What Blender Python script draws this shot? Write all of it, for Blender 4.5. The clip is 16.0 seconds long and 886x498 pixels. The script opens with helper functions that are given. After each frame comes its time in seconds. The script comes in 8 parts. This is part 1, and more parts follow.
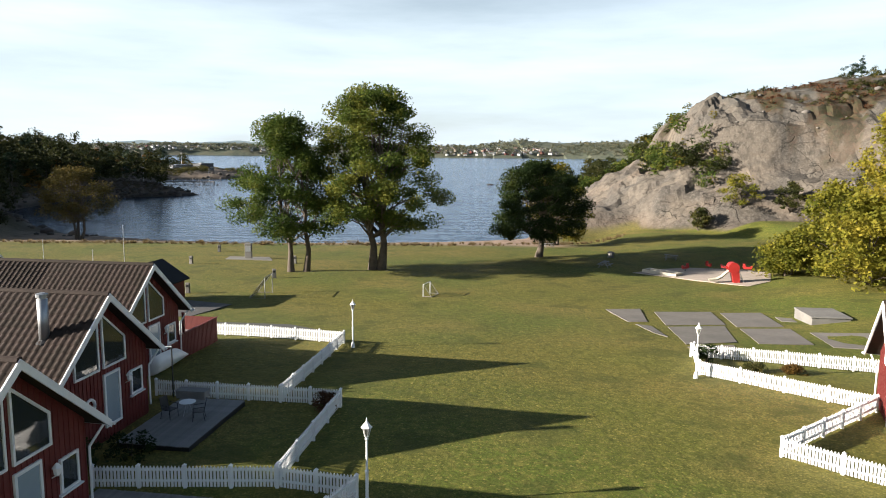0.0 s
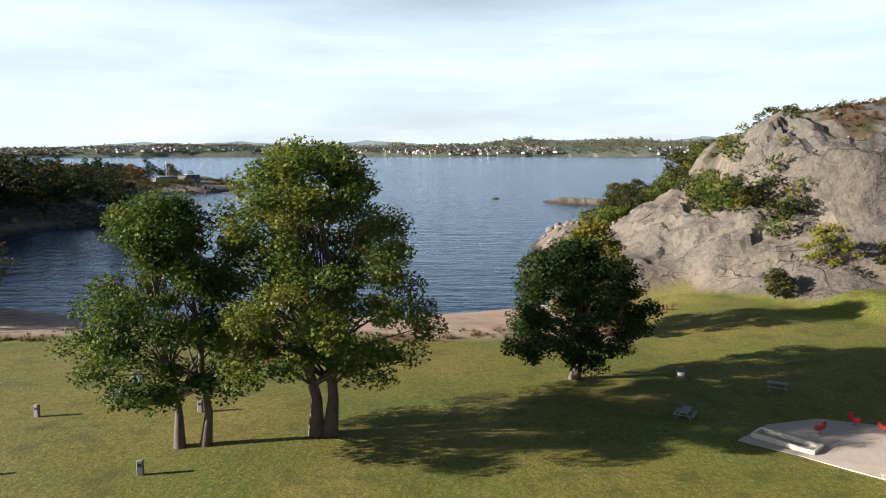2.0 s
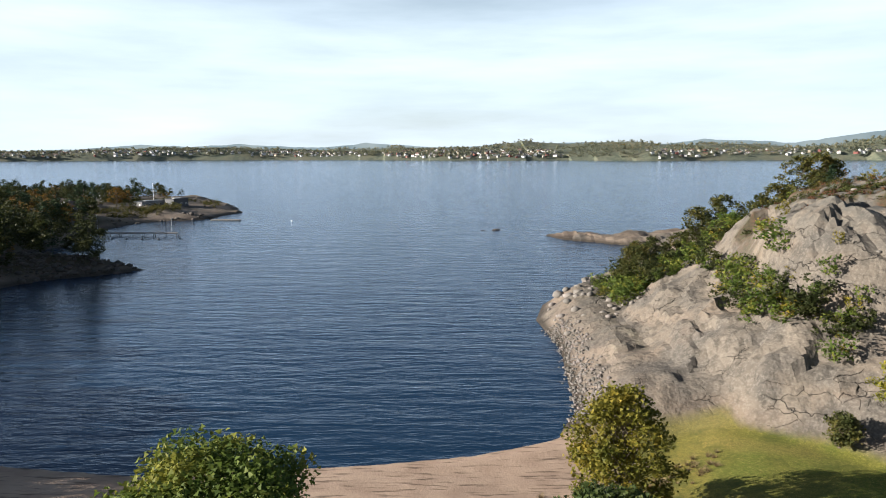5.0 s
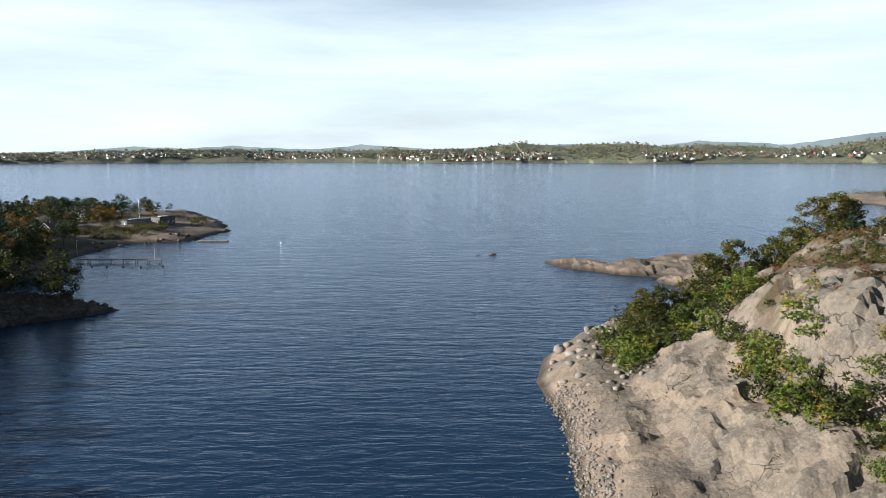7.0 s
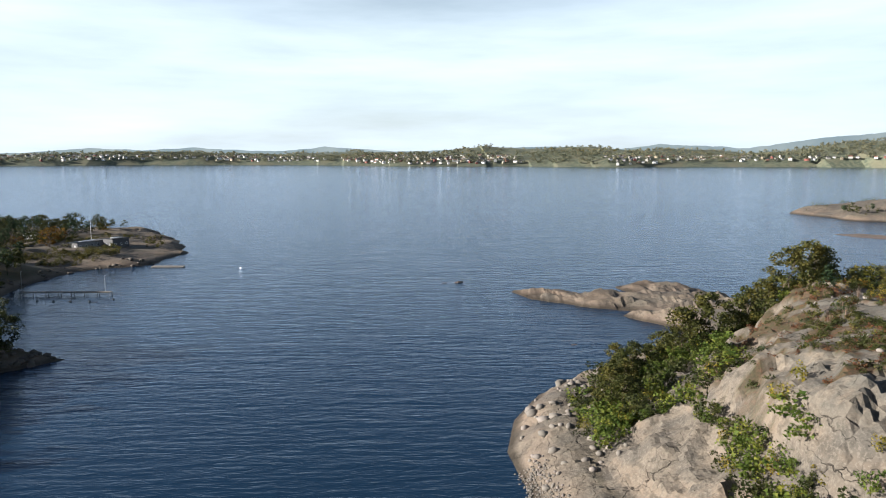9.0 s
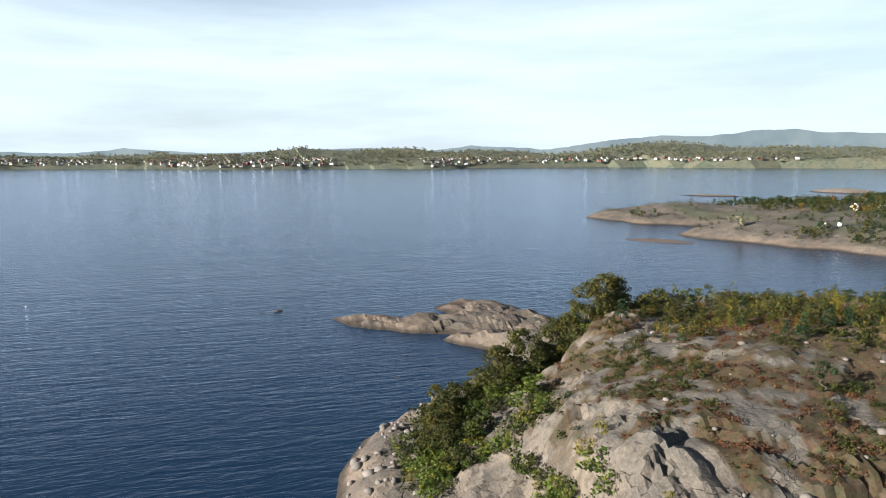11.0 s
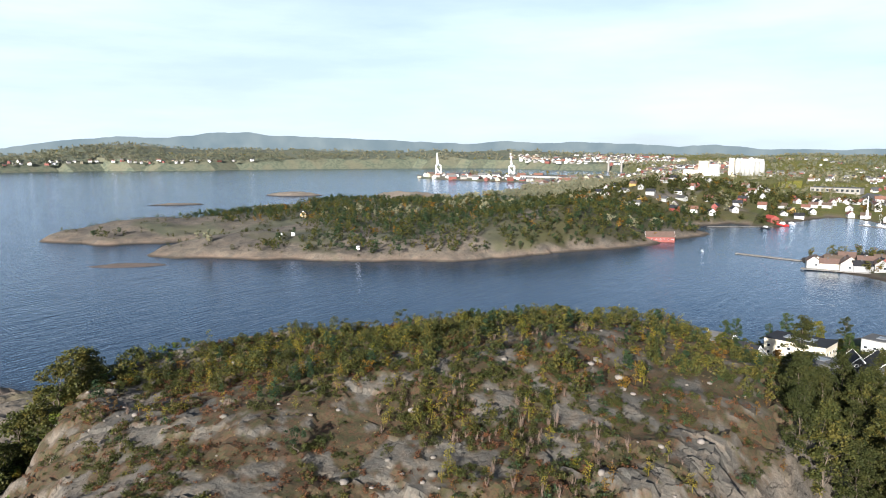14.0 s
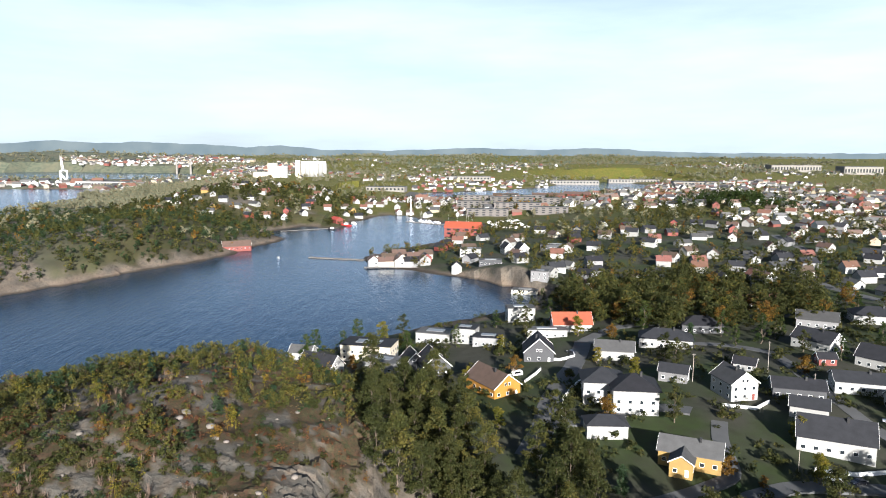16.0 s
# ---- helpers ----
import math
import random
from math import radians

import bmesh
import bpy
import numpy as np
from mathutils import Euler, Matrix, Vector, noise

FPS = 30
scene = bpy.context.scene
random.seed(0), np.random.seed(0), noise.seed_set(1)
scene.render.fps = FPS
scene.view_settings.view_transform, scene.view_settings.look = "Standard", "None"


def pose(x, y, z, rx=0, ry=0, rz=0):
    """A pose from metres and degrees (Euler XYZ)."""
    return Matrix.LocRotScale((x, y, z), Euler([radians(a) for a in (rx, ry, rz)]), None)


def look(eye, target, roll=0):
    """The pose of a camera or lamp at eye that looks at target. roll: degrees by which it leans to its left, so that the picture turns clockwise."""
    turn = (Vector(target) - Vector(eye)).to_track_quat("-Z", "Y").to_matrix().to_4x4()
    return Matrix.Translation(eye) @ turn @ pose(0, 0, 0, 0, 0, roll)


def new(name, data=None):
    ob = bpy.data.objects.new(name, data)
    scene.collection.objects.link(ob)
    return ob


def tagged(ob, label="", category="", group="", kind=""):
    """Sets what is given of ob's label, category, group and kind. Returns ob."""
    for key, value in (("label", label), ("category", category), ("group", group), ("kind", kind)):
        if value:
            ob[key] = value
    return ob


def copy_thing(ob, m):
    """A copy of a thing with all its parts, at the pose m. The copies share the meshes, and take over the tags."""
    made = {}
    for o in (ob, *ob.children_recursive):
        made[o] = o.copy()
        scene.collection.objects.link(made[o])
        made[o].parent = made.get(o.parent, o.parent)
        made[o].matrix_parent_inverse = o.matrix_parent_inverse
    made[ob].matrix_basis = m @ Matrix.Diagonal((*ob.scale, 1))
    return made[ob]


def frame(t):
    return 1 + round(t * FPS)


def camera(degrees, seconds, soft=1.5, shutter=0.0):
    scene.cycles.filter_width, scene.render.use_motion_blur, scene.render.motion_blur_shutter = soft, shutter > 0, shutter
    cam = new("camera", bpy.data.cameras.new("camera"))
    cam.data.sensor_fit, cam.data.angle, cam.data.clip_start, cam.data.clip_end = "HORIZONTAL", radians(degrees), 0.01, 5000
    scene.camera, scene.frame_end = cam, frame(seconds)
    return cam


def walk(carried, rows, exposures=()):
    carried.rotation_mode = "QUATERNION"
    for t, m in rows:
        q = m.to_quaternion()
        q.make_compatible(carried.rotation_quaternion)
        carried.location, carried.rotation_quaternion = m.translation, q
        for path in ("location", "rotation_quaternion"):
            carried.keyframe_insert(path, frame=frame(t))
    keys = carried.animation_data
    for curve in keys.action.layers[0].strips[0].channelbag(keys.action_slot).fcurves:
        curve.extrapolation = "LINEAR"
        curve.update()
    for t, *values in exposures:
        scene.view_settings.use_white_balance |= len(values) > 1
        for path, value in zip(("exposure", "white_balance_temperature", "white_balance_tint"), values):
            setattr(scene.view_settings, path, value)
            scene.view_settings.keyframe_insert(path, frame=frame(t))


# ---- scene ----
cam = camera(64.53, 16.0, soft=1.0)
# seconds, eye x y z, yaw, pitch, roll
ROWS = [
    (0.0, 0.00, 0.00, 14.67, -0.00, -7.74, 0.51),
    (0.5, 0.26, 5.78, 14.69, 0.01, -7.96, 0.33),
    (1.0, 0.47, 15.44, 15.47, 0.09, -8.08, 0.19),
    (1.5, 0.85, 26.03, 18.40, 0.28, -8.00, 0.04),
    (2.0, 1.46, 34.26, 22.00, 0.38, -7.94, -0.08),
    (2.5, 1.38, 38.03, 23.93, 0.34, -7.93, -0.10),
    (3.0, 1.53, 41.80, 26.04, 0.33, -7.92, -0.11),
    (3.5, 1.74, 45.32, 28.37, 0.34, -7.92, -0.11),
    (4.0, 1.97, 48.68, 30.89, 0.38, -7.92, -0.10),
    (4.5, 2.12, 51.98, 33.52, 0.38, -7.91, -0.10),
    (7.0, 2.76, 69.24, 46.58, -0.03, -7.91, -0.09),
    (7.5, 2.72, 72.72, 49.29, -0.14, -7.90, -0.06),
    (8.0, 2.58, 75.62, 52.19, -0.23, -7.88, -0.02),
    (10.5, 3.36, 81.47, 67.00, -13.08, -7.84, -0.04),
    (11.0, 3.59, 81.72, 69.69, -17.65, -7.89, -0.06),
    (11.5, 3.62, 81.64, 72.53, -22.95, -7.93, -0.05),
    (12.0, 3.53, 81.46, 75.38, -28.83, -7.96, -0.01),
    (12.5, 3.34, 81.37, 78.25, -36.36, -7.97, 0.05),
    (13.0, 3.25, 81.27, 81.13, -43.97, -7.97, 0.08),
    (13.5, 3.26, 81.22, 83.91, -51.57, -7.97, 0.06),
    (14.0, 3.20, 81.25, 86.66, -59.38, -8.00, 0.02),
    (14.5, 3.13, 81.28, 89.37, -66.98, -8.03, 0.02),
    (15.0, 3.03, 81.27, 92.14, -74.78, -8.04, 0.06),
    (15.5, 2.86, 81.37, 94.89, -83.63, -8.02, 0.10),
    (16.0, 2.70, 81.57, 97.61, -93.24, -8.07, 0.09),
]
walk(cam, [(t, pose(x, y, z, 0, 0, yaw) @ pose(0, 0, 0, 90 + pitch) @ pose(0, 0, 0, 0, 0, roll)) for t, x, y, z, yaw, pitch, roll in ROWS],
     exposures=[(0.0, 1.64, 6350, 10), (1.0, 1.62, 6350, 10), (2.5, 1.60, 6200, 10), (8.0, 1.62, 6200, 10), (16.0, 1.62, 5950, 10)])

# ---------------------------------------------------------------- light
SUN_AZ, SUN_EL = 260.5, 17.0          # compass degrees from +y over +x, degrees above the horizon
WATER = -3.0

world = bpy.data.worlds.new("world")
scene.world = world
world.use_nodes = True
wn, wl = world.node_tree.nodes, world.node_tree.links
for n in list(wn):
    wn.remove(n)
w_out, w_bg = wn.new("ShaderNodeOutputWorld"), wn.new("ShaderNodeBackground")
w_sky = wn.new("ShaderNodeTexSky")
w_sky.sky_type, w_sky.sun_disc = "NISHITA", False
w_sky.sun_elevation, w_sky.sun_rotation = radians(SUN_EL), radians(SUN_AZ)
w_sky.air_density, w_sky.dust_density, w_sky.ozone_density = 1.0, 1.2, 1.5
# thin high cloud veils over the blue
w_tc, w_map, w_noise, w_ramp, w_mix = (wn.new("ShaderNodeTexCoord"), wn.new("ShaderNodeMapping"), wn.new("ShaderNodeTexNoise"),
                                       wn.new("ShaderNodeValToRGB"), wn.new("ShaderNodeMix"))
w_map.inputs["Scale"].default_value = (1.3, 1.6, 9.0)
w_noise.inputs["Scale"].default_value, w_noise.inputs["Detail"].default_value, w_noise.inputs["Roughness"].default_value = 1.6, 7.0, 0.55
w_ramp.color_ramp.elements[0].position, w_ramp.color_ramp.elements[1].position = 0.30, 0.72
w_ramp.color_ramp.elements[0].color, w_ramp.color_ramp.elements[1].color = (0.52, 0.52, 0.52, 1), (1, 1, 1, 1)
w_mix.data_type = "RGBA"
w_mix.inputs[7].default_value = (9.3, 10.6, 11.4, 1)
# the haze is thick towards the horizon and thins out overhead
w_sep, w_up, w_mul = wn.new("ShaderNodeSeparateXYZ"), wn.new("ShaderNodeMapRange"), wn.new("ShaderNodeMath")
w_up.interpolation_type = "SMOOTHSTEP"
w_up.inputs["From Min"].default_value, w_up.inputs["From Max"].default_value = 0.15, 0.29
w_up.inputs["To Min"].default_value, w_up.inputs["To Max"].default_value = 1.0, 0.03
w_mul.operation = "MULTIPLY"
wl.new(w_tc.outputs["Generated"], w_map.inputs["Vector"])
wl.new(w_tc.outputs["Generated"], w_sep.inputs[0])
wl.new(w_sep.outputs["Z"], w_up.inputs["Value"])
wl.new(w_map.outputs["Vector"], w_noise.inputs["Vector"])
wl.new(w_noise.outputs["Fac"], w_ramp.inputs["Fac"])
wl.new(w_ramp.outputs["Color"], w_mul.inputs[0])
wl.new(w_up.outputs[0], w_mul.inputs[1])
wl.new(w_mul.outputs[0], w_mix.inputs[0])
wl.new(w_sky.outputs["Color"], w_mix.inputs[6])
wl.new(w_mix.outputs[2], w_bg.inputs["Color"])
w_bg.inputs["Strength"].default_value = 0.037
wl.new(w_bg.outputs["Background"], w_out.inputs["Surface"])

sun = new("sun", bpy.data.lights.new("sun", "SUN"))
sun.data.energy, sun.data.angle, sun.data.color = 5.0, radians(0.6), (1.0, 0.91, 0.79)
s_dir = Vector((math.sin(radians(SUN_AZ)) * math.cos(radians(SUN_EL)), math.cos(radians(SUN_AZ)) * math.cos(radians(SUN_EL)), math.sin(radians(SUN_EL))))
sun.matrix_world = look(s_dir * 100, (0, 0, 0))

# ---------------------------------------------------------------- materials
def mat(name, color, rough=0.8, metal=0.0, vary=0.0, scale=1.0, dark=None, bump=0.0, bump_scale=None, rand=0.0, rand_island=0.0, coat=0.0, spec=0.5, detail=5.0):
    """A plain procedural surface: two scales of colour variation, fine relief, and a change from piece to piece."""
    m = bpy.data.materials.new(name)
    m.use_nodes = True
    nt = m.node_tree
    b = nt.nodes["Principled BSDF"]
    b.inputs["Roughness"].default_value, b.inputs["Metallic"].default_value = rough, metal
    b.inputs["Specular IOR Level"].default_value = spec
    b.inputs["Coat Weight"].default_value = coat
    col = nt.nodes.new("ShaderNodeRGB")
    col.outputs[0].default_value = (*color, 1)
    out = col.outputs[0]
    tc = nt.nodes.new("ShaderNodeTexCoord")
    if vary:
        for sc, amt in ((scale, vary), (scale * 7.3, vary * 0.55)):
            no = nt.nodes.new("ShaderNodeTexNoise")
            no.inputs["Scale"].default_value, no.inputs["Detail"].default_value = sc, detail
            nt.links.new(tc.outputs["Object"], no.inputs["Vector"])
            mr = nt.nodes.new("ShaderNodeMapRange")
            mr.inputs["From Min"].default_value, mr.inputs["From Max"].default_value = 0.3, 0.7
            mr.inputs["To Min"].default_value, mr.inputs["To Max"].default_value = 0.0, amt
            nt.links.new(no.outputs["Fac"], mr.inputs["Value"])
            mx = nt.nodes.new("ShaderNodeMix")
            mx.data_type = "RGBA"
            d = dark if dark else tuple(c * 0.45 for c in color)
            mx.inputs[7].default_value = (*d, 1)
            nt.links.new(mr.outputs[0], mx.inputs[0])
            nt.links.new(out, mx.inputs[6])
            out = mx.outputs[2]
    for amt, node, sock in ((rand, "ShaderNodeObjectInfo", "Random"), (rand_island, "ShaderNodeNewGeometry", "Random Per Island")):
        if amt:
            oi = nt.nodes.new(node)
            hs = nt.nodes.new("ShaderNodeHueSaturation")
            mr = nt.nodes.new("ShaderNodeMapRange")
            mr.inputs["To Min"].default_value, mr.inputs["To Max"].default_value = 1 - amt, 1 + amt
            nt.links.new(oi.outputs[sock], mr.inputs["Value"])
            nt.links.new(mr.outputs[0], hs.inputs["Value"])
            m2 = nt.nodes.new("ShaderNodeMapRange")
            m2.inputs["To Min"].default_value, m2.inputs["To Max"].default_value = 0.5 + amt * 0.07, 0.5 - amt * 0.07
            nt.links.new(oi.outputs[sock], m2.inputs["Value"])
            nt.links.new(m2.outputs[0], hs.inputs["Hue"])
            nt.links.new(out, hs.inputs["Color"])
            out = hs.outputs["Color"]
    nt.links.new(out, b.inputs["Base Color"])
    if bump:
        no = nt.nodes.new("ShaderNodeTexNoise")
        no.inputs["Scale"].default_value, no.inputs["Detail"].default_value = bump_scale or scale * 6, 6
        nt.links.new(tc.outputs["Object"], no.inputs["Vector"])
        bp = nt.nodes.new("ShaderNodeBump")
        bp.inputs["Strength"].default_value, bp.inputs["Distance"].default_value = 0.6, bump
        nt.links.new(no.outputs["Fac"], bp.inputs["Height"])
        nt.links.new(bp.outputs["Normal"], b.inputs["Normal"])
    return m


def leaf_mat(name, low, mid, high, trans=0.25):
    """Leaves: colour from leaf to leaf, some light coming through."""
    m = bpy.data.materials.new(name)
    m.use_nodes = True
    nt = m.node_tree
    b = nt.nodes["Principled BSDF"]
    b.inputs["Roughness"].default_value, b.inputs["Specular IOR Level"].default_value = 0.6, 0.12
    ge, rp = nt.nodes.new("ShaderNodeNewGeometry"), nt.nodes.new("ShaderNodeValToRGB")
    no, tc, ad = nt.nodes.new("ShaderNodeTexNoise"), nt.nodes.new("ShaderNodeTexCoord"), nt.nodes.new("ShaderNodeMath")
    no.inputs["Scale"].default_value, no.inputs["Detail"].default_value = 0.35, 2
    nt.links.new(tc.outputs["Object"], no.inputs["Vector"])
    m1 = nt.nodes.new("ShaderNodeMath")
    m1.operation, m1.inputs[1].default_value = "MULTIPLY", 0.24
    nt.links.new(ge.outputs["Random Per Island"], m1.inputs[0])
    m2 = nt.nodes.new("ShaderNodeMath")
    m2.operation, m2.inputs[1].default_value, m2.inputs[2].default_value = "MULTIPLY_ADD", 1.6, -0.42
    nt.links.new(no.outputs["Fac"], m2.inputs[0])
    nt.links.new(m1.outputs[0], ad.inputs[0])
    nt.links.new(m2.outputs[0], ad.inputs[1])
    oi = nt.nodes.new("ShaderNodeObjectInfo")
    m3 = nt.nodes.new("ShaderNodeMath")
    m3.operation, m3.inputs[1].default_value, m3.inputs[2].default_value = "MULTIPLY_ADD", 0.24, -0.12
    nt.links.new(oi.outputs["Random"], m3.inputs[0])
    a2 = nt.nodes.new("ShaderNodeMath")
    nt.links.new(ad.outputs[0], a2.inputs[0])
    nt.links.new(m3.outputs[0], a2.inputs[1])
    e = rp.color_ramp.elements
    e[0].position, e[0].color = 0.12, (*low, 1)
    e[1].position, e[1].color = 0.9, (*high, 1)
    k = rp.color_ramp.elements.new(0.5)
    k.color = (*mid, 1)
    nt.links.new(a2.outputs[0], rp.inputs["Fac"])
    nt.links.new(rp.outputs["Color"], b.inputs["Base Color"])
    tl, ms = nt.nodes.new("ShaderNodeBsdfTranslucent"), nt.nodes.new("ShaderNodeMixShader")
    nt.links.new(rp.outputs["Color"], tl.inputs["Color"])
    ms.inputs[0].default_value = trans
    nt.links.new(b.outputs[0], ms.inputs[1])
    nt.links.new(tl.outputs[0], ms.inputs[2])
    nt.links.new(ms.outputs[0], nt.nodes["Material Output"].inputs["Surface"])
    return m


def water_mat():
    """Dark water with a glossy skin whose strength follows the viewing angle, ruffled at three scales."""
    m = bpy.data.materials.new("sea_water")
    m.use_nodes = True
    nt = m.node_tree
    nt.nodes.remove(nt.nodes["Principled BSDF"])
    di, gl, fr, ms = nt.nodes.new("ShaderNodeBsdfDiffuse"), nt.nodes.new("ShaderNodeBsdfGlossy"), nt.nodes.new("ShaderNodeFresnel"), nt.nodes.new("ShaderNodeMixShader")
    di.inputs["Color"].default_value = (0.006, 0.019, 0.040, 1)
    gl.inputs["Color"].default_value, gl.inputs["Roughness"].default_value = (0.78, 0.86, 1.0, 1), 0.10
    fr.inputs["IOR"].default_value = 1.33
    tc = nt.nodes.new("ShaderNodeTexCoord")
    last = None
    for sx, sy, rot, dist, st in ((0.045, 0.20, 2, 0.42, 0.8), (0.16, 0.55, 6, 0.26, 1.0), (0.62, 2.0, -12, 0.060, 1.0), (0.012, 0.035, 20, 1.0, 0.3)):
        mp, no, bp = nt.nodes.new("ShaderNodeMapping"), nt.nodes.new("ShaderNodeTexNoise"), nt.nodes.new("ShaderNodeBump")
        mp.inputs["Rotation"].default_value = (0, 0, radians(rot))
        mp.inputs["Scale"].default_value = (sx, sy, 1)
        no.inputs["Scale"].default_value, no.inputs["Detail"].default_value, no.inputs["Distortion"].default_value = 1.0, 3, 0.6
        nt.links.new(tc.outputs["Object"], mp.inputs["Vector"])
        nt.links.new(mp.outputs["Vector"], no.inputs["Vector"])
        bp.inputs["Strength"].default_value, bp.inputs["Distance"].default_value = st, dist
        nt.links.new(no.outputs["Fac"], bp.inputs["Height"])
        if last:
            nt.links.new(last, bp.inputs["Normal"])
        last = bp.outputs["Normal"]
    for n in (di, gl, fr):
        nt.links.new(last, n.inputs["Normal"])
    nt.links.new(fr.outputs[0], ms.inputs[0])
    nt.links.new(di.outputs[0], ms.inputs[1])
    nt.links.new(gl.outputs[0], ms.inputs[2])
    nt.links.new(ms.outputs[0], nt.nodes["Material Output"].inputs["Surface"])
    return m


def ground_mat():
    """Grass, rock, sand, heath and wood floor, laid out by the weights that the ground carries."""
    m = bpy.data.materials.new("ground")
    m.use_nodes = True
    nt = m.node_tree
    N, L = nt.nodes, nt.links
    b = N["Principled BSDF"]
    b.inputs["Roughness"].default_value, b.inputs["Specular IOR Level"].default_value = 0.9, 0.25
    tc = N.new("ShaderNodeTexCoord")

    def noise_fac(scale, detail=6, lo=0.35, hi=0.65, stretch=None, rot=0.0, dist=0.0):
        no, mr = N.new("ShaderNodeTexNoise"), N.new("ShaderNodeMapRange")
        no.inputs["Scale"].default_value, no.inputs["Detail"].default_value, no.inputs["Distortion"].default_value = scale, detail, dist
        src = tc.outputs["Object"]
        if stretch:
            mp = N.new("ShaderNodeMapping")
            mp.inputs["Scale"].default_value, mp.inputs["Rotation"].default_value = stretch, (radians(rot), radians(rot * 0.6), radians(rot))
            L.new(src, mp.inputs["Vector"])
            src = mp.outputs["Vector"]
        L.new(src, no.inputs["Vector"])
        mr.inputs["From Min"].default_value, mr.inputs["From Max"].default_value = lo, hi
        L.new(no.outputs["Fac"], mr.inputs["Value"])
        return mr.outputs[0]

    def mix(f, a, c):
        mx = N.new("ShaderNodeMix")
        mx.data_type = "RGBA"
        for i, v in ((0, f), (6, a), (7, c)):
            if isinstance(v, tuple):
                mx.inputs[i].default_value = (*v, 1)
            elif isinstance(v, (int, float)):
                mx.inputs[i].default_value = v
            else:
                L.new(v, mx.inputs[i])
        return mx.outputs[2]

    def mul(a, k):
        n = N.new("ShaderNodeMath")
        n.operation = "MULTIPLY"
        L.new(a, n.inputs[0])
        if isinstance(k, (int, float)):
            n.inputs[1].default_value = k
        else:
            L.new(k, n.inputs[1])
        return n.outputs[0]

    def weight(name):
        a = N.new("ShaderNodeAttribute")
        a.attribute_name = name
        return a.outputs["Fac"]

    grass = mix(noise_fac(0.05, 5, 0.42, 0.58), (0.181, 0.144, 0.024), (0.099, 0.130, 0.014))
    grass = mix(mul(noise_fac(0.09, 7, 0.50, 0.66), 0.85), grass, (0.260, 0.180, 0.051))
    grass = mix(mul(noise_fac(1.7, 7, 0.45, 0.62), 0.5), grass, (0.056, 0.063, 0.008))
    grass = mix(mul(noise_fac(4.5, 6, 0.5, 0.64), 0.55), grass, (0.166, 0.153, 0.030))
    grass = mix(mul(noise_fac(9.0, 6, 0.44, 0.58), 0.6), grass, (0.054, 0.063, 0.008))
    grass = mix(mul(noise_fac(2.3, 7, 0.5, 0.62), 0.5), grass, (0.197, 0.169, 0.036))
    grass = mix(mul(noise_fac(16.0, 4, 0.42, 0.58), 0.55), grass, (0.041, 0.050, 0.006))
    grass = mix(mul(noise_fac(7.0, 5, 0.60, 0.68), 0.75), grass, (0.284, 0.233, 0.060))
    grass = mix(mul(noise_fac(0.35, 6, 0.54, 0.66), 0.55), grass, (0.047, 0.057, 0.008))
    rock = mix(noise_fac(0.06, 8), (0.138, 0.115, 0.090), (0.084, 0.072, 0.059))
    rock = mix(mul(noise_fac(0.16, 8, 0.47, 0.60, (1, 1, 0.3), 30), 0.75), rock, (0.063, 0.057, 0.050))
    rock = mix(mul(noise_fac(0.11, 6, 0.52, 0.72, (0.6, 1, 1.8), 25), 0.6), rock, (0.161, 0.120, 0.087))
    rock = mix(mul(noise_fac(0.7, 8, 0.50, 0.62), 0.55), rock, (0.044, 0.039, 0.032))
    rock = mix(mul(noise_fac(2.6, 8, 0.50, 0.62), 0.32), rock, (0.184, 0.164, 0.137))
    # joints in the granite
    vo, mr = N.new("ShaderNodeTexVoronoi"), N.new("ShaderNodeMapRange")
    vo.feature, vo.inputs["Scale"].default_value = "DISTANCE_TO_EDGE", 0.14
    mp = N.new("ShaderNodeMapping")
    mp.inputs["Scale"].default_value, mp.inputs["Rotation"].default_value = (1.0, 0.26, 2.4), (0.5, 0.35, 0.6)
    nd = N.new("ShaderNodeTexNoise")
    nd.inputs["Scale"].default_value, nd.inputs["Detail"].default_value = 0.35, 4
    va = N.new("ShaderNodeVectorMath")
    va.operation = "MULTIPLY_ADD"
    va.inputs[1].default_value = (3.2, 3.2, 3.2)
    L.new(tc.outputs["Object"], nd.inputs["Vector"])
    L.new(nd.outputs["Color"], va.inputs[0])
    L.new(tc.outputs["Object"], va.inputs[2])
    L.new(va.outputs[0], mp.inputs["Vector"])
    L.new(mp.outputs["Vector"], vo.inputs["Vector"])
    mr.inputs["From Min"].default_value, mr.inputs["From Max"].default_value = 0.0, 0.011
    mr.inputs["To Min"].default_value, mr.inputs["To Max"].default_value = 1.0, 0.0
    L.new(vo.outputs["Distance"], mr.inputs["Value"])
    # finer joints across the slabs
    v2, r2, m2 = N.new("ShaderNodeTexVoronoi"), N.new("ShaderNodeMapRange"), N.new("ShaderNodeMapping")
    v2.feature, v2.inputs["Scale"].default_value = "DISTANCE_TO_EDGE", 0.34
    m2.inputs["Scale"].default_value, m2.inputs["Rotation"].default_value = (0.22, 1.0, 1.5), (0.2, 0.5, 1.0)
    L.new(va.outputs[0], m2.inputs["Vector"])
    L.new(m2.outputs["Vector"], v2.inputs["Vector"])
    r2.inputs["From Min"].default_value, r2.inputs["From Max"].default_value = 0.0, 0.020
    r2.inputs["To Min"].default_value, r2.inputs["To Max"].default_value = 0.8, 0.0
    L.new(v2.outputs["Distance"], r2.inputs["Value"])
    mxm = N.new("ShaderNodeMath")
    mxm.operation = "MAXIMUM"
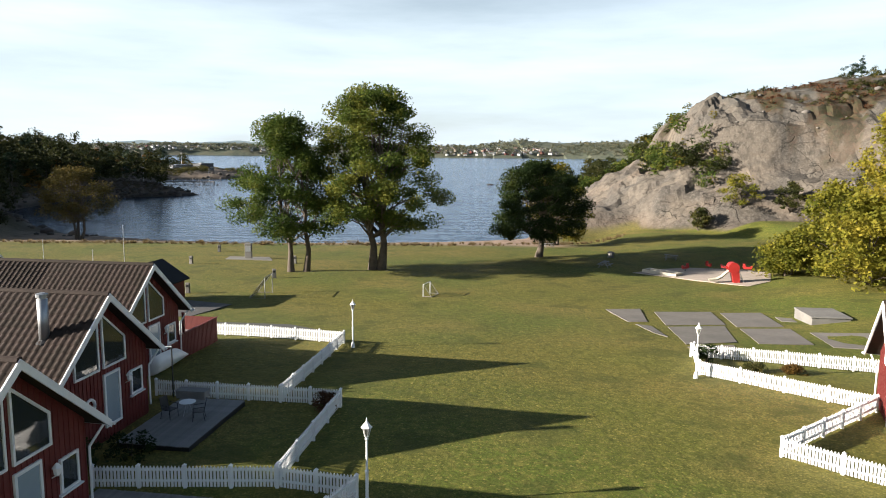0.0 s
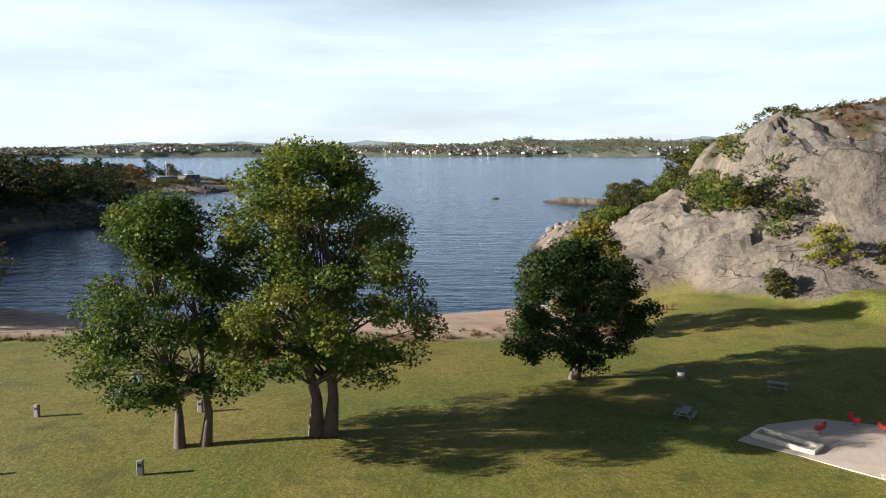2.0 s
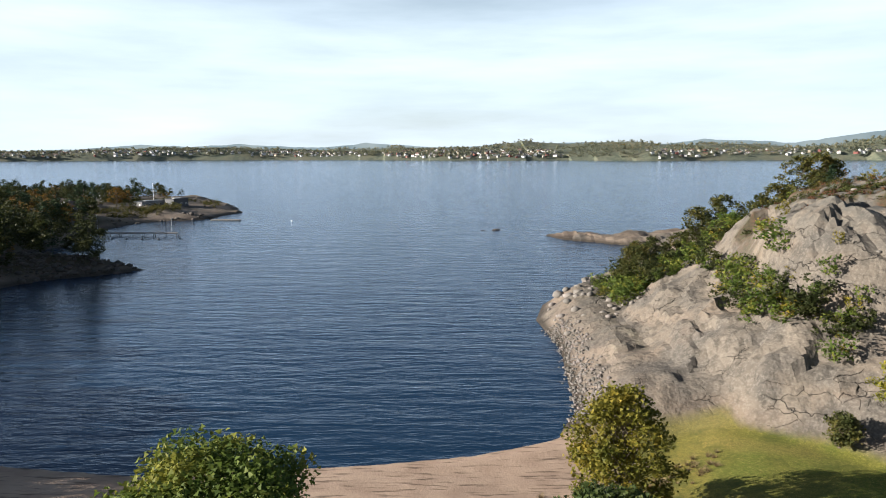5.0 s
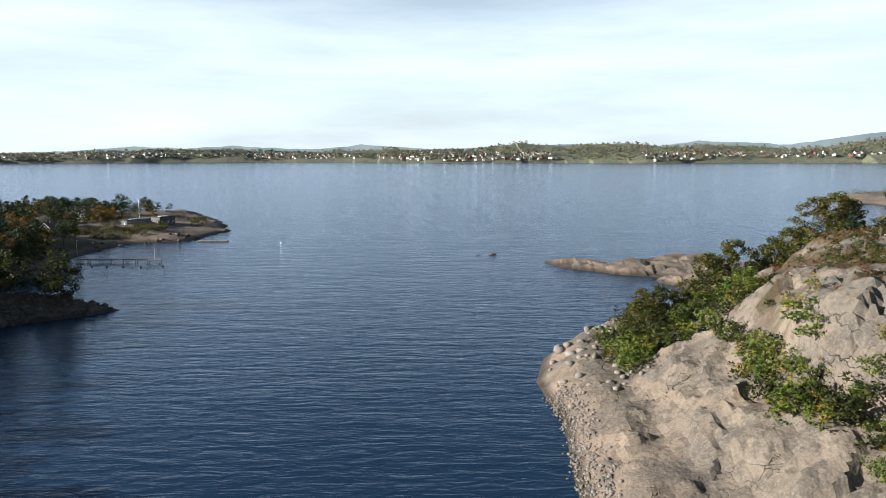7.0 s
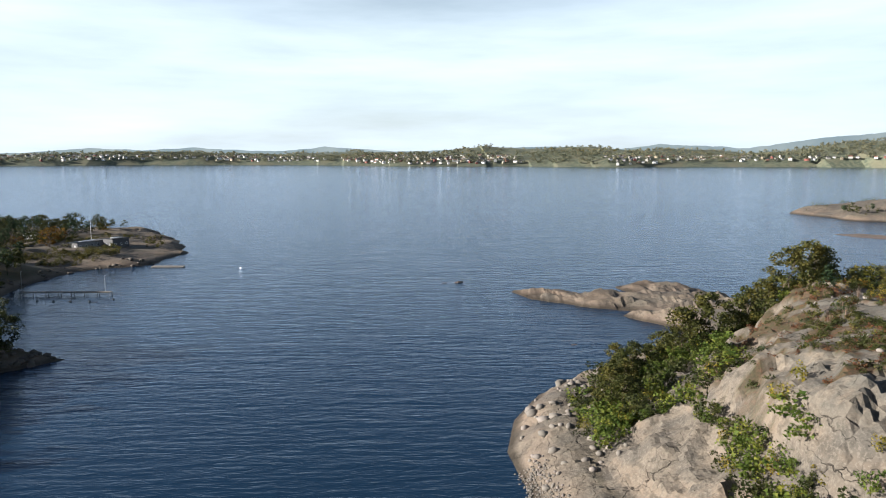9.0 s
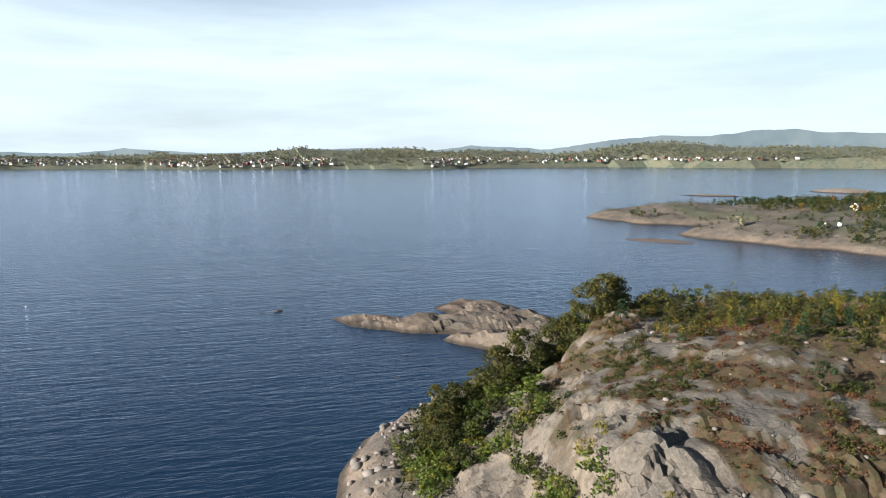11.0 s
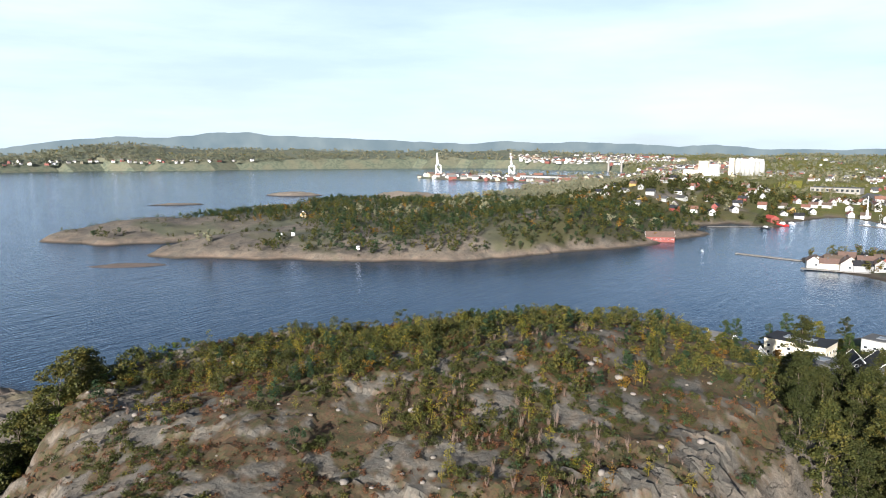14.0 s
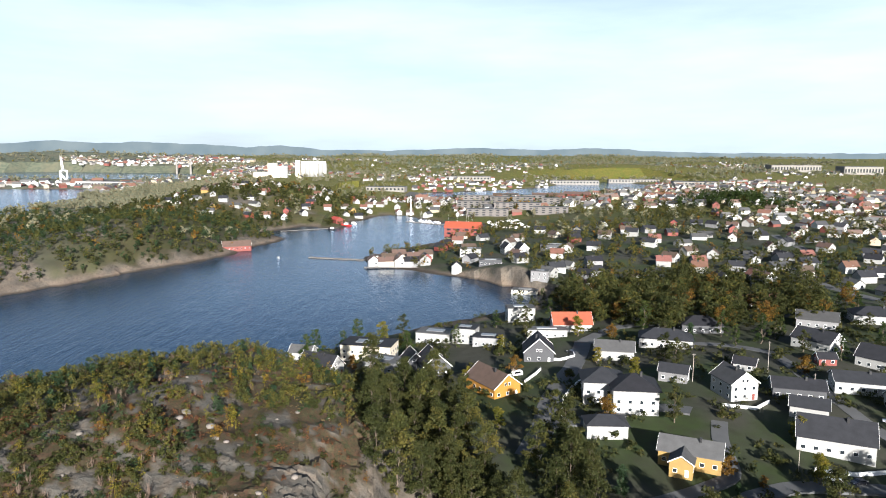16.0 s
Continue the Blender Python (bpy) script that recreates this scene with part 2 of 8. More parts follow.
    L.new(mul(mr.outputs[0], noise_fac(0.06, 3, 0.50, 0.62)), mxm.inputs[0])
    L.new(mul(r2.outputs[0], noise_fac(0.11, 3, 0.54, 0.66)), mxm.inputs[1])
    crack = mxm.outputs[0]
    # towards the plateau the rock turns darker and greyer, in patches
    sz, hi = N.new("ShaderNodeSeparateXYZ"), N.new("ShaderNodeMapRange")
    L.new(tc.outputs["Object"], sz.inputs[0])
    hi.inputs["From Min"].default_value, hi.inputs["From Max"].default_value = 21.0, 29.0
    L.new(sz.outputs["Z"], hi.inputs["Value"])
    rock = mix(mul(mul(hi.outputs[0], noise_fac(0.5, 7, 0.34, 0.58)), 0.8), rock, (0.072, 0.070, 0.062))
    rock = mix(mul(crack, 0.7), rock, (0.05, 0.043, 0.036))
    heath = mix(noise_fac(0.3, 6), (0.056, 0.037, 0.022), (0.037, 0.039, 0.016))
    heath = mix(mul(noise_fac(1.1, 6, 0.45, 0.65), 0.7), heath, (0.077, 0.037, 0.022))
    heath = mix(mul(noise_fac(2.4, 6, 0.48, 0.66), 0.75), heath, (0.021, 0.021, 0.010))
    heath = mix(mul(noise_fac(0.7, 5, 0.55, 0.7), 0.6), heath, (0.071, 0.059, 0.033))
    sand = mix(noise_fac(0.25, 6), (0.328, 0.238, 0.172), (0.246, 0.172, 0.123))
    sand = mix(mul(noise_fac(1.1, 7, 0.55, 0.66, (0.25, 1.4, 1), 6), 0.85), sand, (0.07, 0.045, 0.03))
    wood = mix(noise_fac(0.07, 6, 0.42, 0.58), (0.065, 0.078, 0.056), (0.105, 0.112, 0.076))
    wood = mix(mul(noise_fac(0.012, 6, 0.48, 0.62), 0.7), wood, (0.115, 0.108, 0.072))
    town = mix(noise_fac(0.03, 7, 0.42, 0.58), (0.025, 0.038, 0.010), (0.038, 0.038, 0.028))
    town = mix(mul(noise_fac(0.2, 5, 0.45, 0.7), 0.6), town, (0.020, 0.022, 0.011))
    col = grass
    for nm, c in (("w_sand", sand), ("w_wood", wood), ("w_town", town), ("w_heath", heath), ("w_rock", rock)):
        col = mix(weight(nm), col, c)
    # the dark band of weed at the tide line
    sx = N.new("ShaderNodeSeparateXYZ")
    L.new(tc.outputs["Object"], sx.inputs[0])
    wet = N.new("ShaderNodeMapRange")
    wet.inputs["From Min"].default_value, wet.inputs["From Max"].default_value = WATER + 0.4, WATER + 1.5
    wet.inputs["To Min"].default_value, wet.inputs["To Max"].default_value = 0.85, 0.0
    L.new(sx.outputs["Z"], wet.inputs["Value"])
    # wave-washed granite is pink and pale above the weed
    wash = N.new("ShaderNodeMapRange")
    wash.inputs["From Min"].default_value, wash.inputs["From Max"].default_value = WATER + 2.0, WATER + 6.0
    wash.inputs["To Min"].default_value, wash.inputs["To Max"].default_value = 0.42, 0.0
    L.new(sx.outputs["Z"], wash.inputs["Value"])
    col = mix(mul(mul(wash.outputs[0], weight("w_rock")), noise_fac(0.07, 5, 0.36, 0.56)), col, (0.178, 0.127, 0.093))
    col = mix(mul(wet.outputs[0], weight("w_rock")), col, (0.028, 0.022, 0.016))
    L.new(col, b.inputs["Base Color"])
    last = None
    for sc, di, st, w in ((0.30, 0.55, 0.9, "w_rock"), (1.2, 0.18, 0.8, "w_rock"), (3.0, 0.07, 0.7, None)):
        no, bp = N.new("ShaderNodeTexNoise"), N.new("ShaderNodeBump")
        no.inputs["Scale"].default_value, no.inputs["Detail"].default_value = sc, 8
        L.new(tc.outputs["Object"], no.inputs["Vector"])
        bp.inputs["Distance"].default_value, bp.inputs["Strength"].default_value = di, st
        if w:
            L.new(mul(weight(w), st), bp.inputs["Strength"])
        L.new(no.outputs["Fac"], bp.inputs["Height"])
        if last:
            L.new(last, bp.inputs["Normal"])
        last = bp.outputs["Normal"]
    bp = N.new("ShaderNodeBump")
    bp.invert = True
    bp.inputs["Distance"].default_value = 0.5
    L.new(weight("w_rock"), bp.inputs["Strength"])
    L.new(crack, bp.inputs["Height"])
    L.new(last, bp.inputs["Normal"])
    L.new(bp.outputs["Normal"], b.inputs["Normal"])
    return m


M_WATER, M_GROUND = water_mat(), ground_mat()
M_BARK = mat("bark", (0.13, 0.10, 0.075), 0.9, vary=0.8, scale=2.0, bump=0.05)
M_BIRCH = mat("pale_bark", (0.42, 0.38, 0.33), 0.85, vary=0.7, scale=2.0)
M_OAK = leaf_mat("oak_leaves", (0.032, 0.057, 0.011), (0.081, 0.112, 0.021), (0.199, 0.190, 0.032), 0.35)
M_OAK2 = leaf_mat("dark_leaves", (0.014, 0.026, 0.007), (0.027, 0.043, 0.011), (0.054, 0.065, 0.015), 0.22)
M_GOLD = leaf_mat("yellowing_leaves", (0.058, 0.068, 0.011), (0.131, 0.119, 0.018), (0.245, 0.180, 0.027), 0.35)
M_BUSH = leaf_mat("bush_leaves", (0.023, 0.031, 0.009), (0.052, 0.056, 0.016), (0.118, 0.095, 0.021))
M_AUTUMN = leaf_mat("autumn_leaves", (0.066, 0.036, 0.011), (0.131, 0.072, 0.015), (0.197, 0.131, 0.020), 0.3)
M_BROWNLEAF = leaf_mat("brown_olive_leaves", (0.050, 0.045, 0.015), (0.105, 0.085, 0.025), (0.17, 0.12, 0.032), 0.3)
M_RUST = leaf_mat("russet_twigs", (0.048, 0.024, 0.015), (0.095, 0.044, 0.022), (0.150, 0.068, 0.031), 0.2)
M_PINE = leaf_mat("pine_needles", (0.014, 0.027, 0.013), (0.025, 0.043, 0.019), (0.042, 0.062, 0.025), 0.15)
# paler than the real leaves: distance haze is put into these two colours
M_HAZELEAF = leaf_mat("hazed_far_leaves", (0.105, 0.120, 0.085), (0.155, 0.160, 0.108), (0.235, 0.200, 0.118), 0.3)
M_HAZEPINE = leaf_mat("hazed_far_pines", (0.085, 0.105, 0.082), (0.110, 0.130, 0.098), (0.140, 0.150, 0.105), 0.2)
M_THICK = leaf_mat("willow_leaves", (0.083, 0.098, 0.014), (0.196, 0.184, 0.024), (0.314, 0.251, 0.033), 0.4)
M_COPSE = leaf_mat("birch_leaves", (0.021, 0.028, 0.009), (0.039, 0.044, 0.014), (0.069, 0.064, 0.019), 0.3)
M_REED = leaf_mat("dry_grass", (0.109, 0.075, 0.034), (0.184, 0.136, 0.068), (0.245, 0.190, 0.102), 0.3)
M_WHITE = mat("white_paint", (0.80, 0.80, 0.79), 0.55, vary=0.12, scale=1.2, bump=0.004)
M_RED = mat("red_boards", (0.155, 0.022, 0.018), 0.65, vary=0.5, scale=0.9, bump=0.008)
M_TILE = mat("brown_tiles", (0.048, 0.034, 0.027), 0.85, vary=0.6, scale=1.4, bump=0.01, rand=0.18, rand_island=0.18, spec=0.2)
M_GLASS = mat("window_glass", (0.02, 0.025, 0.03), 0.04, spec=0.8)
M_ASPH = mat("asphalt", (0.085, 0.082, 0.080), 0.85, vary=0.4, scale=0.3, bump=0.01)
M_CONC = mat("concrete", (0.224, 0.211, 0.190), 0.85, vary=0.5, scale=0.5, bump=0.01)
M_DECK = mat("grey_deck_boards", (0.243, 0.234, 0.221), 0.8, vary=0.5, scale=1.0, rand=0.12)
M_METAL = mat("galvanised_steel", (0.45, 0.46, 0.47), 0.45, 0.8, vary=0.3, scale=3)
M_DARK = mat("dark_metal", (0.03, 0.03, 0.032), 0.5, 0.3)
M_PLAYRED = mat("red_plastic", (0.440, 0.028, 0.024), 0.4, vary=0.2, scale=2)
M_BLACKROOF = mat("black_roof_tiles", (0.026, 0.027, 0.032), 0.75, vary=0.5, scale=0.5, rand=0.2, spec=0.2)
M_REDROOF = mat("orange_roof_tiles", (0.288, 0.070, 0.030), 0.7, vary=0.4, scale=0.5, rand=0.25)
M_GREYROOF = mat("grey_roof_tiles", (0.072, 0.072, 0.073), 0.7, vary=0.5, scale=0.5, rand=0.3)
M_DULLROOF = mat("faded_red_roof_tiles", (0.155, 0.070, 0.050), 0.75, vary=0.5, scale=0.5, rand=0.25)
M_BROWNROOF = mat("brown_roof", (0.10, 0.066, 0.050), 0.7, vary=0.5, scale=0.5, rand=0.25)
M_YELLOW = mat("yellow_boards", (0.297, 0.194, 0.060), 0.7, vary=0.25, scale=0.8, bump=0.006)
M_OCHRE = mat("ochre_boards", (0.310, 0.146, 0.019), 0.7, vary=0.25, scale=0.8, bump=0.006)
M_GREYWALL = mat("grey_boards", (0.20, 0.20, 0.205), 0.7, vary=0.3, scale=0.8, bump=0.006, rand=0.2)
M_DARKWALL = mat("dark_boards", (0.05, 0.052, 0.058), 0.7, vary=0.3, scale=0.8, bump=0.006)
M_SOFTWHITE = mat("weathered_white_boards", (0.320, 0.320, 0.307), 0.7, vary=0.3, scale=0.6, rand=0.25)
M_REDWALL = mat("falun_red_boards", (0.168, 0.038, 0.029), 0.7, vary=0.3, scale=0.8, bump=0.006)
M_CREAM = mat("cream_boards", (0.528, 0.480, 0.384), 0.7, vary=0.2, scale=0.8, bump=0.006)


# ---------------------------------------------------------------- mesh helpers
class MB:
    """Collects faces for one mesh."""

    def __init__(self):
        self.v, self.f = [], []

    def add(self, verts, faces):
        o = len(self.v)
        self.v.extend(verts)
        self.f.extend([tuple(i + o for i in f) for f in faces])
        return self

    def box(self, x, y, z, sx, sy, sz, rz=0.0, bev=0.0):
        """A box from its base centre, turned rz degrees, with chamfered upright and top edges if bev."""
        c, s = math.cos(radians(rz)), math.sin(radians(rz))
        hx, hy = sx / 2, sy / 2
        if bev:
            ring = [(-hx + bev, -hy), (hx - bev, -hy), (hx, -hy + bev), (hx, hy - bev), (hx - bev, hy), (-hx + bev, hy), (-hx, hy - bev), (-hx, -hy + bev)]
            k = (hx - bev) / hx, (hy - bev) / hy
            lev = [(ring, 0.0), (ring, sz - bev), ([(a * k[0], b * k[1]) for a, b in ring], sz)]
            vs = [(x + a * c - b * s, y + a * s + b * c, z + h) for rg, h in lev for a, b in rg]
            fs = [tuple(range(7, -1, -1)), tuple(range(16, 24))]
            for l in range(2):
                fs += [(l * 8 + i, l * 8 + (i + 1) % 8, l * 8 + 8 + (i + 1) % 8, l * 8 + 8 + i) for i in range(8)]
            return self.add(vs, fs)
        vs = [(x + a * c - b * s, y + a * s + b * c, z + h) for h in (0, sz) for a, b in ((-hx, -hy), (hx, -hy), (hx, hy), (-hx, hy))]
        return self.add(vs, [(3, 2, 1, 0), (4, 5, 6, 7), (0, 1, 5, 4), (1, 2, 6, 5), (2, 3, 7, 6), (3, 0, 4, 7)])

    def tube(self, a, b, r0, r1=None, n=6, cap=True):
        """A tapered round bar from a to b."""
        a, b = Vector(a), Vector(b)
        r1 = r0 if r1 is None else r1
        d = (b - a)
        if d.length < 1e-6:
            return self
        d.normalize()
        u = d.orthogonal().normalized()
        w = d.cross(u)
        vs = []
        for p, r in ((a, r0), (b, r1)):
            for i in range(n):
                t = 2 * math.pi * i / n
                vs.append(tuple(p + (u * math.cos(t) + w * math.sin(t)) * r))
        fs = [(i, (i + 1) % n, n + (i + 1) % n, n + i) for i in range(n)]
        if cap:
            fs += [tuple(range(n - 1, -1, -1)), tuple(range(n, 2 * n))]
        return self.add(vs, fs)

    def prism(self, pts, a, b, axis="y"):
        """A flat outline pushed from a to b along an axis; the outline is (x, z) for y, (y, z) for x, (x, y) for z."""
        n = len(pts)
        put = {"y": lambda p, t: (p[0], t, p[1]), "x": lambda p, t: (t, p[0], p[1]), "z": lambda p, t: (p[0], p[1], t)}[axis]
        vs = [put(p, a) for p in pts] + [put(p, b) for p in pts]
        return self.add(vs, [tuple(range(n - 1, -1, -1)), tuple(range(n, 2 * n))] + [(i, (i + 1) % n, n + (i + 1) % n, n + i) for i in range(n)])

    def lathe(self, x, y, z, prof, n=10):
        """A turned shape from (radius, height) steps."""
        vs = [(x + r * math.cos(2 * math.pi * i / n), y + r * math.sin(2 * math.pi * i / n), z + h) for r, h in prof for i in range(n)]
        fs = [(l * n + i, l * n + (i + 1) % n, (l + 1) * n + (i + 1) % n, (l + 1) * n + i) for l in range(len(prof) - 1) for i in range(n)]
        fs += [tuple(range(n - 1, -1, -1)), tuple(range((len(prof) - 1) * n, len(prof) * n))]
        return self.add(vs, fs)

    def turned(self, m):
        self.v = [tuple(m @ Vector(p)) for p in self.v]
        return self

    def mesh(self, name, material, smooth=False):
        me = bpy.data.meshes.new(name)
        me.from_pydata(self.v, [], self.f)
        me.validate()
        bm = bmesh.new()
        bm.from_mesh(me)
        bmesh.ops.recalc_face_normals(bm, faces=bm.faces)
        bm.to_mesh(me)
        bm.free()
        if material:
            me.materials.append(material)
        if smooth:
            me.polygons.foreach_set("use_smooth", [True] * len(me.polygons))
        return me


def part(name, mb, material, parent=None, label="", smooth=False):
    ob = new(name, mb.mesh(name, material, smooth) if isinstance(mb, MB) else mb)
    ob.parent = parent
    if label:
        tagged(ob, label)
    return ob


def thing(name, label, category, m=None, group="", kind=""):
    ob = new(name)
    ob.empty_display_size = 0.3
    if m is not None:
        ob.matrix_basis = m
    return tagged(ob, label, category, group, kind)


def raw_mesh(name, verts, faces, material, smooth=False):
    """A big mesh straight from arrays; faces all have the same number of corners."""
    me = bpy.data.meshes.new(name)
    verts, faces = np.asarray(verts, dtype=np.float32), np.asarray(faces, dtype=np.int32)
    k = faces.shape[1]
    me.vertices.add(len(verts))
    me.vertices.foreach_set("co", verts.ravel())
    me.loops.add(faces.size)
    me.loops.foreach_set("vertex_index", faces.ravel())
    me.polygons.add(len(faces))
    me.polygons.foreach_set("loop_start", np.arange(0, faces.size, k, dtype=np.int32))
    me.polygons.foreach_set("loop_total", np.full(len(faces), k, dtype=np.int32))
    if smooth:
        me.polygons.foreach_set("use_smooth", np.ones(len(faces), dtype=bool))
    me.update(calc_edges=True)
    me.materials.append(material)
    return me


# ---------------------------------------------------------------- the lie of the land
rng = np.random.default_rng(7)
TAB = rng.random((257, 257))
TAB[256], TAB[:, 256] = TAB[0], TAB[:, 0]


def vnoise(x, y):
    x, y = np.asarray(x, float), np.asarray(y, float)
    xi, yi = np.floor(x), np.floor(y)
    fx, fy = x - xi, y - yi
    fx, fy = fx * fx * (3 - 2 * fx), fy * fy * (3 - 2 * fy)
    i, j = xi.astype(int) % 256, yi.astype(int) % 256
    return (TAB[i, j] * (1 - fx) + TAB[i + 1, j] * fx) * (1 - fy) + (TAB[i, j + 1] * (1 - fx) + TAB[i + 1, j + 1] * fx) * fy


def fbm(x, y, octaves=5):
    s, a, t = 0, 1.0, 0
    for k in range(octaves):
        s, t = s + a * (vnoise(x * 2 ** k + 17.3 * k, y * 2 ** k + 5.1 * k) - 0.5), t + a
        a *= 0.5
    return s / t * 2


def inside_by(px, py, poly):
    """Signed distance to a closed outline, positive inside."""
    px, py = np.asarray(px, float), np.asarray(py, float)
    d, ins = np.full(px.shape, 1e18), np.zeros(px.shape, bool)
    for (x0, y0), (x1, y1) in zip(poly, poly[1:] + poly[:1]):
        ex, ey = x1 - x0, y1 - y0
        t = np.clip(((px - x0) * ex + (py - y0) * ey) / (ex * ex + ey * ey + 1e-12), 0, 1)
        d = np.minimum(d, (px - x0 - t * ex) ** 2 + (py - y0 - t * ey) ** 2)
        if y0 != y1:
            ins ^= ((y0 > py) != (y1 > py)) & (px < ex * (py - y0) / (y1 - y0) + x0)
    return np.where(ins, 1, -1) * np.sqrt(d)


# the shore of the fjord, walked with the water on the left hand
SHORE_BAY = [(-5200, 100), (-2000, 220), (-900, 320), (-600, 430), (-450, 560), (-300, 650), (-198, 640), (-155, 572), (-134, 510), (-136, 470),
             (-162, 452), (-172, 413), (-170, 383), (-158, 347), (-162, 322), (-150, 302), (-116, 296), (-98, 287), (-108, 276), (-123, 266),
             (-132, 245), (-128, 205), (-106, 170), (-80, 149), (-55, 139), (-36, 136), (-8, 139), (6, 142), (17, 147), (22, 158),
             (23, 172), (25, 192), (23, 216), (27, 233), (36, 250), (50, 262), (69, 278), (84, 290), (98, 312)]
SHORE_POINT = [(84, 334), (90, 342), (72, 351), (53, 366), (46, 385), (66, 384), (84, 374), (100, 372), (96, 392), (115, 404), (136, 384), (140, 340)]
SHORE_SOUND = [(165, 310), (205, 275), (240, 240), (285, 195), (320, 160), (350, 125), (385, 82), (410, 50), (425, 24), (440, 7), (480, -17), (492, -3),
               (544, 28), (566, 59), (596, 92), (625, 114), (660, 118), (700, 100), (760, 50), (800, 30), (950, -25), (955, 20), (1066, 80), (1078, 112),
               (985, 150), (905, 158), (905, 170), (930, 215), (880, 238), (862, 256), (826, 226), (791, 217), (731, 236), (667, 249), (589, 302)]
SHORE_NESS = [(534, 331), (494, 363), (446, 442), (429, 488), (392, 560), (384, 607), (440, 638), (480, 640), (440, 668), (407, 690), (396, 736), (393, 780),
              (450, 826), (537, 842), (590, 800), (700, 770), (800, 860), (870, 826), (960, 700), (1200, 640), (1500, 760), (1700, 830), (1815, 850), (1835, 1080)]
SHORE_FAR = [(1930, 1330), (2050, 1345), (2360, 1340), (2370, 850), (2600, 740), (3000, 960), (3150, 1300), (3250, 1700), (2950, 2100), (2500, 2450), (2200, 2620), (1900, 2950),
             (1500, 3080), (1327, 3097), (900, 2950), (500, 3150), (0, 3150), (-500, 3500), (-1066, 3480), (-1900, 3150), (-3000, 2700), (-5200, 2300)]
FJORD = SHORE_BAY + SHORE_POINT + SHORE_SOUND + SHORE_NESS + SHORE_FAR
LAKE = [(1390, 70), (1640, 60), (1700, -100), (1860, -300), (2140, -420), (2180, -600), (1960, -640), (1700, -480), (1540, -260), (1390, -170)]
HILL = [(37, 158), (36, 175), (37, 196), (42, 218), (56, 240), (76, 256), (100, 272), (140, 285), (180, 270), (230, 225), (275, 175), (290, 140), (262, 110), (215, 70),
        (170, 66), (120, 80), (85, 104), (70, 128), (50, 139), (42, 146)]
# compass degrees and height of the far ridge
RIDGE = [(-60, 50), (-32, 46), (-28, 54), (-23.6, 79), (-19.8, 69), (-16.5, 86), (-12.7, 69), (-10, 66), (-6.5, 93), (-1, 65), (2.6, 72), (7.6, 88), (12.4, 95),
         (16.7, 80), (20, 108), (23, 98), (26.2, 84), (31, 140), (34.8, 162), (38.3, 157), (41.2, 184), (44.1, 189), (45.8, 174), (49.3, 165), (55.5, 146),
         (61.5, 126), (64.6, 143), (67.4, 129), (69.6, 139), (75.6, 121), (77.7, 108), (80.5, 122), (83.5, 95), (89, 92), (96.2, 108), (101.2, 95),
         (105.6, 108), (111.6, 83), (120.5, 80), (125, 84), (150, 70)]


def smooth(e0, e1, x):
    t = np.clip((x - e0) / (e1 - e0), 0, 1)
    return t * t * (3 - 2 * t)


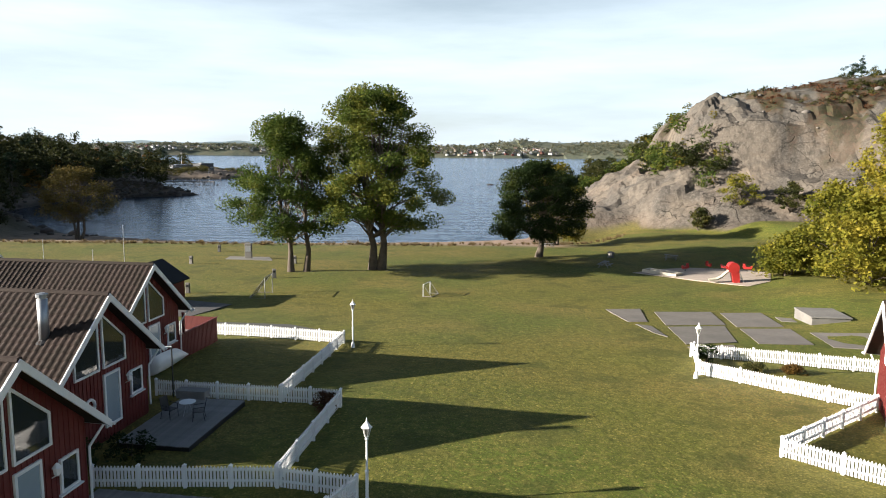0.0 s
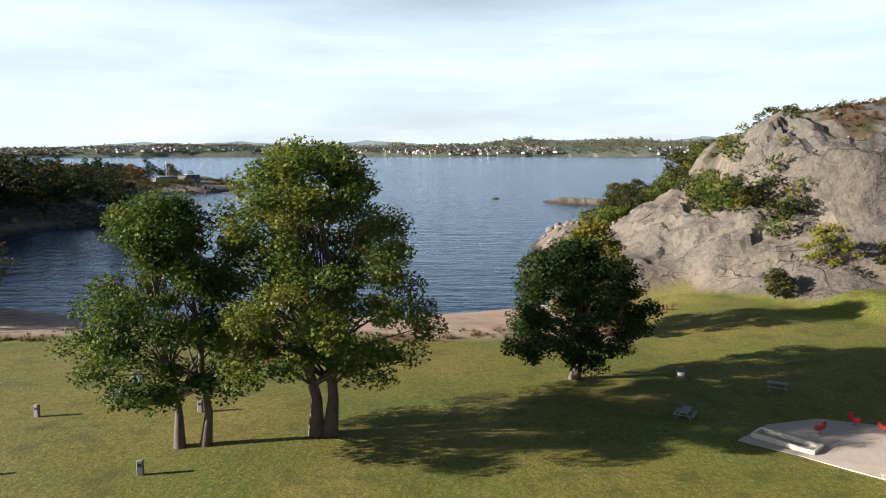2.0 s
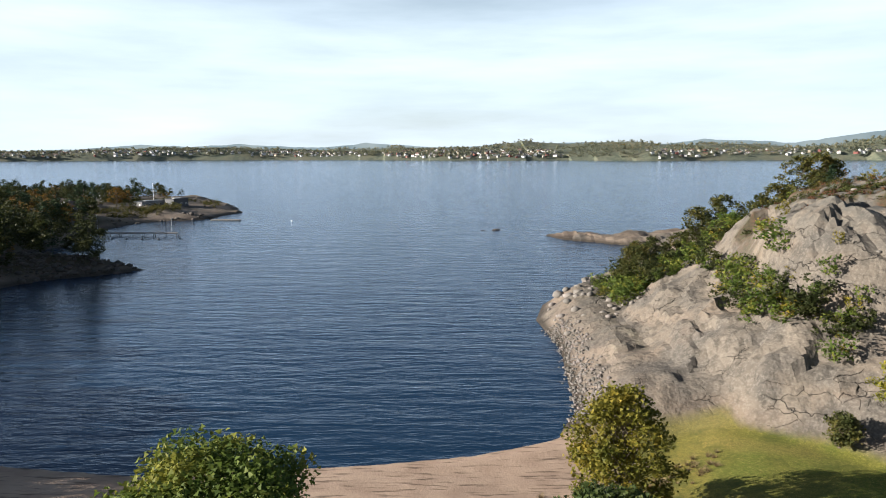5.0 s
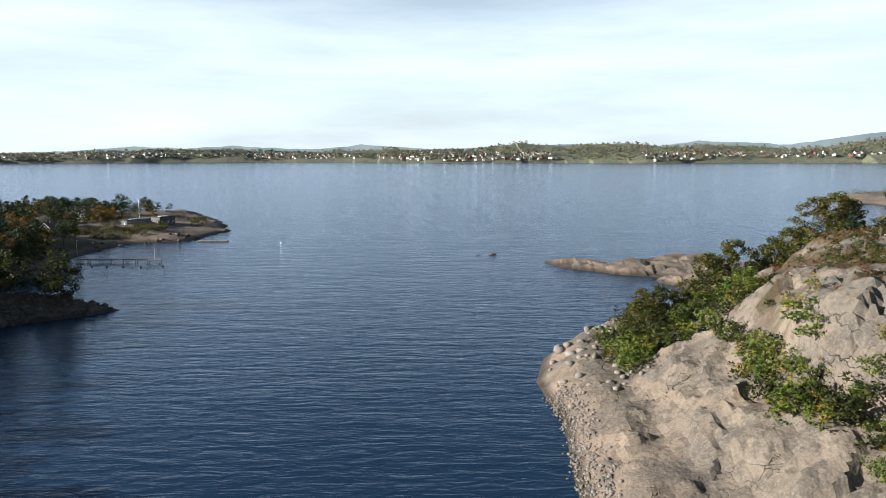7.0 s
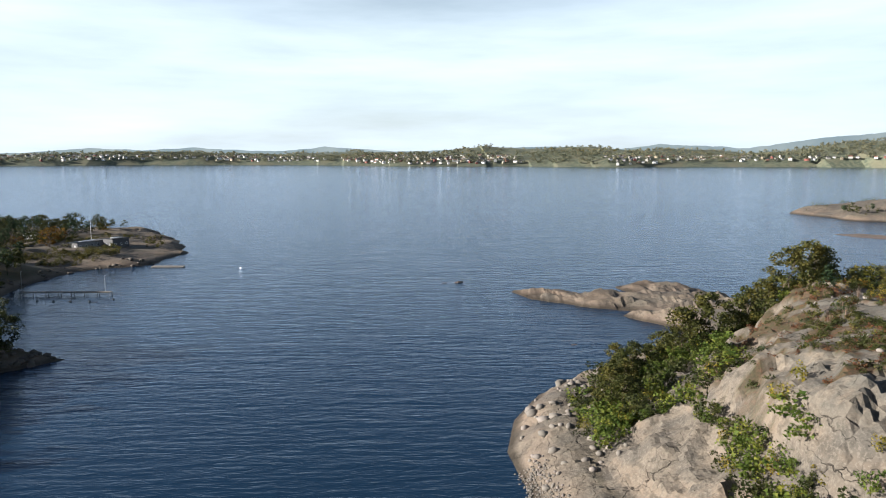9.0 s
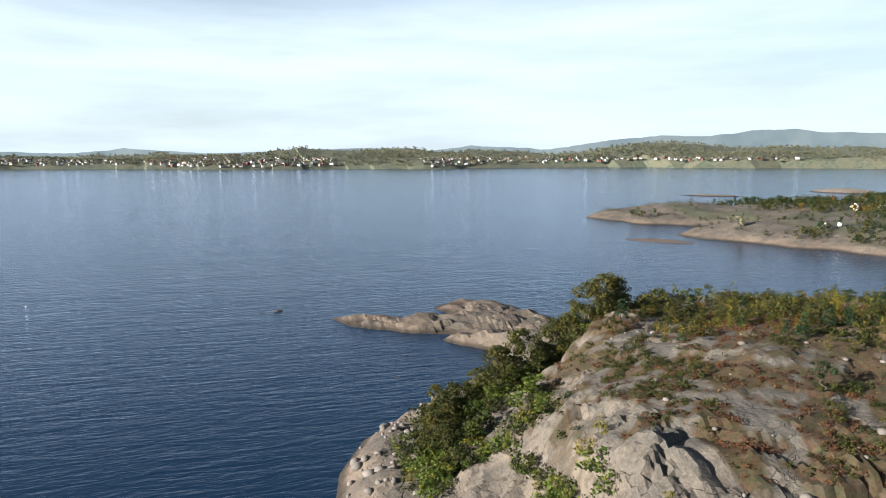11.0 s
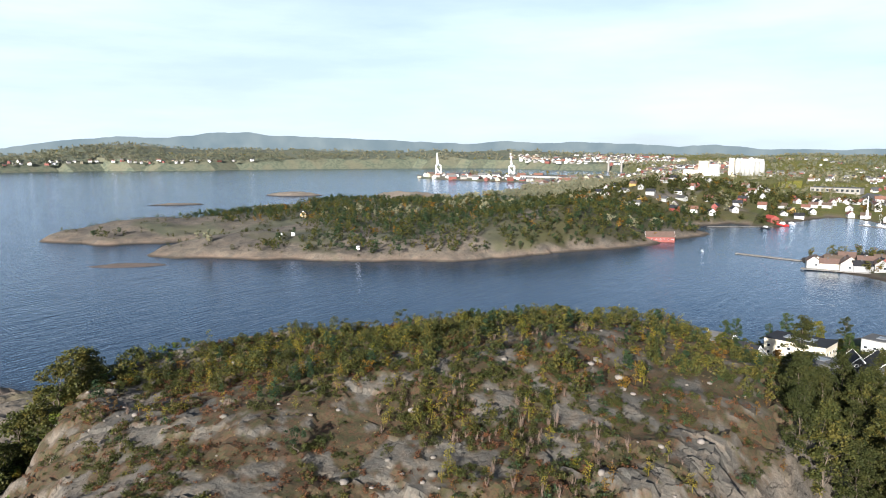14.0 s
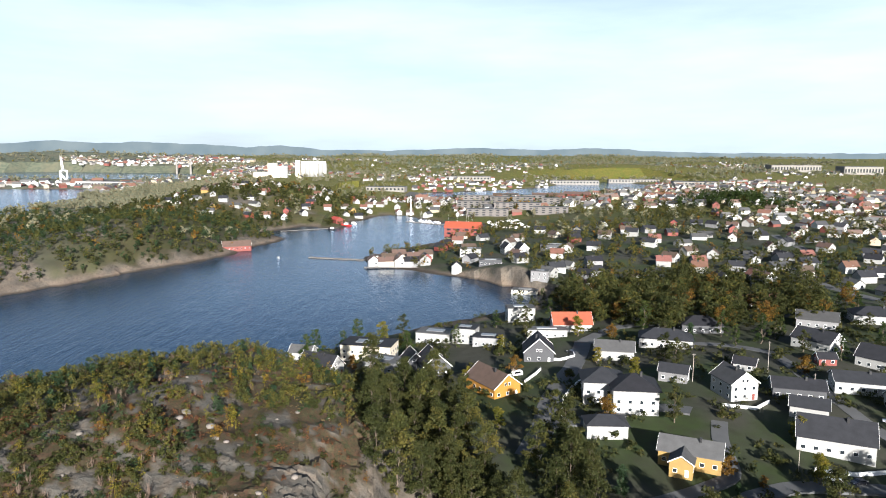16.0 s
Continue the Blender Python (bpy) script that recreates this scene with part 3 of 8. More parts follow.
def land(x, y):
    """Height of the ground, and the weights of what covers it."""
    x, y = np.asarray(x, float), np.asarray(y, float)
    wob = fbm(x / 22, y / 22, 4)
    far = np.hypot(x - 3, y - 81)
    d = -inside_by(x, y, FJORD) + wob * np.clip(far - 150, 0, 400) / 400 * 9 * (1 - smooth(800, 1400, far)) + fbm(x / 260, y / 260, 2) * 45 * smooth(1500, 2300, far)
    d = np.where((x < 20) & (y < 160) & (x > -60), -inside_by(x, y, FJORD), d)
    lake = inside_by(x, y, LAKE)
    d = np.minimum(d, -lake)
    # meadow and beach
    zm = np.interp(y - 30 * smooth(25, 46, x), [-60, 20, 32, 46, 62, 85, 100, 112, 122, 140], [2.9, 2.55, 2.35, 1.85, 0.7, 0.4, 0.0, -0.4, -1.0, -3.1])
    zm = np.minimum(zm, WATER + 0.125 * d) + 0.10 * fbm(x / 7, y / 7, 3)
    # rocky shores
    rise = np.where(x > 380, np.where(y > 190, 17 - 13 * smooth(1050, 1250, x) * smooth(420, 500, y), 9), np.where(x < -90, 15 - 9.5 * smooth(415, 455, y), 5 + 5 * smooth(110, 230, x)))
    zr = WATER + rise * (1 - np.exp(-np.maximum(d, 0) / np.where(x > 380, 55, np.where(x < -90, 42, 26)))) + np.minimum(np.maximum(d, 0), 6) * 0.22
    zr = zr + fbm(x / 30, y / 30, 5) * np.clip(d / 12, 0, 1) * np.where(x > 380, 3.0, 1.2)
    on_meadow = smooth(-105, -80, x) * (1 - smooth(46, 56, x + (y - 140) * 0.5)) * (1 - smooth(147, 154, y))
    z = zr * (1 - on_meadow) + zm * on_meadow
    # ground falls gently from the town to the shore
    town = smooth(150, 260, x) * (1 - smooth(180, 330, y - (x - 300) * 0.25))
    z = z + town * (1 - on_meadow) * (6 * smooth(40, 200, d) - 2)
    z = z + 13 * np.exp(-(((x - 520) / 46) ** 2 + ((y - 0) / 34) ** 2)) * np.clip(d / 4, 0, 1)
    z = z + 14 * np.exp(-(((x - 690) / 130) ** 2 + ((y - 350) / 60) ** 2)) * np.clip(d / 20, 0, 1)
    z = z + 16 * np.exp(-(((x - 985) / 75) ** 2 + ((y + 390) / 65) ** 2))
    z = z + 34 * np.exp(-(((x - 2500) / 300) ** 2 + ((y + 700) / 420) ** 2)) + 30 * np.exp(-(((x - 2900) / 260) ** 2 + ((y - 250) / 380) ** 2))
    z = z + 22 * np.exp(-(((x - 1150) / 180) ** 2 + ((y - 330) / 90) ** 2)) * np.clip(d / 20, 0, 1)
    z = np.where(lake > -170, np.minimum(z, 1.0 + np.maximum(-lake - 20, 0) * 0.03), z)
    # the granite hill
    dh = inside_by(x, y, HILL) + fbm(x / 16 + 3, y / 16, 2) * 3.0
    prof = sum(np.interp(dh + o, [-2, 0, 4, 8, 13, 16, 18, 20.5, 23.5, 31, 42, 52, 60, 70, 82, 140], [0.3, 1.2, 5.2, 8.0, 10.3, 11.8, 16.0, 21.8, 23.6, 27.2, 29.2, 30.6, 33.2, 36.0, 37.5, 37.5]) for o in (-1.4, -0.5, 0.5, 1.4)) / 4
    prof = np.minimum(prof, np.interp(x + 0.35 * (y - 120), [130, 165, 200, 235, 270, 310], [60, 37, 34.5, 29, 15, 5]))
    prof = prof - 5.5 * smooth(176, 204, y) * (1 - smooth(72, 100, x)) * smooth(14, 22, dh) - 4.5 * smooth(170, 198, y) * smooth(85, 110, x) * smooth(24, 40, dh)
    on_hill = smooth(-1, 6, dh)
    rel = fbm(x / 21, y / 13, 3) * 1.7 - np.abs(fbm(x / 9 + y / 17, y / 11 + 9, 2)) * 1.5 + fbm(x / 5.5 + 2, y / 4.2, 3) * 0.6
    # joints: the granite has parted into blocks
    joint = 0.0
    for size, amp, turn in ((11.0, 1.5, 0.6), (5.2, 1.15, 1.1), (2.6, 0.42, 0.35)):
        u = (x * math.cos(turn) + y * math.sin(turn)) / size + fbm(x / (size * 1.7), y / (size * 1.7) + turn, 2) * 0.8
        v = (y * math.cos(turn) - x * math.sin(turn)) / (size * 1.8) + fbm(x / (size * 1.9) + 9, y / (size * 1.9), 2) * 0.6
        cell = TAB[np.floor(u).astype(int) % 256, np.floor(v).astype(int) % 256]
        tilt = (u - np.floor(u) - 0.5) * (TAB[np.floor(v).astype(int) % 256, np.floor(u).astype(int) % 256] - 0.5)
        joint = joint + (cell - 0.5) * 2 * amp + tilt * amp * 1.6
    band = smooth(9, 12, dh) * (1 - smooth(17, 22, dh))
    rel = rel + joint * (1 - 0.5 * band)
    # ledges: the rock breaks in slabs
    led = (x * 0.35 - y * 0.2 + prof * 1.3 + fbm(x / 12, y / 12 + 40, 3) * 9) / 6.5
    rel = rel + (smooth(0.35, 0.65, led - np.floor(led)) + np.floor(led) - led) * 1.6 * (1 - 0.9 * smooth(30, 46, dh))
    z = np.maximum(z, 0) * on_hill * 0.4 + z * (1 - on_hill) + (prof + rel * np.clip(dh / 4, 0, 1) * (0.75 - 0.48 * smooth(24, 44, dh))) * on_hill
    # smooth skerry rock at the foot of the hill
    apron = smooth(144, 160, y) * smooth(15, 24, x) * (1 - smooth(120, 150, x)) * (1 - on_hill) * np.clip(d / 3, 0, 1) * (y < 420)
    z = z + apron * (np.minimum(np.maximum(d, 0) * 0.34, 3.0) + fbm(x / 6, y / 6, 2) * 0.9 + joint * 0.4 * np.clip(d / 7, 0, 1))
    # the low whaleback rocks off the point
    whale = smooth(318, 332, y) * (x > 30) * (x < 160) * (y < 430) * (d > 0)
    z = z * (1 - whale) + whale * (WATER + 2.9 * (1 - np.exp(-np.maximum(d, 0) / 3.5)) + fbm(x / 14 + 5, y / 7, 3) * 3.0 * np.clip(d / 4, 0, 1) + joint * 0.4 * np.clip(d / 4, 0, 1))
    # knobs of bare rock on the point of the headland
    knob = (x < -90) * smooth(425, 450, y) * (1 - smooth(640, 700, y)) * np.clip(d / 6, 0, 1)
    z = z + knob * (np.abs(fbm(x / 15 + 7, y / 11, 3)) * 3.2 - 0.9 + joint * 0.35)
    # the far side
    az = np.degrees(np.arctan2(x - 3, y - 81))
    ridge = np.interp(az, [a for a, _ in RIDGE], [h for _, h in RIDGE])
    east = smooth(58, 80, az)
    zf = (ridge - 7) * 0.5 * smooth(2500, 4350, far) * (0.88 + 0.12 * smooth(4100, 4350, far)) + (26 - 23 * east + fbm(x / 420, y / 420, 5) * (44 - 32 * east)) * (1 - np.exp(-np.maximum(d, 0) / 160)) * smooth(1100, 2600, far) * (1 - smooth(4000, 4350, far))
    zf = zf * (1 - 0.85 * smooth(950, 1150, x) * (1 - smooth(2100, 2350, x)) * smooth(380, 480, y) * (1 - smooth(950, 1100, y)))
    z = z + zf + fbm(x / 120, y / 120, 4) * 9 * smooth(2000, 3500, far) * np.clip(d / 80, 0, 1) * (1 - smooth(4200, 4400, far))
    z = np.where(d < 0, WATER + np.maximum(d * 0.3, -6), np.maximum(z, WATER + np.minimum(d, 4) * np.where(whale > 0.5, -0.3, 0.1)))
    z = np.where((x > 1780) & (x < 2420) & (y > 780) & (y < 1360) & (d > 0), np.minimum(z, WATER + 4.5), z)
    # cover
    sand = smooth(115, 122, y + fbm(x / 9, y / 9, 3) * 3) * on_meadow * (1 - smooth(18, 26, x))
    bare = 0.8 * fbm(x / 8 + 30, y / 8, 5) + 0.50 * fbm(x / 2.6, y / 2.6, 3)
    steep = smooth(-26, -12, -dh)
    rock = np.maximum(smooth(-0.5, 1.5, dh) * np.clip(smooth(0.0, 0.14, bare - 0.10 * smooth(26, 60, dh)) + steep, 0, 1), apron * 0.98)
    rock = np.maximum(rock, (1 - on_meadow) * (1 - smooth(np.where(x < -90, 1, 6), np.where(x < -90, 7, 17), d + fbm(x / 15, y / 15, 4) * np.where(x < -90, 5, 9))) * smooth(-4, 0, d) * (far < 2200))
    rock = np.maximum(rock, smooth(0.15, 0.5, 1 - on_meadow) * (x > 19) * (x < 70) * (y > 132) * (y < 170))
    rock = np.maximum(rock, knob * smooth(-0.12, 0.08, fbm(x / 17 + 4, y / 17, 4) + 0.5 * smooth(-215, -160, x)))
    ness = smooth(380, 400, x) * smooth(180, 220, y) * (far < 1100)
    rock = np.maximum(rock, ness * smooth(0.0, 0.25, fbm(x / 40, y / 40, 5) + 0.25 - smooth(480, 640, x) * 0.45))
    heath = smooth(-0.5, 1.5, dh)
    heath = np.maximum(heath, np.maximum(ness * 0.4, (x < -90) * (far < 900) * 0.9))
    wood = (1 - on_meadow) * (1 - town) * np.maximum(smooth(240, 330, far), x < -60)
    return z, d, dh, {"w_sand": sand, "w_rock": rock, "w_heath": heath, "w_wood": wood, "w_town": np.maximum(town * smooth(60, 170, x), smooth(95, 125, x) * (1 - smooth(110, 150, y))) * (1 - on_hill) * (1 - 0.85 * smooth(700, 1300, far))}


def on_grid(x, y):
    """Where a place lies in the ground's grid: four corners and their shares."""
    x, y = np.asarray(x, float), np.asarray(y, float)
    i, j = np.clip(np.searchsorted(GX, x) - 1, 0, nx - 2), np.clip(np.searchsorted(GY, y) - 1, 0, ny - 2)
    u, v = (x - GX[i]) / (GX[i + 1] - GX[i]), (y - GY[j]) / (GY[j + 1] - GY[j])
    return ((j, i, (1 - u) * (1 - v)), (j, i + 1, u * (1 - v)), (j + 1, i, (1 - u) * v), (j + 1, i + 1, u * v))


def ground_zs(x, y):
    return sum(Z_GRID[j, i] * w for j, i, w in on_grid(x, y))


def ground_z(x, y):
    return float(ground_zs(x, y))


def steps(knots):
    """Grid lines with a chosen spacing in each stretch."""
    out = [knots[0][0]]
    for (a, _), (b, s) in zip(knots, knots[1:]):
        n = max(1, round((b - a) / s))
        out += [a + (b - a) * (i + 1) / n for i in range(n)]
    return np.array(out)


GX = steps([(-4800, 0), (-2400, 160), (-700, 60), (-230, 14), (-70, 4), (20, 1.6), (150, 0.85), (230, 1.8), (600, 5), (1000, 8), (2000, 28), (4800, 70)])
GY = steps([(-2600, 0), (-900, 120), (-200, 30), (-20, 10), (60, 2.2), (110, 1.3), (290, 0.9), (420, 2.5), (860, 6), (1500, 28), (2800, 60), (4800, 70)])
XX, YY = np.meshgrid(GX, GY)
nx, ny = len(GX), len(GY)
ZZ, DD, HH, COVER = land(XX.ravel(), YY.ravel())
Z_GRID, D_GRID, H_GRID = ZZ.reshape(ny, nx), DD.reshape(ny, nx), HH.reshape(ny, nx)
idx = np.arange(nx * ny).reshape(ny, nx)
quads = np.stack([idx[:-1, :-1], idx[:-1, 1:], idx[1:, 1:], idx[1:, :-1]], -1).reshape(-1, 4)
me = raw_mesh("ground", np.stack([XX.ravel(), YY.ravel(), ZZ], 1), quads, M_GROUND, True)
for nm, w in COVER.items():
    me.attributes.new(nm, "FLOAT", "POINT").data.foreach_set("value", w.astype(np.float32))
me.set_sharp_from_angle(angle=radians(16))
tagged(new("ground", me), "meadow, granite hill and wooded far shores round a fjord", "ground", kind="structure")

sea = MB().add([(-4900, -2700, WATER), (4900, -2700, WATER), (4900, 4900, WATER), (-4900, 4900, WATER)], [(0, 1, 2, 3)])
tagged(part("water", sea, M_WATER), "rippled dark blue fjord water under a pale sky", "water", kind="structure")

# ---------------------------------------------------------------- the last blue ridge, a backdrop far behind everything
# the ridge glows by itself, with the haze painted in as emission colour
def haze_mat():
    m = bpy.data.materials.new("ridge_haze_glow")
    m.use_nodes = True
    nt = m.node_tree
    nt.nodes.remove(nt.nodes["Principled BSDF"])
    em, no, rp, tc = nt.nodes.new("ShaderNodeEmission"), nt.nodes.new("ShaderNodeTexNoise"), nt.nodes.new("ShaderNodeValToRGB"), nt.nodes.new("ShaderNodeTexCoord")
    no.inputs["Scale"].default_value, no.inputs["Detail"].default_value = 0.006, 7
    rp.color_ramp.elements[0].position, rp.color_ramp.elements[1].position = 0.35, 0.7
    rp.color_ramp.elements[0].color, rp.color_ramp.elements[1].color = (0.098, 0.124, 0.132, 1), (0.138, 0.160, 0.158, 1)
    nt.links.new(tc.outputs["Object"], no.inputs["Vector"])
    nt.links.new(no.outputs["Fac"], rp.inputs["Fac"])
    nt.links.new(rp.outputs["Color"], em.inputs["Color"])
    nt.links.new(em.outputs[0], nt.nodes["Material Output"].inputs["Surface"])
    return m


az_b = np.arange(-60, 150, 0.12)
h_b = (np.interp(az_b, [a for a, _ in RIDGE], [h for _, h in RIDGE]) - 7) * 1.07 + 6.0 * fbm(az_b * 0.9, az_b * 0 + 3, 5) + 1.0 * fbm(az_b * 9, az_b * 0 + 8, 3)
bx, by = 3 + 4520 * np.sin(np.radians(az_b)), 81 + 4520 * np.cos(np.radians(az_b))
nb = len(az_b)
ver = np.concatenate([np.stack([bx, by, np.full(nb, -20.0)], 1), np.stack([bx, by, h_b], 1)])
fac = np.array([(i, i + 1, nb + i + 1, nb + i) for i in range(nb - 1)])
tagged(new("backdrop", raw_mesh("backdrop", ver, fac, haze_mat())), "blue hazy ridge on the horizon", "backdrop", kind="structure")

# ---------------------------------------------------------------- plants
def rand_dirs(rg, n):
    v = rg.normal(size=(n, 3))
    return v / np.linalg.norm(v, axis=1, keepdims=True)


def leaf_quads(rg, c, size, flat=0.35):
    """One small leaf-shaped quad round each centre, turned at random, lying rather flat."""
    n = len(c)
    nrm = rand_dirs(rg, n)
    nrm[:, 2] = np.abs(nrm[:, 2]) + flat
    nrm /= np.linalg.norm(nrm, axis=1, keepdims=True)
    u = np.cross(nrm, rand_dirs(rg, n))
    u /= np.linalg.norm(u, axis=1, keepdims=True) + 1e-9
    w = np.cross(nrm, u)
    s = size * rg.uniform(0.6, 1.25, (n, 1))
    return np.stack([c + u * s * 1.05, c - u * s * 0.52 + w * s * 0.76, c - u * s * 0.52 - w * s * 0.76], 1)   # n, 3, 3


def leaves_mesh(name, q, material):
    q = np.asarray(q).reshape(-1, 3, 3)
    return raw_mesh(name, q.reshape(-1, 3), np.arange(len(q) * 3).reshape(-1, 3), material)


def crown_points(rg, clumps, per, rc):
    """Leaf places: clumps with most leaves towards their outside."""
    out = []
    for c in clumps:
        n = int(per * rg.uniform(0.6, 1.3))
        r = rc * rg.uniform(0.65, 1.25)
        p = rand_dirs(rg, n) * (rg.random((n, 1)) ** 0.45) * r
        p[:, 2] *= 0.62
        out.append(np.asarray(c) + p)
    return np.concatenate(out)


def clump_spots(rg, n, z0, z1, radius, ex=0.5):
    """Clump centres in a crown whose radius at each height share is given by radius(share)."""
    out = []
    for i in range(n):
        t = (i + rg.random()) / n
        a, r = rg.uniform(0, 2 * math.pi), radius(t) * rg.random() ** ex
        out.append((r * math.cos(a), r * math.sin(a), z0 + (z1 - z0) * t))
    return out


def limbs(rg, mb, clumps, stems, trunk_r, z_fork, share=0.6):
    """Boughs from the stems out to the clumps, thinner as they go."""
    for c in clumps:
        if rg.random() > share:
            continue
        c = Vector(c)
        st = stems[int(rg.integers(len(stems)))]
        h = max(z_fork * 0.8, c.z * rg.uniform(0.45, 0.75))
        k = min(0.98, h / max(st[-1].z, 0.1))
        j = min(int(k * (len(st) - 1)), len(st) - 2)
        f = k * (len(st) - 1) - j
        p = st[j].lerp(st[j + 1], f)
        mid = p.lerp(c, 0.5) + Vector((rg.normal() * 0.3, rg.normal() * 0.3, (c - p).length * 0.10))
        r = trunk_r * (0.10 + 0.22 * (1 - k))
        mb.tube(p, mid, r, r * 0.65, 5, False)
        mb.tube(mid, c, r * 0.65, r * 0.18, 4, False)


def stem(rg, mb, base, top, r0, r1, n=6, wob=0.35, sides=9):
    pts = [Vector(base).lerp(Vector(top), i / n) + Vector((rg.normal() * wob * (0 < i < n), rg.normal() * wob * (0 < i < n), 0)) for i in range(n + 1)]
    for i in range(n):
        a, b = r0 + (r1 - r0) * (i / n) ** 0.8, r0 + (r1 - r0) * ((i + 1) / n) ** 0.8
        mb.tube(pts[i], pts[i + 1], a * (1.35 if i == 0 else 1), b, sides, False)
    return pts


def tree(label, m, seed, z0, z1, radius, n, per, rc, leaf, material, trunk_r, stems=((0, 0, 0, 0),), bark=None, share=0.7, ex=0.5, category="tree", group="", name="tree", off=(0, 0)):
    """A tree: stems given as base x, y and top x, y; limbs; and a crown of many small leaves in clumps."""
    rg = np.random.default_rng(seed)
    t = thing(name, label, category, m, group)
    mb = MB()
    lines = [stem(rg, mb, (a, b, -0.3), (c, d, z1 * 0.9), trunk_r, trunk_r * 0.12) for a, b, c, d in stems]
    cl = [(a + off[0], b + off[1], c) for a, b, c in clump_spots(rg, n, z0, z1, radius, ex)]
    limbs(rg, mb, cl, lines, trunk_r, z0, share)
    part("trunk", mb, bark or M_BARK, t, smooth=True)
    part("crown", leaves_mesh("crown", leaf_quads(rg, crown_points(rg, cl, per, rc), leaf), material), None, t)
    return t


def curve(*pts):
    return lambda t: float(np.interp(t, [p[0] for p in pts], [p[1] for p in pts]))


def at(x, y, rz=0.0, dz=0.0):
    return pose(x, y, ground_z(x, y) + dz, 0, 0, rz)


# the three trees on the meadow, the golden one behind, and the small ones by the rock and the beach
tree("tall broad oak with green to yellow leaves and a forked trunk", at(-8.2, 85.9), 11, 5.2, 21.6,
     curve((0, 6.5), (0.12, 9.4), (0.4, 8.8), (0.7, 6.6), (0.9, 4.2), (1, 1.6)), 150, 460, 1.75, 0.165, M_OAK, 0.52, ((-0.5, 0, -2.2, 0.4), (0.5, 0.1, 1.2, -0.4)), off=(-0.4, 0), ex=0.4)
tree("tall slender oak with green leaves and two pale trunks", at(-17.4, 83.4), 12, 4.6, 18.2,
     curve((0, 5.4), (0.15, 7.4), (0.4, 6.0), (0.75, 4.0), (1, 1.2)), 95, 400, 1.6, 0.165, M_OAK, 0.36, ((-0.9, 0, -2.6, 0), (0.9, 0.3, 0.6, 0.4)), off=(-1.5, 0), ex=0.4)
tree("dense dark green rounded tree on the meadow", at(13.8, 100.4), 13, 3.4, 13.4,
     curve((0, 4.7), (0.15, 7.2), (0.5, 7.1), (0.8, 4.8), (1, 1.6)), 130, 300, 1.5, 0.17, M_OAK2, 0.5, ((0, 0, 0.4, 0),), ex=0.40, off=(-0.6, -2.0))
tree("golden autumn tree by the pebble shore", at(19.6, 122.0), 14, 1.4, 13.8,
     curve((0, 4.2), (0.3, 6.3), (0.65, 4.8), (1, 1.2)), 140, 90, 1.45, 0.24, M_GOLD, 0.25, ((0, 0, 0.3, 0), (0.5, 0.3, 1.5, 0.8)))
tree("low spreading tree with thin russet foliage near the beach", at(-69.5, 133.0), 15, 4.4, 13.4,
     curve((0, 5.6), (0.3, 8.0), (0.7, 6.6), (1, 2.2)), 100, 110, 1.5, 0.2, M_BROWNLEAF, 0.3, ((0, 0, -0.8, 0), (0.4, 0, 1.6, 0.5), (-0.4, 0, -2.5, 0.3)))
for i, (x, y, h, r, mt) in enumerate(((58.0, 137.5, 6.5, 4.2, M_THICK), (50.4, 137.0, 4.2, 2.2, M_BUSH), (66.5, 134.5, 5.5, 3.4, M_BUSH), (71, 129, 7, 4, M_THICK))):
    tree("small yellow-green tree at the foot of the rock", at(x, y), 20 + i, 0.9, h, curve((0, r * 0.7), (0.4, r), (1, r * 0.3)), 40, 75, 0.95, 0.2, mt, 0.14,
         ((0, 0, 0.3, 0), (0.3, 0, 1.2, 0.4)), group="small trees under the rock")

# the yellowing thicket beside the meadow
for i, (x, y, h, r) in enumerate(((39.5, 79.5, 4.6, 3.2), (43.0, 76, 10.0, 5.0), (42.0, 69, 8.6, 4.6), (47.0, 71, 15.5, 5.8), (51.0, 79, 18.5, 6.4), (49.5, 63.5, 17, 5.6),
                                  (46.0, 62.5, 6.0, 3.4), (57, 70, 19.5, 6.0), (59, 85, 17.5, 5.8), (45, 85, 5.0, 3.2), (52, 91, 9.0, 4.2), (48.5, 56, 9.5, 4.2), (60, 59, 18.5, 5.6), (66, 96, 11.0, 4.6))):
    tree("leafy yellow-green shrub tree at the edge of the meadow", at(x, y), 40 + i, 0.5, h, curve((0, r * 0.9), (0.35, r), (0.75, r * 0.72), (1, r * 0.2)), int(20 + h * 5.5), 100, 1.35, 0.21,
         M_THICK, 0.16, ((0, 0, 0.2, 0), (0.4, 0.2, 1.2, 0.5)), group="thicket beside the meadow", share=0.35, ex=0.4)


tree("flat-topped pine standing alone on the crest", at(95.0, 167.0), 60, 2.3, 4.6, curve((0, 1.6), (0.4, 2.6), (0.8, 2.0), (1, 0.8)), 16, 60, 0.7, 0.16, M_PINE, 0.12, name="pine")

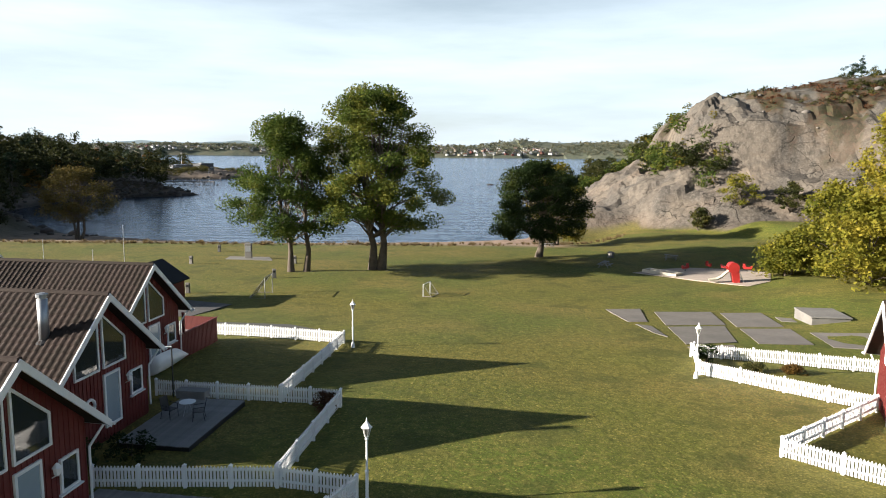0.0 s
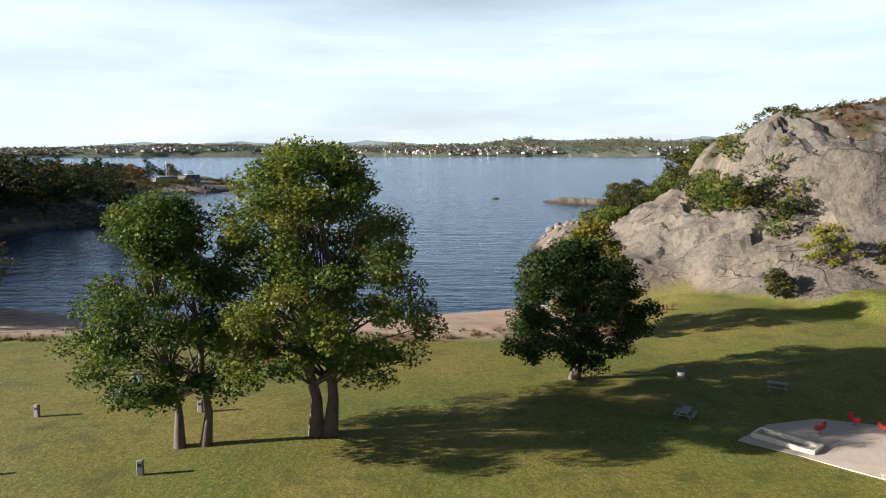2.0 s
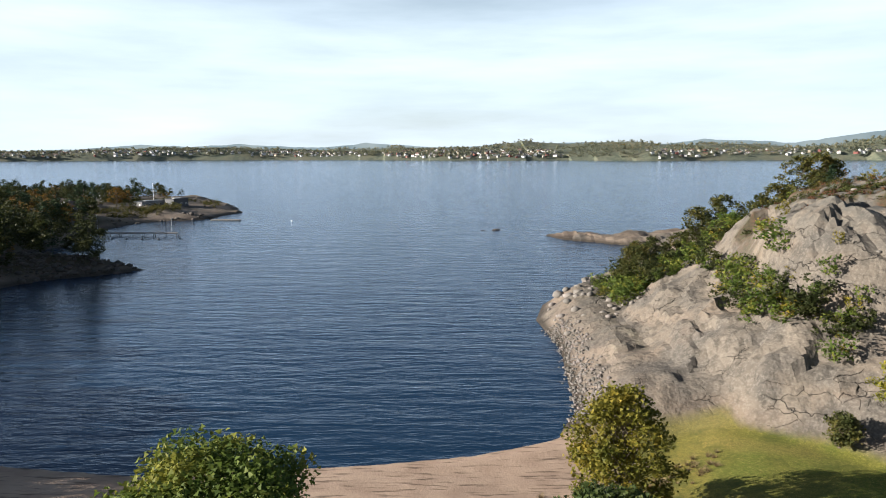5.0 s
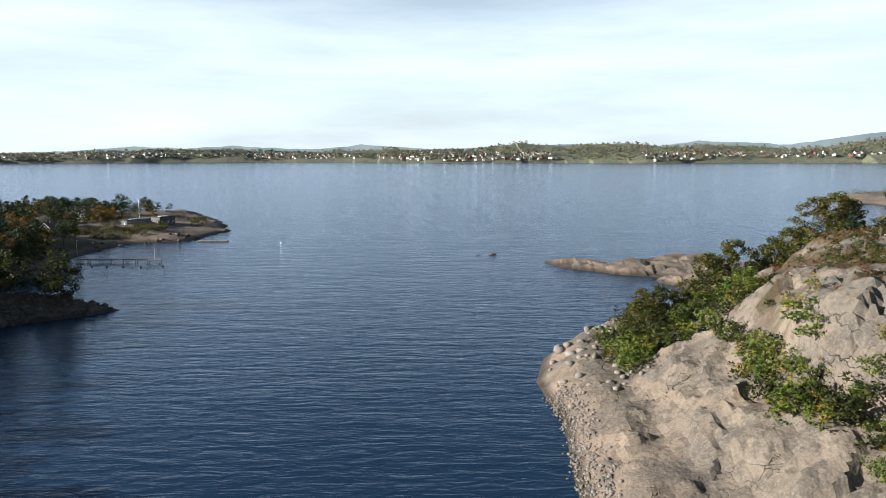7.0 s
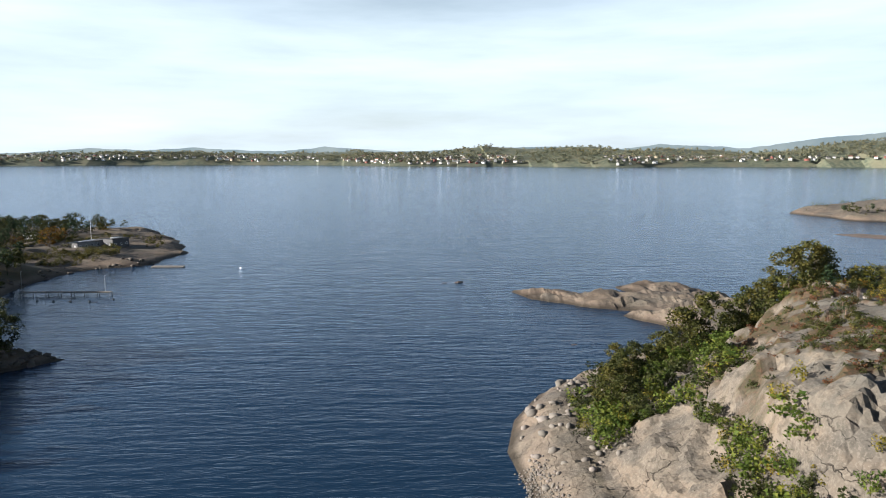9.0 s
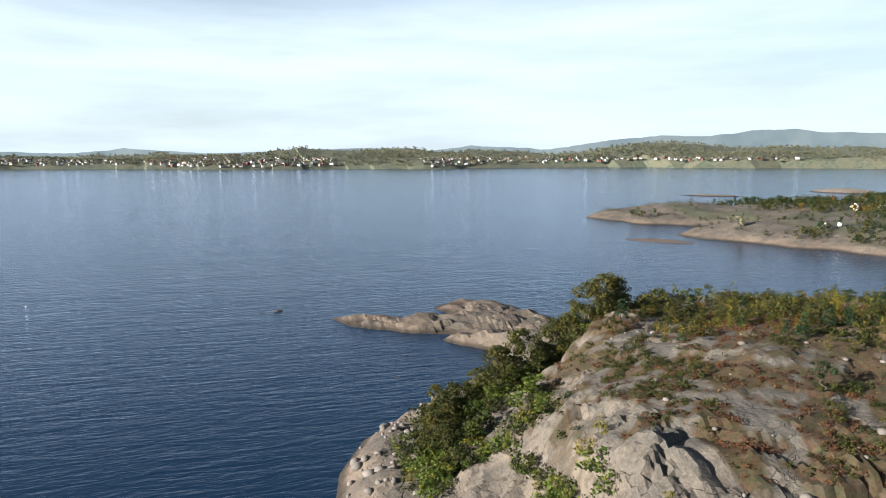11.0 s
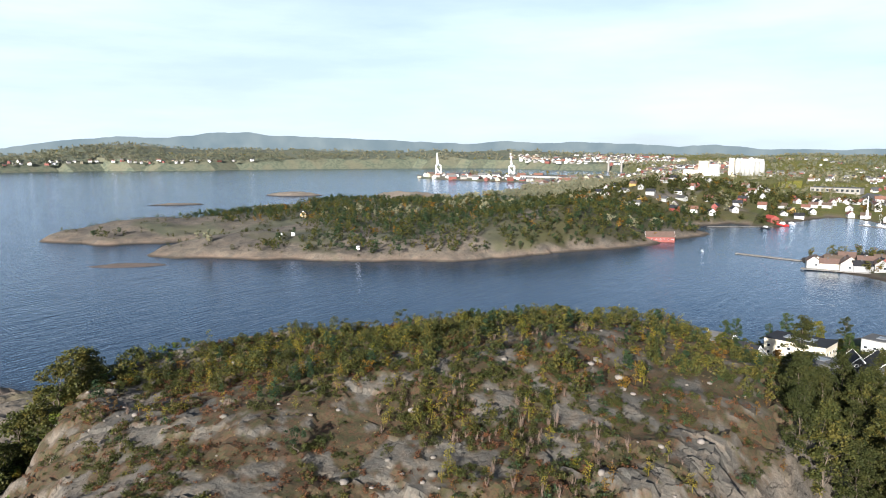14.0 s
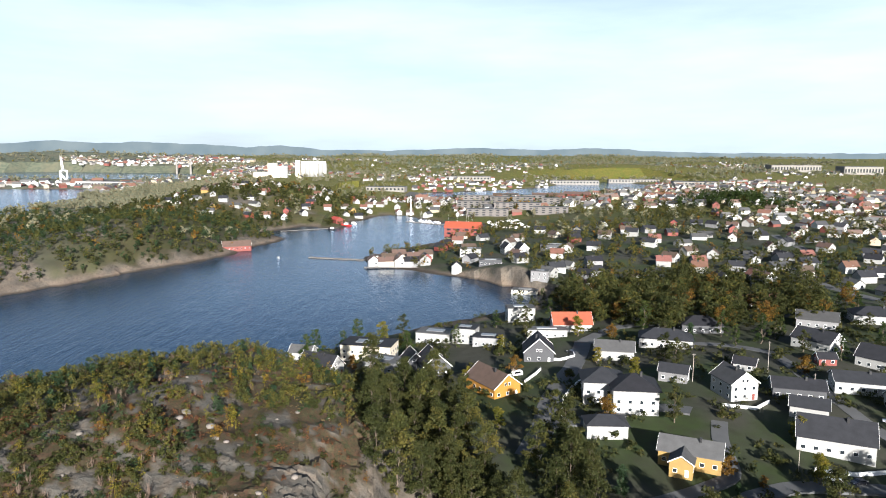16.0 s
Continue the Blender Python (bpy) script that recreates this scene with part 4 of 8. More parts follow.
# the tall scrub trees on the seaward shoulder of the hill
SCRUB = None
for i, (x, y) in enumerate(((84, 247), (90, 252), (96, 256), (102, 259), (108, 262), (114, 264), (106, 253), (98, 248), (120, 268), (112, 257), (128, 272), (76, 243), (68, 240), (90, 244), (135, 270), (61, 243), (56, 238), (51, 233), (48, 228), (46, 222), (53, 243), (66, 247), (50, 226), (47, 216))):
    m = at(x, y, 50.0 * i) @ Matrix.Scale((1.25 + 0.5 * ((i * 0.618) % 1)) * (1 if i < 15 else 0.62), 4)
    if SCRUB is None:
        SCRUB = tree("bushy olive-green tree on the shoulder of the hill", m, 80, 0.6, 7.6, curve((0, 2.4), (0.35, 3.3), (0.75, 2.5), (1, 0.8)), 46, 60, 1.0, 0.22, M_BUSH, 0.12, ((0, 0, 0.3, 0), (0.3, 0.2, 1.0, 0.4)),
                     group="trees on the shoulder", share=0.3, ex=0.42)
    else:
        copy_thing(SCRUB, m)

# ---- plants that nobody could count: bushes on the hill, woods across the water
def bush_proto(seed, h, r, n, per, rc, leaf, stems=3):
    rg = np.random.default_rng(seed)
    cl = clump_spots(rg, n, h * 0.25, h, lambda t: r * (0.55 + 0.9 * t * (1.35 - t) - 0.35 * t * t), 0.5)
    return leaf_quads(rg, crown_points(rg, cl, per, rc), leaf)


def twig_proto(seed, h, r, n):
    """A thin shrub of bare shoots."""
    rg = np.random.default_rng(seed)
    a = rg.uniform(0, 2 * math.pi, n)
    top = np.stack([np.cos(a) * r * rg.random(n), np.sin(a) * r * rg.random(n), h * rg.uniform(0.6, 1, n)], 1)
    base = top * (0.15, 0.15, 0.0)
    side = np.stack([-np.sin(a), np.cos(a), a * 0], 1) * 0.035
    return np.stack([base - side, base + side, top], 1)


def pine_proto(seed, h, r, tiers, per, leaf):
    rg = np.random.default_rng(seed)
    cl = []
    for i in range(tiers):
        t = i / (tiers - 1)
        for k in range(int(3 + 4 * (1 - t))):
            a, q = rg.uniform(0, 2 * math.pi), r * (1.05 - 0.8 * t) * rg.uniform(0.4, 1)
            cl.append((q * math.cos(a), q * math.sin(a), h * (0.32 + 0.68 * t) + rg.normal() * 0.05 * h))
    q = leaf_quads(rg, crown_points(rg, cl, per, r * 0.42), leaf, 0.8)
    w = 0.035 * h * 0.5
    tr = [np.array([[-w, 0, -0.3], [w, 0, -0.3], [0, 0, h * 0.95]]), np.array([[0, -w, -0.3], [0, w, -0.3], [0, 0, h * 0.95]])]
    return np.concatenate([q, np.array(tr)])


def scots_proto(seed, h, r, n, per, leaf):
    """A pine with a bare lower trunk and a broad rounded top."""
    rg = np.random.default_rng(seed)
    cl = clump_spots(rg, n, h * 0.48, h, lambda t: r * (0.55 + 1.5 * t * (1 - t)) * (1 - 0.45 * t * t), 0.5)
    w = 0.016 * h
    tr = [np.array([[-w, 0, -0.3], [w, 0, -0.3], [0, 0, h * 0.9]]), np.array([[0, -w, -0.3], [0, w, -0.3], [0, 0, h * 0.9]])]
    return np.concatenate([leaf_quads(rg, crown_points(rg, cl, per, r * 0.5), leaf, 0.6), np.array(tr)])


def scatter(name, label, category, protos, xy, size, material, seed, sink=0.15, zs=None):
    """Many plants of one sort as one mesh, each turned and sized in its own way."""
    rg = np.random.default_rng(seed)
    xy = np.asarray(xy)
    if not len(xy):
        return None
    z = land(xy[:, 0], xy[:, 1])[0] if zs is None else zs
    out = []
    pick = rg.integers(0, len(protos), len(xy))
    for k, q in enumerate(protos):
        m = pick == k
        n = int(m.sum())
        if not n:
            continue
        a, s = rg.uniform(0, 2 * math.pi, n), rg.uniform(size[0], size[1], n)
        sx, sz = s * rg.uniform(0.85, 1.2, n), s * rg.uniform(0.8, 1.2, n)
        c, d = np.cos(a) * sx, np.sin(a) * sx
        x = q[None, :, :, 0] * c[:, None, None] - q[None, :, :, 1] * d[:, None, None] + xy[m, 0][:, None, None]
        y = q[None, :, :, 0] * d[:, None, None] + q[None, :, :, 1] * c[:, None, None] + xy[m, 1][:, None, None]
        zz = q[None, :, :, 2] * sz[:, None, None] + (z[m] - sink)[:, None, None]
        out.append(np.stack([x, y, zz], -1).reshape(-1, 3, 3))
    return tagged(new(name, leaves_mesh(name, np.concatenate(out), material)), label, category, kind="stuff")


def spots(rg, n, box, keep):
    """Places in a box, kept where keep(x, y, z, d, dh, cover) says so (a chance for each)."""
    x, y = rg.uniform(box[0], box[1], n), rg.uniform(box[2], box[3], n)
    z, d, dh, cov = land(x, y)
    ok = rg.random(n) < keep(x, y, z, d, dh, cov)
    return np.stack([x[ok], y[ok]], 1)


rgp = np.random.default_rng(3)
BUSHES = [bush_proto(100 + i, 2.0, 1.25, 9, 26, 0.55, 0.145) for i in range(5)]
SHOULDER = [bush_proto(110 + i, 2.1, 1.4, 10, 19, 0.62, 0.17) for i in range(4)]
LOWS = [bush_proto(120 + i, 0.8, 0.9, 5, 13, 0.5, 0.16) for i in range(4)]
SLIM = [np.concatenate([bush_proto(140 + i, 3.6, 0.9, 9, 16, 0.5, 0.135), twig_proto(150 + i, 3.2, 0.7, 5)]) for i in range(4)]
TWIGS = [twig_proto(160 + i, 2.2, 0.9, 26) for i in range(3)]
PINES = [pine_proto(170 + i, 4.2, 1.25, 7, 11, 0.26) for i in range(4)]
HBOX = (36, 285, 70, 300)


def on_top(x, y, z, d, dh, cov, lo=14, dens=1.0, seed=0.0, thr=-0.05, tall=True):
    lo = lo - 16 * smooth(0.66, 0.78, x / np.maximum(y, 1))
    bare = np.maximum(smooth(0.66, 0.76, x / np.maximum(y, 1)), np.maximum(smooth(56, 66, dh), smooth(196, 206, y)))
    patch = (bare if tall else 1.0) * smooth(thr, thr + 0.25, fbm(x / 17 + seed, y / 17 + 2 * seed, 4))
    return dens * smooth(lo, lo + 10, dh) * patch * (cov["w_rock"] < 0.75)


def off_line(x, y, line):
    """Distance from a line of points."""
    best = np.full(np.shape(x), 1e9)
    for (x0, y0), (x1, y1) in zip(line, line[1:]):
        ex, ey = x1 - x0, y1 - y0
        t = np.clip(((x - x0) * ex + (y - y0) * ey) / (ex * ex + ey * ey), 0, 1)
        best = np.minimum(best, np.hypot(x - x0 - t * ex, y - y0 - t * ey))
    return best


BROW = [(47, 212), (48, 226), (60, 240), (78, 250), (98, 260), (120, 268), (150, 270)]
SHELF = [(60, 146), (55, 154), (52.5, 163), (53, 172), (55, 182), (54, 192), (61, 204), (66, 214)]


def shoulder(x, y, z, d, dh, cov):
    """The thick scrub along the seaward brow, and the ledge below the crag."""
    gap = smooth(-0.35, 0.05, fbm(x / 8 + 4, y / 8, 3))
    a = np.exp(-(off_line(x, y, BROW) / 7.5) ** 2) * (0.35 + 0.65 * gap)
    b = 0.8 * np.exp(-(off_line(x, y, SHELF) / 2.6) ** 2) * smooth(-0.12, 0.2, fbm(x / 9, y / 9 + 6, 3))
    return np.clip(a + b, 0, 1) * (d > 3.5)


def rim(x, y, z, d, dh, cov):
    """The thick belt along the far edge of the plateau and down its north-east side."""
    return smooth(120, 160, x + (y - 160) * 0.7) * smooth(0.5, 3, dh) * (d > 4)


MIDS = [bush_proto(130 + i, 1.2, 1.0, 7, 16, 0.5, 0.15) for i in range(4)]
M_TWIG = mat("bare_twigs", (0.15, 0.105, 0.080), 0.9, vary=0.4, scale=1.0)
scatter("bushes", "green to yellow bushes over the granite hill", "bush", BUSHES, spots(rgp, 12000, HBOX, lambda *a: on_top(*a, dens=0.30, lo=30, thr=-0.05)), (0.5, 1.9), M_BUSH, 1)
scatter("bushes", "waist-high olive scrub over the granite hill", "bush", MIDS, spots(rgp, 20000, HBOX, lambda *a: on_top(*a, dens=0.34, lo=26, thr=-0.1, seed=6.1)), (0.5, 1.5), M_COPSE, 16)
scatter("bushes", "yellow birch scrub on the granite hill", "bush", SLIM, spots(rgp, 9000, HBOX, lambda *a: on_top(*a, dens=0.19, lo=31, seed=3.3)), (0.4, 1.3), M_GOLD, 2)
scatter("bushes", "russet heather and bilberry tufts on bare rock", "heather", LOWS, spots(rgp, 30000, HBOX, lambda *a: on_top(*a, dens=0.55, lo=20, seed=7.1, thr=-0.3, tall=False)), (0.4, 1.1), M_RUST, 3)
scatter("bushes", "orange autumn scrub on the granite hill", "bush", SLIM, spots(rgp, 9000, HBOX, lambda *a: on_top(*a, dens=0.12, lo=30, seed=5.7)), (0.4, 1.0), M_AUTUMN, 4)
scatter("bushes", "bare brown shoots of young birch on the hill", "bush", TWIGS, spots(rgp, 12000, HBOX, lambda *a: on_top(*a, dens=0.42, lo=30, seed=9.2)), (0.5, 1.5), M_TWIG, 5)
scatter("bushes", "knee-high green and yellow growth on the seaward brow", "bush", LOWS, spots(rgp, 16000, (45, 170, 120, 250), lambda *a: on_top(*a, dens=0.5, lo=19, seed=2.2, thr=-0.12, tall=False)), (0.5, 1.4), M_BUSH, 15)
scatter("bushes", "low green juniper on the hill", "bush", LOWS, spots(rgp, 14000, HBOX, lambda *a: on_top(*a, dens=0.22, lo=26, seed=1.9)), (0.7, 1.7), M_PINE, 6)
scatter("dry_grass", "tufts of dry tan grass between the rocks of the hill", "grass", [twig_proto(182, 0.5, 0.7, 22), twig_proto(183, 0.45, 0.8, 22)],
        spots(rgp, 16000, HBOX, lambda *a: on_top(*a, dens=0.45, lo=20, seed=8.3, thr=-0.2, tall=False)), (0.5, 1.2), M_REED, 17, 0.05)
scatter("young_pines", "small dark pines scattered over the granite hill", "pine", PINES, spots(rgp, 9000, HBOX, lambda *a: on_top(*a, dens=0.07, lo=56, seed=4.4)), (0.5, 1.2), M_PINE, 7)
scatter("bushes", "thick green scrub along the seaward brow of the hill", "bush", SHOULDER, spots(rgp, 14000, (36, 160, 130, 290), lambda *a: 0.55 * shoulder(*a)), (0.7, 2.3), M_OAK, 8)
scatter("bushes", "dark green scrub along the seaward brow of the hill", "bush", SHOULDER, spots(rgp, 14000, (36, 160, 130, 290), lambda *a: 0.26 * shoulder(*a)), (0.8, 2.4), M_COPSE, 18)
scatter("bushes", "golden scrub along the seaward brow of the hill", "bush", SHOULDER, spots(rgp, 9000, (36, 160, 130, 290), lambda *a: 0.22 * shoulder(*a)), (0.6, 1.6), M_GOLD, 9)
scatter("bushes", "thick green and golden scrub along the far brow", "bush", BUSHES, spots(rgp, 9000, (110, 300, 90, 300), lambda *a: 0.11 * rim(*a)), (0.7, 2.4), M_BUSH, 10)
scatter("bushes", "dark green scrub along the far brow", "bush", BUSHES, spots(rgp, 9000, (110, 300, 90, 300), lambda *a: 0.06 * rim(*a)), (0.7, 2.0), M_COPSE, 19)
scatter("bushes", "tall golden scrub along the far brow", "bush", SLIM, spots(rgp, 9000, (110, 300, 90, 300), lambda *a: 0.05 * rim(*a)), (0.6, 1.4), M_GOLD, 11)
scatter("bushes", "orange scrub along the far brow", "bush", BUSHES, spots(rgp, 9000, (110, 300, 90, 300), lambda *a: 0.025 * rim(*a)), (0.6, 1.5), M_AUTUMN, 14)
scatter("young_pines", "dark pines along the far brow", "pine", PINES, spots(rgp, 9000, (70, 300, 90, 300), lambda *a: 0.015 * rim(*a)), (0.6, 1.2), M_PINE, 12)
scatter("dry_grass", "pale dry grass along the top of the beach", "grass", [twig_proto(180, 0.7, 0.9, 40), twig_proto(181, 0.6, 1.0, 40)],
        spots(rgp, 9000, (-100, 36, 112, 150), lambda x, y, z, d, dh, c: 0.5 * np.exp(-((y - 117.5 - np.maximum(x, 0) * 0.55) / 2.2) ** 2)), (0.5, 1.2), M_REED, 13, 0.05)

# woods
ROUND = [bush_proto(200 + i, 11, 4.2, 16, 46, 1.6, 0.36) for i in range(5)]
MIDTREE = [bush_proto(270 + i, 11, 4.6, 10, 20, 1.9, 0.72) for i in range(5)]
HROUND = [bush_proto(205 + i, 11, 5.0, 13, 34, 1.9, 0.55) for i in range(5)]
head = lambda x, y: 1 - smooth(420, 455, y) * smooth(-222, -205, x)
TALLP = [scots_proto(210 + i, 12, 3.2, 12, 22, 0.55) for i in range(4)]
LBOX = (-420, -112, 120, 640)
inland = lambda x, y, z, d, dh, c: smooth(0.5, 4, d)
scatter("wood", "dark deciduous wood on the headland", "wood", HROUND, spots(rgp, 3600, LBOX, lambda *a: 0.4 * inland(*a) * head(a[0], a[1]) * smooth(300, 360, a[1])), (0.45, 0.95), M_COPSE, 21)
scatter("bushes", "low green and brown scrub round the summer houses", "bush", SHOULDER, spots(rgp, 3000, (-235, -150, 425, 560), lambda *a: 0.5 * smooth(5, 12, a[3]) * smooth(-0.05, 0.15, fbm(a[0] / 14, a[1] / 14 + 3, 3))), (0.6, 1.5), M_BUSH, 45)
scatter("wood", "tall dark deciduous wood at the head of the bay", "wood", ROUND, spots(rgp, 2000, (-260, -85, 120, 360), lambda *a: 0.42 * inland(*a) * smooth(2, 6, a[3]) * (1 - smooth(320, 360, a[1]))), (0.75, 1.45), M_COPSE, 38)
scatter("wood", "brown-leaved trees at the head of the bay", "wood", ROUND, spots(rgp, 2000, (-260, -85, 120, 420), lambda *a: 0.04 * inland(*a)), (0.6, 1.1), M_AUTUMN, 39)
scatter("wood", "dark pines on the headland", "wood", TALLP, spots(rgp, 2600, LBOX, lambda *a: 0.14 * inland(*a) * head(a[0], a[1])), (0.6, 1.2), M_PINE, 22)
scatter("wood", "russet autumn trees on the headland", "wood", HROUND, spots(rgp, 2600, LBOX, lambda *a: 0.045 * inland(*a) * head(a[0], a[1])), (0.35, 0.85), M_AUTUMN, 23)
CREST = None
for i, (x, y) in enumerate(((-118, 178), (-124, 190), (-132, 184), (-140, 204), (-136, 222), (-146, 238), (-152, 226), (-148, 262), (-158, 280), (-166, 262), (-172, 330), (-178, 352), (-168, 312), (-186, 392), (-182, 420), (-150, 196), (-236, 513), (-258, 538), (-244, 530), (-216, 470))):
    m = at(x, y, 67.0 * i) @ Matrix.Scale(0.85 + 0.35 * ((i * 0.618) % 1), 4)
    if CREST is None:
        CREST = tree("tall pine with a bare trunk and a flat dark crown", m, 66, 9.5, 15.5, curve((0, 1.6), (0.3, 3.0), (0.7, 3.2), (1, 1.4)), 26, 60, 1.0, 0.3, M_PINE, 0.22, ((0, 0, 0.6, 0.3),), group="pines on the headland", name="pine", share=0.8)
    else:
        copy_thing(CREST, m)
tree("broad russet oak beside the summer house on the point", at(-208, 500), 67, 1.5, 11.0, curve((0, 4.0), (0.35, 6.6), (0.7, 5.6), (1, 1.5)), 60, 60, 1.3, 0.3, M_AUTUMN, 0.35)
NROUND = [bush_proto(250 + i, 11, 4.8, 8, 8, 2.0, 1.2) for i in range(5)]
NPINE = [scots_proto(260 + i, 11, 3.6, 9, 14, 0.85) for i in range(5)]
NBOX = (400, 1000, 200, 800)
ness_wood = lambda x, y, z, d, dh, c: smooth(5, 13, d) * smooth(-0.25, 0.05, fbm(x / 60, y / 60 + 4, 4) + smooth(470, 600, x) * 0.65 - 0.55 * smooth(470, 620, y)) * (1 - smooth(840, 1000, x))
scatter("wood", "low grey-brown scrub along the shore of the ness", "scrub", BUSHES, spots(rgp, 9000, NBOX, lambda x, y, z, d, dh, c: 0.30 * smooth(5, 10, d) * smooth(-0.2, 0.1, fbm(x / 22, y / 22 + 9, 3)) * (1 - smooth(800, 900, x))), (0.8, 1.9), M_COPSE, 40)
scatter("wood", "low pine wood on the rocky ness", "wood", NPINE, spots(rgp, 9000, NBOX, lambda *a: 0.30 * ness_wood(*a)), (0.35, 0.85), M_PINE, 24)
scatter("wood", "green and brown scrub wood on the rocky ness", "wood", NROUND, spots(rgp, 7000, NBOX, lambda *a: 0.28 * ness_wood(*a)), (0.25, 0.75), M_BUSH, 25)
scatter("wood", "dark green scrub wood on the rocky ness", "wood", NROUND, spots(rgp, 7000, NBOX, lambda *a: 0.26 * ness_wood(*a)), (0.4, 0.9), M_BUSH, 34)
scatter("wood", "a few orange trees on the rocky ness", "wood", NROUND, spots(rgp, 7000, NBOX, lambda *a: 0.022 * ness_wood(*a)), (0.45, 0.75), M_AUTUMN, 26)
# woods and gardens behind the town
FARTREE = [bush_proto(220 + i, 13, 6.0, 7, 9, 3.0, 1.9) for i in range(4)]
FARPINE = [pine_proto(230 + i, 15, 4.2, 5, 6, 1.7) for i in range(3)]
groves = lambda x, y, z, d, dh, c: smooth(15, 40, d) * smooth(-0.18, 0.12, fbm(x / 170 + 8, y / 170, 4)) * (np.hypot(x, y) > 700) * (x > np.abs(y) * 0.1)
scatter("wood", "green and brown trees between the houses of the town", "wood", FARTREE, spots(rgp, 14000, (420, 2700, -1500, 700), lambda *a: 0.40 * groves(*a)), (0.4, 0.85), M_HAZELEAF, 27)
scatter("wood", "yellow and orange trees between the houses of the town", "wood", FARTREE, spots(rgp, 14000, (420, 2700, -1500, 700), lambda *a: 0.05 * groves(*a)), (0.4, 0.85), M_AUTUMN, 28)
scatter("wood", "woods on the neck behind the hamlet", "wood", FARTREE, spots(rgp, 5000, (1000, 1900, 430, 870), lambda x, y, z, d, dh, c: 0.6 * smooth(4, 14, d)), (0.45, 0.9), M_HAZELEAF, 44)
hamlet = lambda x, y, z, d, dh, c: smooth(8, 20, d) * smooth(-0.35, 0.0, fbm(x / 70 + 5, y / 70, 3))
scatter("wood", "green trees between the houses behind the ness", "wood", FARTREE, spots(rgp, 2600, (860, 1420, 130, 470), lambda *a: 0.5 * hamlet(*a)), (0.4, 0.8), M_COPSE, 36)
scatter("wood", "orange trees between the houses behind the ness", "wood", FARTREE, spots(rgp, 2600, (860, 1420, 130, 470), lambda *a: 0.06 * hamlet(*a)), (0.35, 0.65), M_AUTUMN, 37)
farland = lambda x, y, z, d, dh, c: smooth(4, 25, d) * smooth(1900, 2500, np.hypot(x, y)) * smooth(-0.15, 0.1, fbm(x / 210 + 6, y / 210, 4))
FARHILL = [bush_proto(240 + i, 10, 8, 5, 7, 4.0, 2.6) for i in range(4)]
farwood = lambda x, y, z, d, dh, c: smooth(4, 25, d) * smooth(2300, 2700, np.hypot(x, y)) * smooth(-0.35, 0.0, fbm(x / 300 + 2, y / 300, 4)) * (1 - 0.75 * smooth(3900, 4300, np.hypot(x, y)))
scatter("wood", "mixed woods along the far shore", "wood", FARHILL, spots(rgp, 26000, (-3000, 4400, 700, 4500), lambda *a: 0.62 * farwood(*a)), (0.6, 1.3), M_HAZELEAF, 29)
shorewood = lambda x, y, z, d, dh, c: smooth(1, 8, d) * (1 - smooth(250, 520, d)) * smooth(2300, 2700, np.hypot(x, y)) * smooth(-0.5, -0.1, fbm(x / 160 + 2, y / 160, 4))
scatter("wood", "woods close above the far waterline", "wood", FARHILL, spots(rgp, 60000, (-2900, 2900, 2300, 3900), lambda *a: 0.30 * shorewood(*a)), (0.6, 1.25), M_HAZELEAF, 43)
scatter("wood", "pine woods on the far hills", "wood", FARHILL, spots(rgp, 26000, (-3000, 4400, -1500, 4500), lambda *a: 0.30 * farwood(*a)), (0.6, 1.2), M_HAZEPINE, 30)
scatter("wood", "mixed woods on the hills behind the town", "wood", FARHILL, spots(rgp, 16000, (1700, 4500, -2200, 900), lambda *a: 0.55 * farland(*a)), (0.6, 1.2), M_HAZELEAF, 41)
scatter("wood", "dark wooded knoll above the suburb", "wood", MIDTREE, spots(rgp, 1600, (860, 1120, -520, -300), lambda x, y, z, d, dh, c: 0.6 * np.exp(-(((x - 980) / 70) ** 2 + ((y + 390) / 60) ** 2) * 1.5)), (0.8, 1.5), M_OAK2, 42)
scatter("wood", "golden woods along the far shore", "wood", FARHILL, spots(rgp, 26000, (-3000, 4400, -600, 4500), lambda *a: 0.05 * farwood(*a)), (0.5, 1.0), M_GOLD, 31)
# trees in gardens and the grove below the hill
scatter("wood", "brown and green autumn wood beside the cove", "wood", ROUND, spots(rgp, 900, (325, 470, -170, -12), lambda x, y, z, d, dh, c: 0.24 * smooth(5, 12, d) * (1 - smooth(60, 85, np.hypot((x - 395) * 0.9, y + 85)))), (0.8, 1.45), M_BUSH, 32)
scatter("wood", "dark olive wood beside the cove", "wood", ROUND, spots(rgp, 900, (325, 470, -170, -12), lambda x, y, z, d, dh, c: 0.26 * smooth(5, 12, d) * (1 - smooth(60, 85, np.hypot((x - 395) * 0.9, y + 85)))), (0.8, 1.5), M_COPSE, 35)
scatter("wood", "orange autumn trees beside the cove", "wood", ROUND, spots(rgp, 900, (325, 470, -170, -12), lambda x, y, z, d, dh, c: 0.13 * smooth(5, 12, d) * (1 - smooth(60, 85, np.hypot((x - 395) * 0.9, y + 85)))), (0.6, 1.2), M_AUTUMN, 33)

